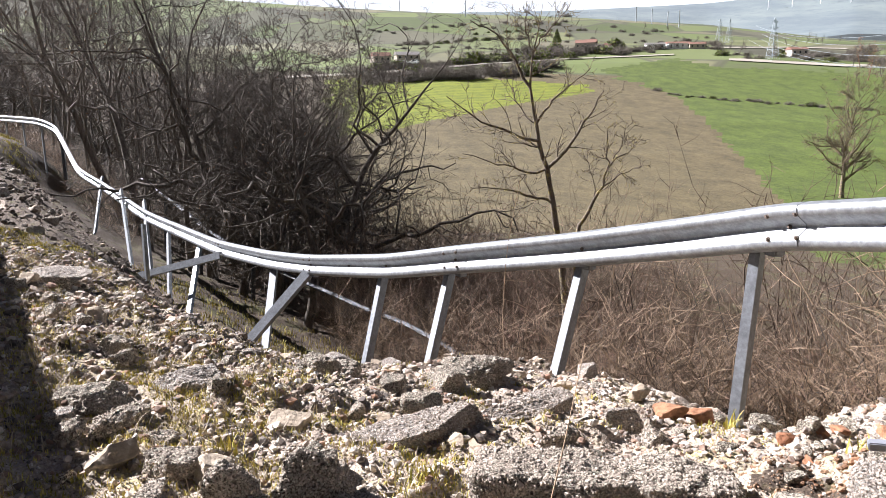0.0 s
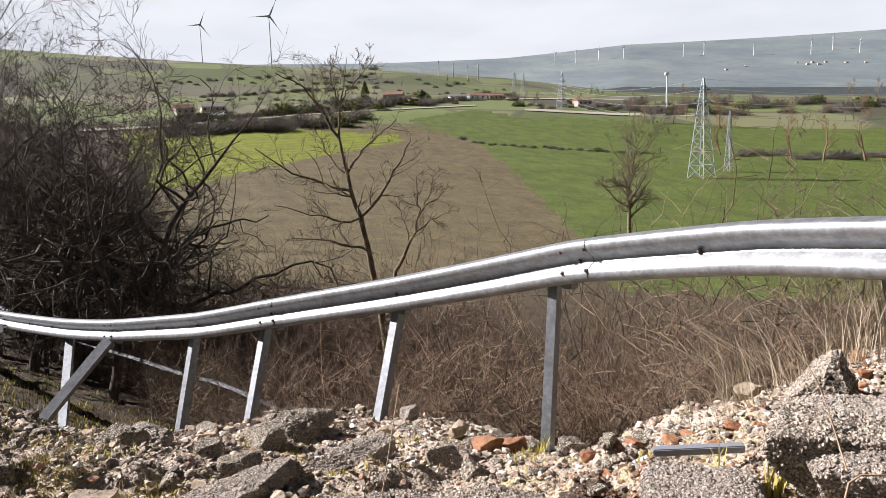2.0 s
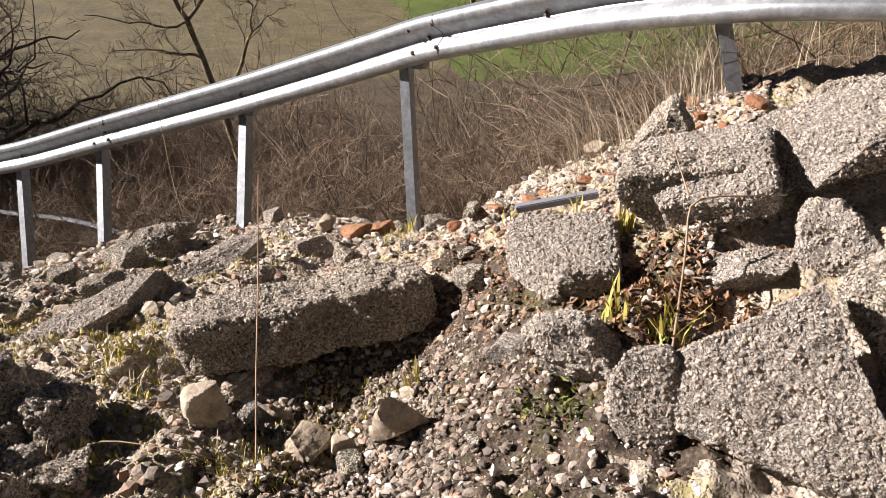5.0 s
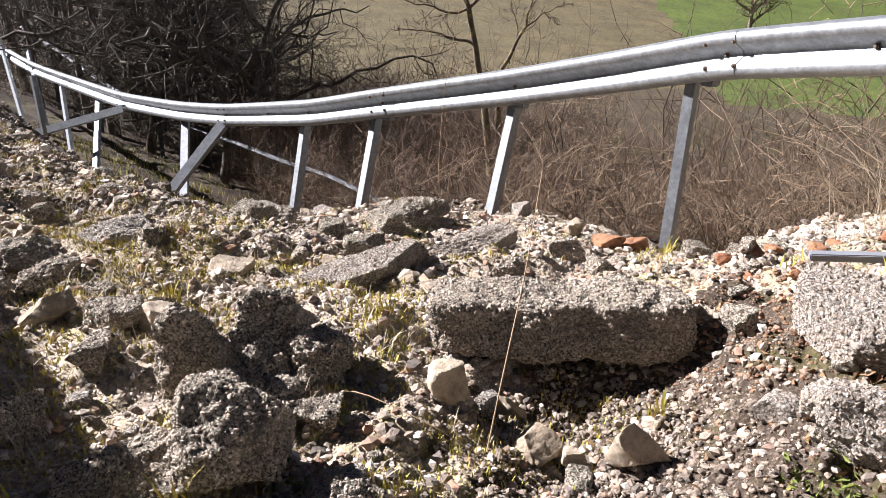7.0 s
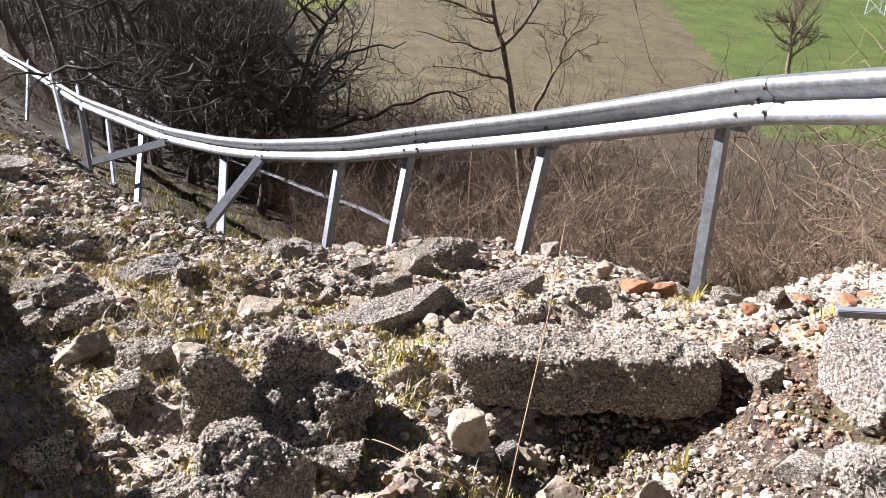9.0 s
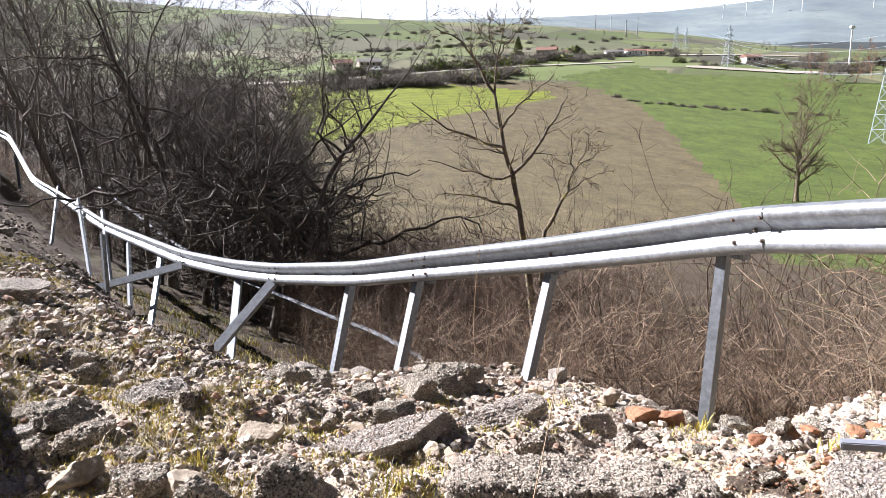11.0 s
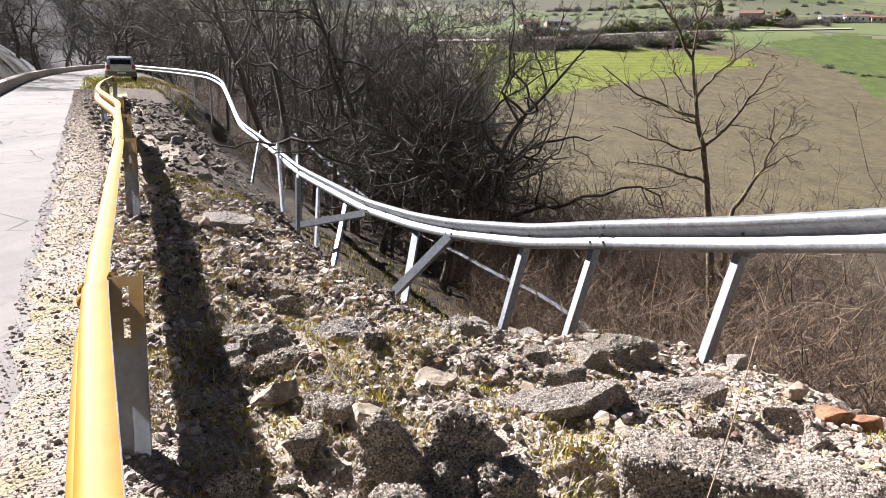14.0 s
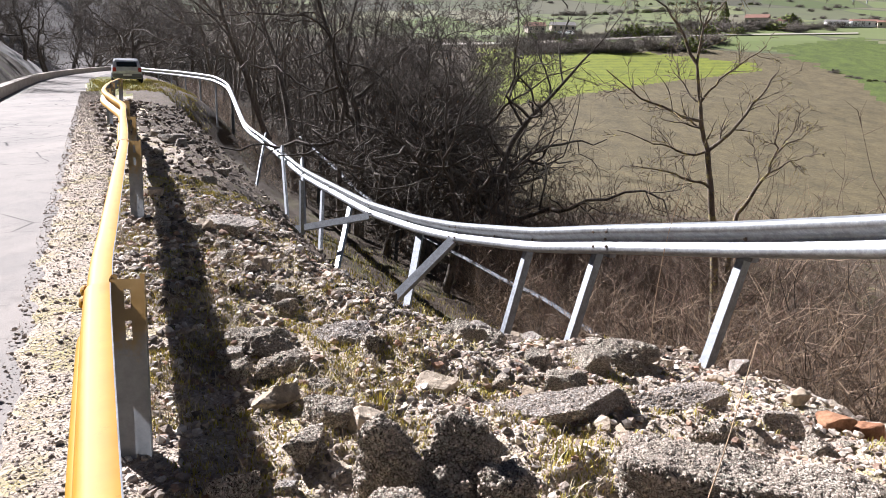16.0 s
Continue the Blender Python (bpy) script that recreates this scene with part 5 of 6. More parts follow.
house(24.8, 2.2, 9, 6, 3, 1.4, "small house beside the valley road", 10, (M_WALL, M_TILE))
for az, el in ((36.2, 4.45), (39.4, 4.5), (40.1, 4.35), (40.4, 4.45), (40.8, 4.3), (41.2, 4.4), (42.4, 4.3), (34.9, 4.3), (43.6, 4.2)):
    house(az, el, 9, 7, 4, 2, "small pale house far off on the hills", rng.uniform(-40, 40), (M_WALL, M_WALL))


def parked_car(name, at, face, size, paint, label):
    """A car seen small: body with cabin, glass, wheels and lights; its tail towards -y."""
    car = thing(name, label, "car", at=at)
    side = [(-2.1, 0.45), (-2.15, 0.75), (-2.08, 1.0), (-1.75, 1.42), (-1.45, 1.55), (0.1, 1.55), (0.45, 1.42), (0.95, 1.02), (1.9, 0.88), (2.1, 0.7), (2.1, 0.4), (-1.9, 0.3)]
    bm = bmesh.new()
    left = [bm.verts.new((-0.86 + (0.16 if z > 1.2 else 0), y, z)) for y, z in side]
    right = [bm.verts.new((0.86 - (0.16 if z > 1.2 else 0), y, z)) for y, z in side]
    bm.faces.new(left)
    bm.faces.new(list(reversed(right)))
    for i in range(len(side)):
        j = (i + 1) % len(side)
        bm.faces.new((left[j], left[i], right[i], right[j]))
    bmesh.ops.recalc_face_normals(bm, faces=bm.faces)
    bmesh.ops.bevel(bm, geom=list(bm.edges), offset=0.04, segments=2, affect="EDGES")
    part("body", bm, paint, car)
    bm = box_bm(1.18, 0.02, 0.36, bevel=0.005)
    glass = part("rear_window", bm, M_DARK, car)
    glass.matrix_basis = pose(0, -1.955, 1.2, -38, 0, 0)
    for x in (-0.79, 0.79):
        part("side_window", box_bm(0.02, 1.7, 0.3, (x, -0.6, 1.27)), M_DARK, car)
        part("tail_light", box_bm(0.2, 0.06, 0.26, (x * 0.93, -2.13, 0.88), 0.02), plain_material("red_lens", (0.4, 0.02, 0.015), 0.3), car)
        for y in (-1.3, 1.35):
            wheel = part("wheel", tube_bm((x - 0.1, y, 0.32), (x + 0.1, y, 0.32), 0.32, None, 18), plain_material("tyre", (0.03, 0.03, 0.03), 0.9), car)
            part("rim", tube_bm((x * 1.15 - 0.02, y, 0.32), (x * 1.15 + 0.02, y, 0.32), 0.2, None, 12), M_POST, wheel)
    part("bumper", box_bm(1.7, 0.16, 0.26, (0, -2.12, 0.5), 0.04), plain_material("grey_plastic", (0.16, 0.16, 0.17), 0.6), car)
    part("number_plate", box_bm(0.5, 0.02, 0.11, (0, -2.21, 0.55)), M_WHITE, car)
    car.rotation_euler, car.scale = (0, 0, radians(face)), (size, size, size)
    return car


cx, cy = spot(47, 1.55)
parked_car("parked_car", (cx, cy, surface_at(cx, cy)), 36, 0.88, plain_material("silver_paint", (0.6, 0.61, 0.63), 0.3, 0.1), "silver hatchback car parked on the grass verge")
for az, el, f in ((-3.3, 2.15, 80), (-2.4, 2.2, 60)):
    b, _ = sight(az, el)
    parked_car("farm_car", b, f, 1.35, M_WHITE, "white van parked beside the farmhouse")


# pale roads, draped over the far fields
def far_road(name, course, width, label):
    pts = []
    for (a0, e0), (a1, e1) in zip(course, course[1:]):
        pts += [(a0 + (a1 - a0) * t, e0 + (e1 - e0) * t) for t in np.linspace(0, 1, 24, endpoint=False)]
    rows = [sight(a, e)[0] for a, e in pts]
    verts, faces = [], []
    for p in rows:
        way = Vector((p.x, p.y, 0)).normalized() * width / 2
        for q in (p - way, p + way):
            verts.append((q.x, q.y, ground_at(q.x, q.y) + 0.5))
    faces = [(2 * i, 2 * i + 2, 2 * i + 3, 2 * i + 1) for i in range(len(rows) - 1)]
    tagged(new(name, mesh_of(name, verts, faces, M_TRACK)), label, "road", kind="structure")


far_road("valley_road", [(-12, 1.3), (-6, 1.5), (2.9, 2.1), (9, 2.35), (17.1, 2.5)], 7, "pale country road across the valley")
far_road("field_road", [(20.5, 2.05), (24, 1.75), (27.7, 1.42), (31, 1.3)], 8, "pale field road beyond the green crop")
far_road("hill_road", [(19, 2.9), (24, 2.75), (28, 2.5)], 8, "pale road on the hillside")

# trees, hedges and scrub of the valley
FARTREE = dict(low=0.25, twigs=3, category="tree", limbs=13, limb_angle=50, limb_ratio=0.5, fine=3)
WOODTREE = dict(low=0.22, twigs=2, category="tree", limbs=18, limb_angle=48, limb_ratio=0.46, fine=2, sides=(4, 3), slender=0.8)
MIDTREE = dict(low=0.12, twigs=4, category="tree", limbs=34, limb_angle=52, limb_ratio=0.42, fine=5, lift=0.05, slender=0.8)
mid_tree = bare_tree(61, 14.5, 0.32, 1.0, twig=0.026, mat=M_LICHEN, label="tall leafless tree standing in the field", **MIDTREE)
b, _ = sight(28.4, -7.4)
mid_tree.location = b
mid_tree.scale = (1.0, 1.0, 1.0)
small_tree = bare_tree(62, 7.6, 0.13, 1.0, twig=0.011, mat=M_LICHEN, label="leafless lichened tree beyond the barrier", **FARTREE)
put(small_tree, 15.5, 19.6, 0.5, 1.0, 0.1)
poplar = bare_tree(63, 14, 0.3, 0.8, twig=0.05, mat=M_FARRED, label="tall reddish leafless tree by the field edge", **WOODTREE)
spread = bare_tree(64, 9, 0.28, 1.1, twig=0.035, mat=M_FARTWIG, label="leafless tree in the valley", **WOODTREE)
first = {0: True, 1: True}


def far_tree(kind, az, el, size):
    proto = (poplar, spread)[kind]
    p, r = sight(az, el)
    ob = proto if first[kind] else copy_thing(proto, Matrix.Identity(4))
    first[kind] = False
    ob.location, ob.rotation_euler, ob.scale = p, (0, 0, rng.uniform(0, 6.28)), (size, size, size)
    tagged(ob, group="trees of the valley")


for az, el in ((39.4, -2.0), (41.4, -2.2), (43.9, -2.2), (34.7, -1.7), (35.5, -1.6), (46, -2.0), (48, -2.4)):
    far_tree(0, az, el, rng.uniform(0.95, 1.15))
for k in range(36):
    far_tree(k % 2, rng.uniform(28, 52), rng.uniform(0.2, 2.0), rng.uniform(0.6, 1.0))
for k in range(44):
    az = rng.uniform(-8, 28)
    far_tree(1, az, rng.uniform(2.3, 4.6) if az < 18 else rng.uniform(2.3, 3.0), rng.uniform(0.35, 0.8))
# the wood that closes the view beyond the oaks
for k in range(110):
    az, r = rng.uniform(-62, -8.5), rng.uniform(52, 150)
    x, y = r * math.sin(radians(az)), r * math.cos(radians(az))
    if along(x, y)[1] < 9 and along(x, y)[0] < 74:
        continue
    ob = copy_thing(spread, Matrix.Identity(4))
    ob.location, ob.rotation_euler = (x, y, ground_at(x, y) - 0.2), (0, 0, rng.uniform(0, 6.28))
    ob.scale = (1.1, 1.1, rng.uniform(0.9, 1.3))
    tagged(ob, "leafless tree of the wood beyond the oaks", group="trees of the wood")
for az in (-1.5, 0.2, 1.0, 2.0, 3.0, 4.2):
    far_tree(1, az, 2.35, rng.uniform(0.8, 1.2))


def scrub_proto(seed, mat, label, green=False):
    """A rounded far bush: a mass of short twigs or small leaves with an uneven outline."""
    r = np.random.RandomState(seed)
    bush = thing("far_bush", label, "bush", "hedges of the valley")
    m = 280
    d = r.normal(size=(m, 3))
    d /= np.linalg.norm(d, axis=1, keepdims=True)
    d[:, 2] = np.abs(d[:, 2])
    start = d * r.uniform(0.1, 1.1, (m, 1)) * np.array([1.9, 1.9, 1.5])
    p0, r0 = grow(r, start, d + 0.5 * r.normal(size=(m, 3)), np.full(m, 0.9), np.full(m, 0.06), 3, 0.3, 0.05)
    tagged(part("twig_mass", plant_mesh("twig_mass", [(p0, r0, 3)], mat), None, bush), kind="stuff")
    if green:
        tagged(part("leaf_mass", leaves_mesh("leaf_mass", start[r.randint(0, m, 500)] + r.normal(0, 0.3, (500, 3)), 0.36, r, M_LEAF), None, bush), kind="stuff")
    return bush


scrubs = [scrub_proto(1, M_FARTWIG, "bare grey-brown thicket across the valley"), scrub_proto(2, M_FARTWIG, "dark green bush across the valley", True)]
used = [False, False]


def scrub(kind, az, el, size):
    p, _ = sight(az, el)
    ob = copy_thing(scrubs[kind], Matrix.Identity(4)) if used[kind] else scrubs[kind]
    used[kind] = True
    ob.location, ob.rotation_euler, ob.scale = p, (0, 0, rng.uniform(0, 6.28)), (size * rng.uniform(0.8, 1.4), size, size * rng.uniform(0.7, 1.1))


def hedge(course, step, size, kind=0, loose=0.05):
    for (a0, e0), (a1, e1) in zip(course, course[1:]):
        n = max(1, int(abs(a1 - a0) / step))
        for k in range(n):
            t = (k + rng.random()) / n
            scrub(kind if rng.random() < 0.85 else 1 - kind, a0 + (a1 - a0) * t, e0 + (e1 - e0) * t + rng.uniform(-loose, loose), size * rng.uniform(0.6, 1.2))


hedge([(15.7, -0.06), (17.5, -0.45), (26, -1.25), (30, -1.5)], 0.55, 0.6)
hedge([(-6, 0.9), (1.2, 1.25), (8, 1.6)], 0.3, 2.4, 0, 0.25)
hedge([(-6, 1.75), (-2, 1.9), (0, 2.0)], 0.35, 2.0)
hedge([(0.8, 2.15), (5.2, 2.35)], 0.3, 2.4, 1)
hedge([(6, 2.6), (13, 2.8)], 0.3, 3.0, 0, 0.3)
hedge([(13, 2.8), (20, 3.0)], 0.5, 2.0, 0, 0.25)
hedge([(-4, 3.6), (6.5, 3.9), (8, 4.1)], 0.6, 1.6, 0, 0.1)
hedge([(-7, 4.4), (4, 4.9), (9, 5.0)], 0.6, 1.5, 0, 0.2)
hedge([(-2.5, 6.05), (-0.3, 5.95)], 0.25, 4.0)
hedge([(8.2, 5.45), (9.4, 5.4)], 0.35, 3.6)
hedge([(12, 4.4), (18, 3.5)], 0.7, 1.6, 0, 0.3)
hedge([(20, 2.35), (29, 1.8)], 0.55, 1.7, 0, 0.15)
hedge([(28, 1.8), (52, 0.9)], 0.7, 2.6, 0, 0.4)
hedge([(36, -1.8), (52, -2.4)], 0.8, 1.6, 0, 0.15)
hedge([(29.5, 1.6), (32, 1.5)], 0.4, 2.2)
hedge([(-7, 3.2), (0, 3.35), (6, 3.1)], 0.8, 0.9, 0, 0.05)
hedge([(9, 3.6), (15, 3.4), (19, 3.2)], 0.8, 1.0, 0, 0.06)
hedge([(2, 4.3), (7, 4.5), (11, 4.3)], 0.8, 1.1, 1, 0.05)
for k in range(8):
    scrub(0, rng.uniform(-8, 20), rng.uniform(2.6, 4.2), rng.uniform(0.5, 1.4))
# a tall lamp mast among the hedges
b, r = sight(30.9, 1.7)
ob = thing("lamp_mast", "tall grey floodlight mast across the valley", "mast", at=b)
part("pole", tube_bm((0, 0, -1), (0, 0, 0.045 * r), 0.0011 * r, 0.0008 * r, 8), M_WHITE, ob)
part("lamp_head", box_bm(0.006 * r, 0.004 * r, 0.0035 * r, (0, 0, 0.045 * r), 0.0008 * r), M_WHITE, ob)
# a dark fir by the farms
b, r = sight(8.35, 3.4)
fir = thing("fir_tree", "dark green fir tree beside the farm buildings", "tree", at=b)
part("trunk", tube_bm((0, 0, -0.5), (0, 0, 3), 0.35, 0.25, 8), M_BARK, fir)
fr = np.random.RandomState(3)
hh = fr.random(2600) ** 0.8
aa = fr.uniform(0, 6.283, 2600)
wid = 3.1 * (1.02 - hh) * fr.uniform(0.5, 1.1, 2600)
tagged(part("crown", leaves_mesh("crown", np.column_stack([np.cos(aa) * wid, np.sin(aa) * wid, 1.6 + hh * 8.5]), 0.45, fr, M_LEAF), None, fir), kind="stuff")

# ---- broken road metal, stones and pebbles ----
def cube_sphere(n):
    """Unit vectors and quads of a cube divided n times, with shared corners."""
    index, verts, faces = {}, [], []

    def vert(i, j, k):
        if (i, j, k) not in index:
            index[i, j, k] = len(verts)
            verts.append((2 * i / n - 1, 2 * j / n - 1, 2 * k / n - 1))
        return index[i, j, k]

    for a in range(n):
        for b in range(n):
            for side in (0, n):
                q = [(a, b), (a + 1, b), (a + 1, b + 1), (a, b + 1)]
                if side == 0:
                    q.reverse()
                faces.append(tuple(vert(u, v, side) for u, v in q))
                faces.append(tuple(vert(side, u, v) for u, v in q))
                faces.append(tuple(vert(v, side, u) for u, v in q))
    return np.array(verts), faces


GRIDS = {n: cube_sphere(n) for n in (4, 8, 14, 30, 64)}


def lump_mesh(name, seed, w, d, h, mat, n=14, square=5.0, cuts=4, rough=0.05, grit=0.0, deep=0.62, chop=()):
    """A broken lump: a squarish block, cut by random planes, with a crumbled surface. Its middle is at z = 0."""
    rng = np.random.RandomState(seed)
    v, faces = GRIDS[n]
    v = v / (np.abs(v) ** square).sum(1, keepdims=True) ** (1 / square)
    for a, far in chop:
        a = np.array(a) / np.linalg.norm(a)
        v = v - np.clip(v @ a - far, 0, None)[:, None] * a
    for _ in range(cuts):
        a = rng.normal(size=3)
        a /= np.linalg.norm(a)
        over = np.clip(v @ a - rng.uniform(deep, 0.95), 0, None)
        v = v - over[:, None] * a
    out = v * np.array([w, d, h]) / 2
    nrm = v / np.linalg.norm(v, axis=1, keepdims=True)
    size = min(w, d, h) ** 0.5 * max(w, d, h) ** 0.5
    off = [noise.noise(Vector(p) * (2.2 / size) + Vector((seed, 0, 0))) * rough * 1.2 + noise.noise(Vector(p) * (6 / size) + Vector((0, seed, 0))) * rough * 0.6 for p in out]
    off = [o + noise.noise(Vector(p) * (15 / size) + Vector((0, 0, seed))) * rough * 0.42 for o, p in zip(off, out)]
    if grit:
        off = [o + grit * (0.5 - noise.voronoi(Vector(p) * 55)[0][0]) / size + 0.7 * grit * noise.noise(Vector(p) * 80) / size for o, p in zip(off, out)]
    out = out + nrm * (np.array(off) * size)[:, None]
    me = mesh_of(name, out, faces, mat, None, True)
    me.set_sharp_from_angle(angle=radians(28 if deep < 0.6 else 50))
    return me


KINDS = {
    "asphalt": ("asphalt_chunk", M_CHUNK, "broken lump of old road asphalt with exposed stones", "asphalt chunk", 5.0),
    "concrete": ("concrete_slab", M_PALECHUNK, "pale broken slab of coarse road concrete on the rubble", "concrete slab", 7.0),
    "stone": ("stone", M_STONE, "pale angular limestone lying on the rubble", "stone", 5.0),
    "brick": ("brick_piece", M_BRICK, "broken piece of red hollow brick on the rubble", "brick", 9.0),
}
lump_count = [0]


def stud(ob, seed, mat, pitch=0.0145, small=0.0035, large=0.0095, most=5000):
    """Covers a lump with the stones that stand out of its worn surface, as one part."""
    rng = np.random.RandomState(seed)
    me = ob.data
    v = np.empty(len(me.vertices) * 3)
    me.vertices.foreach_get("co", v)
    v = v.reshape(-1, 3)
    quad = np.array([p.vertices[:] for p in me.polygons])
    a, b, c, d = (v[quad[:, k]] for k in range(4))
    n = np.cross(c - a, d - b)
    area = np.linalg.norm(n, axis=1) / 2 + 1e-12
    n = n / (2 * area[:, None])
    turn = np.array(ob.matrix_basis.to_3x3())
    chance = area * ((n @ turn.T)[:, 2] > -0.55)
    count = min(most, int(chance.sum() / pitch ** 2))
    pick = rng.choice(len(quad), count, p=chance / chance.sum())
    s, t = rng.random((count, 1)), rng.random((count, 1))
    at = (a[pick] * (1 - s) + b[pick] * s) * (1 - t) + (d[pick] * (1 - s) + c[pick] * s) * t
    size = small + (large - small) * rng.random(count) ** 1.8
    bm = bmesh.new()
    bmesh.ops.create_icosphere(bm, subdivisions=1, radius=1)
    base = np.array([q.co[:] for q in bm.verts])
    tri = np.array([[q.index for q in f.verts] for f in bm.faces])
    bm.free()
    shape = base[None] * rng.uniform(0.65, 1.25, (count, 1, 3)) * (1 + 0.16 * rng.normal(size=(count, len(base), 1)))
    out = shape * size[:, None, None] + (at + n[pick] * (size * rng.uniform(-0.62, 0.0, count))[:, None])[:, None]
    f = (tri[None] + (np.arange(count) * len(base))[:, None, None]).reshape(-1, 3)
    ag = new("aggregate", mesh_of("aggregate", out.reshape(-1, 3), f.tolist(), mat))
    ag.parent = ob
    tagged(ag, "small pale stones standing out of the broken face", kind="stuff")


def chunk(kind, x, y, w, d, h, turn=0.0, z=None, tip=(0, 0), fine=None, sink=0.22, cuts=None, crumble=None, chop=(), square=None):
    """One lump resting on the ground, z being its middle where it lies on another."""
    lump_count[0] += 1
    name, mat, label, category, usual = KINDS[kind]
    square = square or usual
    big = max(w, d)
    n = fine or (30 if big > 0.28 else 14 if big > 0.1 else 8)
    stony = kind in ("asphalt", "concrete")
    me = lump_mesh(name, lump_count[0], w, d, h, mat, n, square, cuts if cuts is not None else 9 if kind == "stone" else 6, crumble or (0.08 if kind == "asphalt" else 0.05 if kind == "stone" else 0.04), 0.008 if stony and n >= 30 else 0.0, 0.42 if kind == "stone" else 0.55 if kind == "asphalt" else 0.66, chop)
    ob = new(name, me)
    base = surface_at(x, y) if z is None else z
    ob.matrix_basis = pose(x, y, base + (h * (0.5 - sink) if z is None else 0), tip[0], tip[1], turn)
    if stony and big > 0.15 and x * x + y * y < 15:
        stud(ob, lump_count[0], M_AGG if kind == "concrete" else M_DARKAGG)
    return tagged(ob, label, category, "rubble on the bank")


# the long slab and the lumps before it
chunk("asphalt", 0.61, 2.50, 1.02, 0.30, 0.25, -13, z=0.02, tip=(-4, -2), cuts=0, crumble=0.06, fine=64, square=8.0)
chunk("asphalt", -0.74, 2.33, 0.20, 0.15, 0.50, 30, tip=(-8, -24), crumble=0.12, fine=30, square=3.2)
chunk("asphalt", -0.86, 2.42, 0.24, 0.18, 0.30, 16, tip=(0, 8), crumble=0.11, fine=30, square=3.2)
chunk("asphalt", -0.50, 2.44, 0.36, 0.26, 0.42, 8, tip=(10, 8), crumble=0.15, fine=30, square=3.0)
chunk("asphalt", -0.33, 2.36, 0.24, 0.20, 0.28, 40, crumble=0.14, fine=30, square=3.0)
chunk("asphalt", -0.62, 2.24, 0.20, 0.15, 0.22, 70, tip=(12, -20), crumble=0.14, square=3.0, fine=30)
chunk("stone", -0.36, 2.50, 0.13, 0.10, 0.16, 20, tip=(-6, 16))
chunk("asphalt", -0.48, 2.22, 0.17, 0.14, 0.14, 55, crumble=0.12, square=3.0)
chunk("asphalt", -0.58, 1.82, 0.36, 0.30, 0.38, 15, tip=(-12, 8), crumble=0.07, fine=30, square=3.6)
chunk("asphalt", -0.92, 1.80, 0.36, 0.30, 0.2, 22, tip=(-6, -10), crumble=0.07, fine=30, square=4.0)
chunk("asphalt", -1.22, 2.5, 0.2, 0.17, 0.14, 22, sink=0.3, crumble=0.04)
chunk("asphalt", -1.31, 2.10, 0.22, 0.18, 0.18, 28)
chunk("stone", 0.75, 1.84, 0.24, 0.17, 0.17, -35, tip=(15, 22), cuts=9)
chunk("stone", 0.14, 2.20, 0.17, 0.14, 0.18, -7)
chunk("stone", 0.36, 2.24, 0.16, 0.09, 0.08, -12, tip=(0, 14))
chunk("stone", 0.54, 1.93, 0.09, 0.07, 0.11, -18)
chunk("stone", -0.85, 3.54, 0.24, 0.16, 0.09, 0, tip=(12, 6))
chunk("concrete", -1.58, 4.03, 0.40, 0.28, 0.12, 19, tip=(10, 0))
chunk("stone", -1.53, 2.92, 0.23, 0.18, 0.14, 25, tip=(0, -12))
chunk("stone", -0.33, 3.66, 0.16, 0.12, 0.10, 3)
chunk("concrete", -0.16, 3.36, 0.66, 0.24, 0.12, 22, tip=(-3, -6), fine=30)
chunk("concrete", 0.42, 3.72, 0.60, 0.24, 0.10, 14, tip=(-3, -5), fine=30)
chunk("asphalt", 0.24, 5.05, 0.46, 0.34, 0.2, -4, crumble=0.13, square=3.0)
chunk("asphalt", 0.02, 4.6, 0.26, 0.22, 0.16, 30)
chunk("asphalt", -0.16, 3.98, 0.25, 0.2, 0.12, 0)
chunk("asphalt", -0.89, 4.51, 0.34, 0.26, 0.16, 9)
chunk("asphalt", -1.95, 3.62, 0.44, 0.3, 0.15, 25)
chunk("asphalt", -1.25, 2.87, 0.26, 0.2, 0.1, 21)
chunk("asphalt", -1.72, 3.42, 0.33, 0.25, 0.17, 40)
chunk("asphalt", -0.86, 4.85, 0.42, 0.3, 0.18, 11)
# the heap on the outer side
chunk("concrete", 1.46, 1.88, 0.42, 0.36, 0.15, -36, tip=(14, -3), fine=64, sink=0.1, cuts=2, crumble=0.03)
chunk("concrete", 1.28, 1.50, 0.32, 0.22, 0.24, -41, tip=(-16, 4), crumble=0.07)
chunk("concrete", 1.13, 1.75, 0.14, 0.11, 0.1, -35)
chunk("concrete", 2.06, 1.80, 0.52, 0.46, 0.20, -46, z=0.47, tip=(18, -10), fine=64, cuts=2)
chunk("asphalt", 1.96, 1.80, 0.46, 0.36, 0.26, -46, tip=(10, 0))
chunk("asphalt", 2.32, 2.28, 0.42, 0.28, 0.42, -44, tip=(0, 4), sink=0.32, chop=(((0.85, 0, 0.5), 0.62), ((-0.8, 0, 0.6), 0.6)))
chunk("concrete", 2.52, 1.58, 0.74, 0.46, 0.19, -42, z=0.63, tip=(16, -17), fine=64, cuts=2, chop=(((-0.8, -0.5, 0.3), 0.6),))
chunk("asphalt", 2.78, 1.72, 0.5, 0.3, 0.36, -42, tip=(0, -10))
chunk("concrete", 2.15, 1.25, 0.28, 0.2, 0.26, -53, tip=(10, 0), crumble=0.08)
chunk("asphalt", 2.04, 0.90, 0.44, 0.28, 0.60, -59, tip=(-18, 10), fine=30, crumble=0.06, chop=(((-0.7, 0, 0.7), 0.75),))
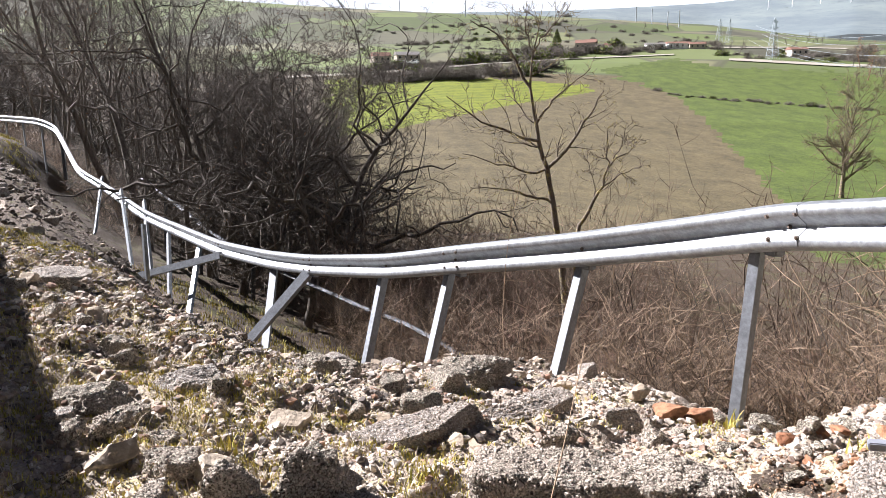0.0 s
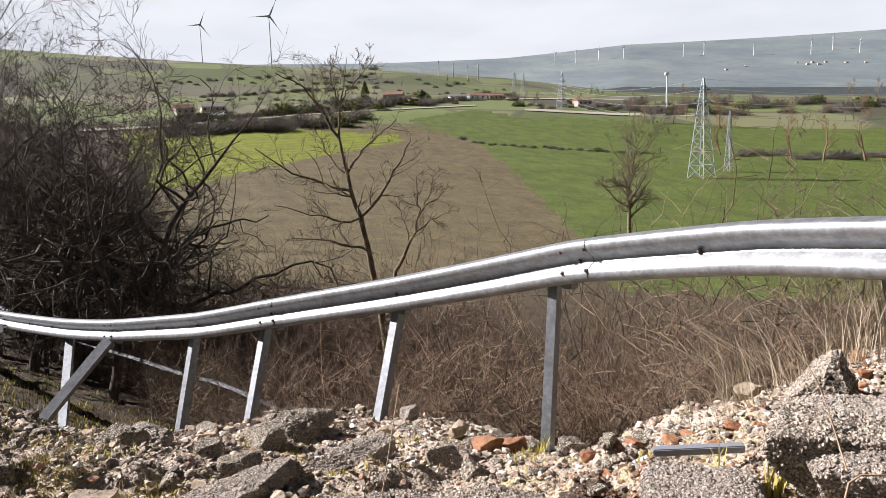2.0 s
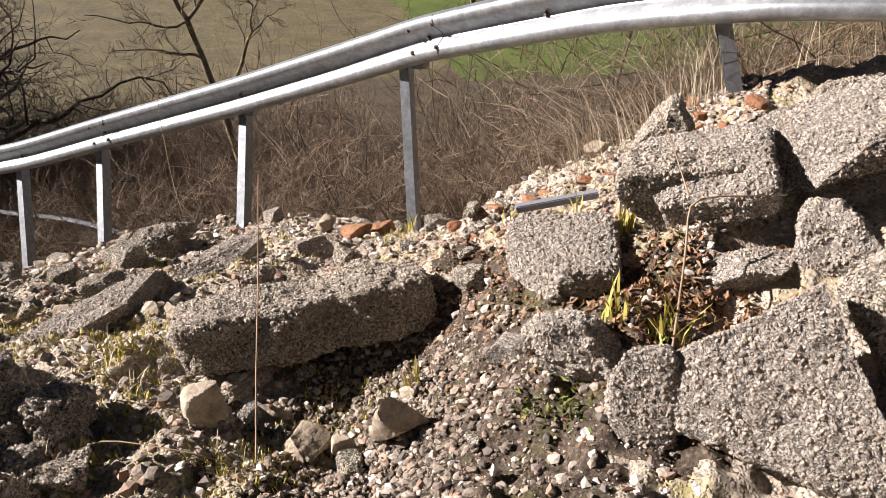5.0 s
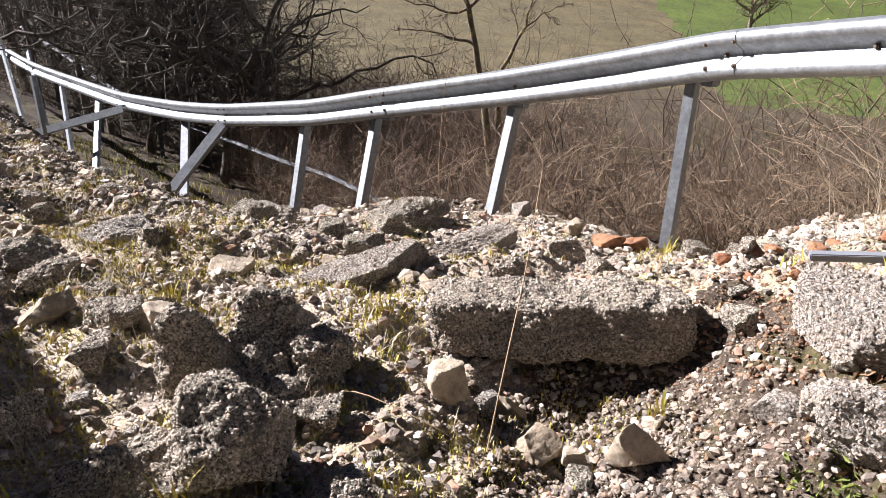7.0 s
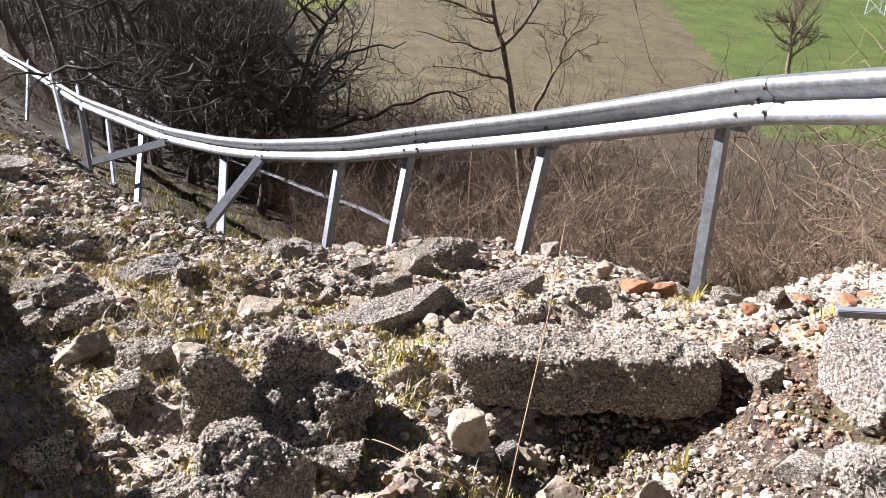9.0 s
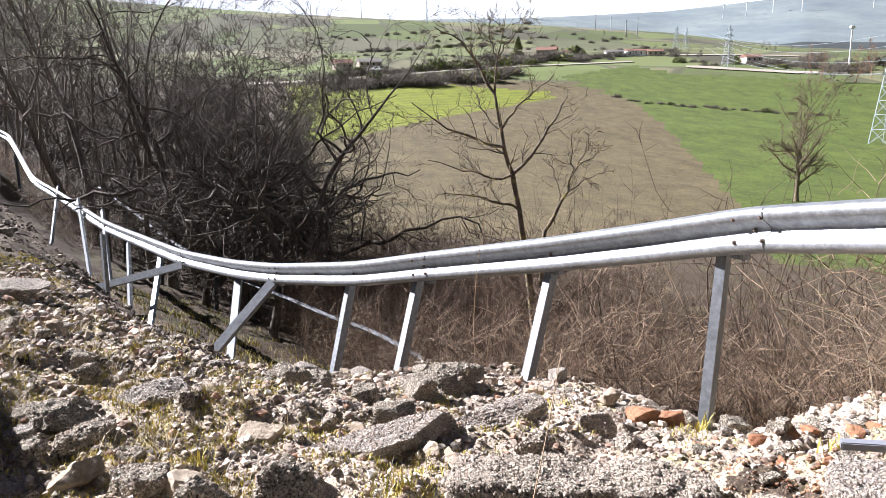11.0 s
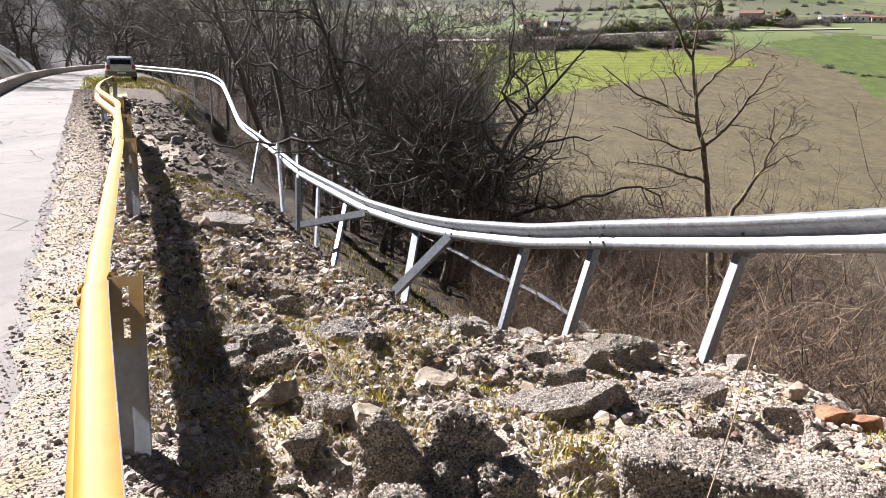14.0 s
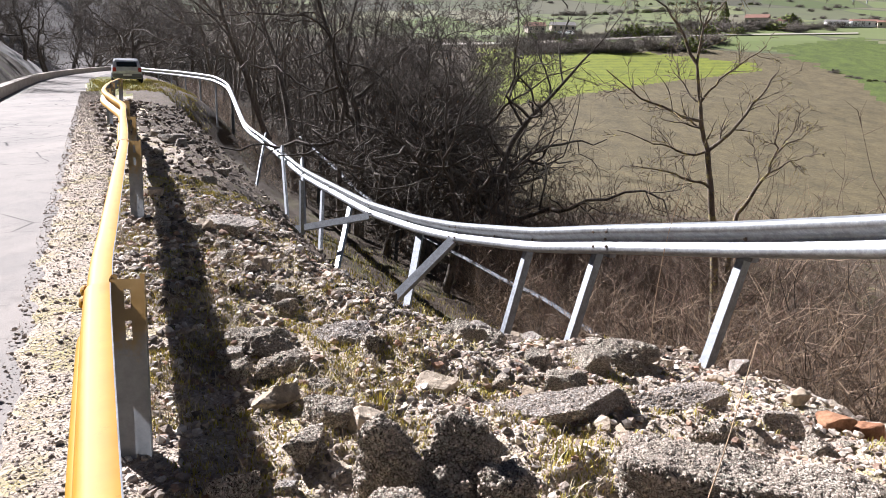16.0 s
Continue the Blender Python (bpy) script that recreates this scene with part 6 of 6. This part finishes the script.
chunk("concrete", 1.64, 0.97, 0.64, 0.22, 0.58, -54, tip=(-32, 12), fine=64, cuts=1, chop=(((0.8, 0, 0.6), 0.42), ((-0.75, 0, 0.65), 0.62)))
chunk("concrete", 1.52, 1.12, 0.24, 0.18, 0.2, -50, tip=(-30, -12), chop=(((0.8, 0, 0.6), 0.4),))
chunk("concrete", 1.90, 1.40, 0.26, 0.2, 0.13, -47)
chunk("concrete", 1.28, 1.22, 0.20, 0.14, 0.32, -37, tip=(-14, 0))
chunk("concrete", 2.05, 0.62, 0.3, 0.2, 0.32, -63, tip=(-20, 0))
chunk("concrete", 1.24, 1.62, 0.2, 0.18, 0.14, -32)
chunk("asphalt", 1.42, 4.25, 0.30, 0.2, 0.14, -10)
chunk("concrete", -3.75, 6.69, 0.62, 0.42, 0.16, 20, tip=(4, -6), sink=0.0)
chunk("concrete", -8.86, 14.04, 0.55, 0.4, 0.22, 32)
chunk("asphalt", -2.3, 4.7, 0.3, 0.25, 0.16, 10)

chunk("brick", 1.34, 4.00, 0.19, 0.13, 0.13, 20, tip=(0, 12), sink=0.08)
chunk("brick", 1.53, 4.02, 0.17, 0.12, 0.12, -25, tip=(8, -10), sink=0.08)

rr = random.Random(11)
# red brick bits
for x, y, w in ((1.30, 4.08, 0.13), (1.42, 4.12, 0.12), (1.52, 4.1, 0.11), (1.58, 3.0, 0.13), (1.72, 2.98, 0.12), (1.85, 3.05, 0.16), (1.95, 2.86, 0.12), (1.62, 2.72, 0.1), (2.02, 2.6, 0.14), (1.4, 3.3, 0.1), (1.3, 2.95, 0.09),
                (2.55, 2.35, 0.15), (2.72, 2.3, 0.14), (2.62, 2.18, 0.12), (2.2, 2.55, 0.12), (1.48, 2.62, 0.08), (1.56, 2.42, 0.08), (1.36, 2.7, 0.07), (2.25, 2.78, 0.13), (2.1, 2.95, 0.15)):
    w *= 0.75
    chunk("brick", x, y, w, w * rr.uniform(0.5, 0.8), w * rr.uniform(0.35, 0.6), rr.uniform(0, 180), tip=(rr.uniform(-25, 25), rr.uniform(-25, 25)))
for k in range(14):
    p = world(rr.gauss(0.3, 0.22), rr.gauss(3.55, 0.2))
    w = rr.uniform(0.05, 0.1)
    chunk(("brick", "stone", "brick")[k % 3], p.x, p.y, w, w * 0.7, w * rr.uniform(0.4, 0.7), rr.uniform(0, 180), tip=(rr.uniform(-25, 25), rr.uniform(-25, 25)), sink=0.1)
# loose stones
for k in range(270):
    s, l = rr.uniform(0.6, 7.5), rr.uniform(0.3, 4.3)
    p = world(s, l)
    w = 0.05 + 0.17 * rr.random() ** 2.4
    kind = rr.choice(("stone", "asphalt", "asphalt", "asphalt", "concrete"))
    chunk(kind, p.x, p.y, w, w * rr.uniform(0.6, 0.95), w * rr.uniform(0.45, 0.8), rr.uniform(0, 180), tip=(rr.uniform(-15, 15), rr.uniform(-15, 15)))
for k in range(70):
    s, l = rr.uniform(5, 26), rr.uniform(0.3, 3.6)
    p = world(s, l)
    w = 0.12 + 0.22 * rr.random() ** 2
    chunk(rr.choice(("stone", "asphalt", "asphalt", "asphalt", "concrete")), p.x, p.y, w, w * rr.uniform(0.6, 0.95), w * rr.uniform(0.4, 0.8), rr.uniform(0, 180), fine=8)


def scatter(name, count, seed, mat, label, lo, hi, place, simple=False):
    """Many small stones in one mesh."""
    rng = np.random.RandomState(seed)
    bm = bmesh.new()
    bmesh.ops.create_icosphere(bm, subdivisions=1, radius=1)
    if simple:
        bm.clear()
        tips = [bm.verts.new(p) for p in ((1, 0, 0), (0, 1, 0), (-1, 0, 0), (0, -1, 0), (0, 0, 1), (0, 0, -1))]
        for k in range(4):
            bm.faces.new((tips[k], tips[(k + 1) % 4], tips[4]))
            bm.faces.new((tips[(k + 1) % 4], tips[k], tips[5]))
        bm.verts.index_update()
    base = np.array([v.co[:] for v in bm.verts])
    tri = np.array([[v.index for v in f.verts] for f in bm.faces])
    bm.free()
    s, l, scale = place(rng, count)
    x, y = DX * s + DY * l, DY * s - DX * l
    z = surface(x, y)
    size = (lo + (hi - lo) * rng.random(count) ** 4) * scale
    q = rng.normal(size=(count, 4))
    q /= np.linalg.norm(q, axis=1, keepdims=True)
    w_, a, b, c = q.T
    rot = np.stack([1 - 2 * (b * b + c * c), 2 * (a * b - c * w_), 2 * (a * c + b * w_), 2 * (a * b + c * w_), 1 - 2 * (a * a + c * c), 2 * (b * c - a * w_), 2 * (a * c - b * w_), 2 * (b * c + a * w_), 1 - 2 * (a * a + b * b)], 1).reshape(-1, 3, 3)
    shape = base[None] * rng.uniform(0.55, 1.0, (count, 1, 3)) * (1 + 0.24 * rng.normal(size=(count, len(base), 1)))
    v = np.einsum("nij,nkj->nki", rot, shape) * size[:, None, None]
    v[:, :, 2] *= 0.75
    v += np.stack([x, y, z + 0.25 * size], 1)[:, None]
    f = (tri[None] + (np.arange(count) * len(base))[:, None, None]).reshape(-1, 3)
    ob = new(name, mesh_of(name, v.reshape(-1, 3), f.tolist(), mat))
    return tagged(ob, label, "stones", kind="stuff")


def near_bank(rng, n):
    s, l = 0.1 + 9.5 * rng.random(n) ** 1.9, rng.uniform(-0.3, 4.4, n)
    l = np.where(s > 4.6, l * 0.66, l)
    bare = (((s - 0.85) / 0.85) ** 2 + ((l - 1.85) / 0.85) ** 2 < 1) & (rng.random(n) < 0.75)
    return np.where(bare, s + 2.5, s), l, 0.55 + 0.08 * s


def far_bank(rng, n):
    s = 5 + 24 * rng.random(n) ** 1.3
    return s, rng.uniform(0.2, 3.8, n) - 0.02 * s, 0.8 + 0.03 * s


def verge_strip(rng, n):
    s = 0.5 + 36 * rng.random(n) ** 2.0
    return s, -0.75 + 0.75 * rng.random(n) ** 0.8, 0.7 + 0.05 * s


def damp_hollow(rng, n):
    return rng.normal(1.15, 0.35, n), rng.normal(1.65, 0.3, n), np.ones(n)


scatter("pebbles", 30000, 1, M_PEBBLE, "loose pale pebbles and road gravel over the bank", 0.005, 0.045, near_bank)
scatter("shards", 5200, 21, M_PEBBLE, "pale angular stones and road metal over the bank", 0.012, 0.05, near_bank)
scatter("grit", 64000, 8, M_PEBBLE, "fine pale road grit over the bank", 0.003, 0.016, near_bank, True)
scatter("verge_grit", 26000, 9, M_VGRAVEL, "fine tan grit along the road's edge", 0.004, 0.013, verge_strip, True)
scatter("earth_clods", 9000, 2, M_CLOD, "crumbs of dark earth and asphalt on the bank", 0.006, 0.05, near_bank)
def brick_patch(rng, n):
    return rng.normal(0.95, 0.3, n), rng.normal(2.45, 0.26, n), np.ones(n)


def post_patch(rng, n):
    return rng.normal(0.3, 0.3, n), rng.normal(3.55, 0.25, n), np.ones(n)


scatter("brick_crumbs", 2200, 12, M_BRICKGRIT, "orange crumbs of broken brick strewn beside the slabs", 0.004, 0.018, brick_patch)
scatter("brick_crumbs", 700, 13, M_BRICKGRIT, "orange crumbs of broken brick at the foot of the post", 0.005, 0.024, post_patch)
scatter("bank_stones", 3200, 3, M_CLOD, "gravel strewn down the slipped bank", 0.012, 0.05, far_bank)
scatter("damp_crumbs", 5200, 6, M_CLOD, "damp dark soil crumbs in front of the slab", 0.006, 0.022, damp_hollow)
scatter("hollow_gravel", 2000, 22, M_PEBBLE, "grey road gravel lying in front of the slab", 0.004, 0.026, damp_hollow)
scatter("bank_clods", 3600, 4, M_EARTH, "dark earth clods on the slipped bank", 0.015, 0.07, far_bank)
scatter("verge_gravel", 6000, 5, M_VGRAVEL, "brownish gravel along the road's edge", 0.006, 0.022, verge_strip)


# ---- grass, straw and fallen leaves ----
def blades(name, roots, height, mat, label, seed, per=10, spread=0.05, width=0.004, bend=0.5, category="grass", toward=(0, 0)):
    """Tufts of curved blades, in one mesh."""
    rng = np.random.RandomState(seed)
    roots = np.repeat(np.array(roots), per, 0)
    m = len(roots)
    x, y = roots[:, 0] + rng.normal(0, spread, m), roots[:, 1] + rng.normal(0, spread, m)
    base = np.column_stack([x, y, surface(x, y) - 0.01])
    a = rng.uniform(0, 6.283, m)
    h = height * rng.uniform(0.4, 1.2, m)
    lean = bend * rng.uniform(0.2, 1.0, m)
    out = np.column_stack([np.cos(a) + toward[0], np.sin(a) + toward[1], np.zeros(m)])
    side = np.column_stack([-np.sin(a), np.cos(a), np.zeros(m)]) * width * rng.uniform(0.6, 1.3, (m, 1))
    rows = []
    for t in (0.0, 0.4, 0.75):
        mid = base + out * (lean * h * t * t)[:, None] + np.array([0, 0, 1.0]) * (h * (t - 0.25 * lean * t * t))[:, None]
        rows += [mid - side * (1 - 0.5 * t), mid + side * (1 - 0.5 * t)]
    rows.append(base + out * (lean * h)[:, None] + np.array([0, 0, 1.0]) * (h * (1 - 0.25 * lean))[:, None])
    v = np.stack(rows, 1).reshape(-1, 3)
    k = np.arange(m)[:, None] * 7
    f = (k + np.array([0, 1, 3, 2])).tolist() + (k + np.array([2, 3, 5, 4])).tolist() + (k + np.array([4, 5, 6])).tolist()
    ob = new(name, mesh_of(name, v, f, mat))
    return tagged(ob, label, category, kind="stuff")


def strew(seed, n, s0, s1, l0, l1, clump=0.0):
    rng = np.random.RandomState(seed)
    s, l = rng.uniform(s0, s1, n), rng.uniform(l0, l1, n)
    x, y = DX * s + DY * l, DY * s - DX * l
    keep = fractal(x, y, ((0.9, 1.0),)) > clump
    return np.column_stack([x, y])[keep]


blades("verge_grass", strew(1, 6200, 1.2, 11.0, -0.1, 1.9, -0.35), 0.04, M_GRASS, "short yellow-green grass on the verge", 1, 11, 0.04, 0.0036)
blades("slope_grass", strew(2, 2400, 1.6, 6.5, 0.8, 3.6, 0.25), 0.038, M_GRASS, "sparse green grass tufts among the rubble", 2, 9, 0.03, 0.0035)
blades("verge_straw", strew(3, 1600, 1.4, 9.0, -0.1, 1.6, 0.0), 0.10, M_STRAW, "dry straw among the verge grass", 3, 7, 0.05, 0.0025, 0.9)
blades("far_verge_grass", strew(4, 900, 36, 52, -0.3, 4.6, -0.3), 0.16, M_GRASS, "grass on the verge beside the parked car", 4, 10, 0.12, 0.012)
blades("hollow_grass", strew(5, 900, 7, 22, 3.6, 8.0, 0.0), 0.16, M_GRASS, "thin grass in the shaded hollow", 5, 9, 0.12, 0.007)
for k, (x, y, h) in enumerate(((0.87, 2.02, 0.12), (1.5, 1.35, 0.22), (1.42, 1.5, 0.16), (1.62, 2.02, 0.2), (1.75, 1.85, 0.16), (-1.05, 3.15, 0.12), (1.78, 2.72, 0.1), (1.55, 3.6, 0.13), (-0.1, 2.75, 0.1), (-0.72, 1.6, 0.18), (-1.25, 1.7, 0.16))):
    blades("grass_tuft", [(x, y)], h, M_GRASS, "tuft of fresh green grass growing between the stones", 20 + k, 16, 0.025, 0.006, 0.6)
# tall dry grass round the outer post
blades("dry_grass_clump", strew(6, 40, 0.22, 0.55, 3.8, 4.3, -9), 0.5, M_STRAW, "tall clump of dry straw-coloured grass by the post", 6, 4, 0.06, 0.0018, 0.7)
blades("leaning_dry_grass", strew(16, 60, 0.4, 1.3, 3.75, 4.6, -9), 0.6, M_STRAW, "dry grass bent over beside the outer post", 16, 4, 0.1, 0.0016, 0.95, toward=(-1.1, 0.5))
blades("dry_grass_fringe", strew(7, 36, -3.0, 2.5, 4.8, 6.0, -9), 0.5, M_STRAW, "dry grass along the edge of the drop", 7, 7, 0.1, 0.0028, 0.7)
lr_ = np.random.RandomState(9)
lx, ly = np.concatenate([lr_.normal(1.58, 0.13, 900), lr_.normal(1.62, 0.34, 300)]), np.concatenate([lr_.normal(1.42, 0.16, 900), lr_.normal(1.55, 0.28, 300)])
tagged(new("fallen_leaves", leaves_mesh("fallen_leaves", np.column_stack([lx, ly, surface(lx, ly) + 0.01]), 0.018, lr_, M_DRYLEAF)), "curled brown oak leaves caught between the slabs", "leaves", kind="stuff")
# the dark metal strip lying on the heap
me = bpy.data.meshes.new("metal_strip")
bm = box_bm(0.35, 0.045, 0.03, bevel=0.004)
bm.to_mesh(me)
bm.free()
me.materials.append(plain_material("dull_grey_metal", (0.24, 0.25, 0.28), 0.5, 0.3))
strip = tagged(new("metal_strip", me), "dark grey metal strip lying on the rubble heap", "metal strip")
strip.matrix_basis = pose(1.68, 2.23, 0.345, 0, -5, -23)


# small leafy weeds between the lumps
for k, (x, y, h) in enumerate(((1.12, 1.33, 0.10), (1.2, 1.5, 0.08), (-0.28, 2.1, 0.09), (-0.4, 1.75, 0.1), (1.5, 1.38, 0.09), (1.05, 1.45, 0.07))):
    wr = np.random.RandomState(40 + k)
    c = np.column_stack([x + wr.normal(0, 0.04, 40), y + wr.normal(0, 0.04, 40), surface_at(x, y) + 0.6 * h * wr.random(40)])
    tagged(new("weed", leaves_mesh("weed", c, 0.014, wr, M_LEAF)), "small leafy green weed growing among the rubble", "weed", kind="stuff")


def stalk(points, r, label="long dry bramble stalk arching over the rubble"):
    pts = np.array([points])
    fine = np.linspace(0, len(points) - 1, 14)
    line = np.stack([np.interp(fine, np.arange(len(points)), pts[0, :, k]) for k in range(3)], 1)
    line[1:-1] = (line[:-2] + line[1:-1] * 2 + line[2:]) / 4
    ob = new("dry_stalk", plant_mesh("dry_stalk", [(line[None], np.linspace(r, r * 0.5, 14)[None], 5)], M_STALK))
    return tagged(ob, label, "stalk")


M_STALK = plain_material("dry_stalk_bark", (0.32, 0.23, 0.15), 0.9, 0, 0.3)
stalk([(0.22, 1.95, -0.25), (0.30, 2.05, 0.05), (0.42, 2.25, 0.38), (0.55, 2.6, 0.62)], 0.0035)
stalk([(-0.4, 2.35, -0.15), (-0.2, 2.15, -0.02), (0.05, 1.95, -0.05), (0.25, 1.9, -0.2)], 0.003)
stalk([(0.5, 5.9, -0.75), (0.42, 5.2, -0.1), (0.4, 4.6, 0.55), (0.45, 4.2, 1.1)], 0.003, "thin dry stem rising in front of the barrier")
stalk([(1.35, 1.2, 0.05), (1.6, 1.4, 0.42), (1.75, 1.55, 0.55), (2.1, 1.45, 0.5)], 0.005, "forked grey twig lying across the slabs")
stalk([(1.75, 1.55, 0.55), (1.78, 1.7, 0.75), (1.72, 1.8, 0.95)], 0.003, "forked grey twig lying across the slabs")
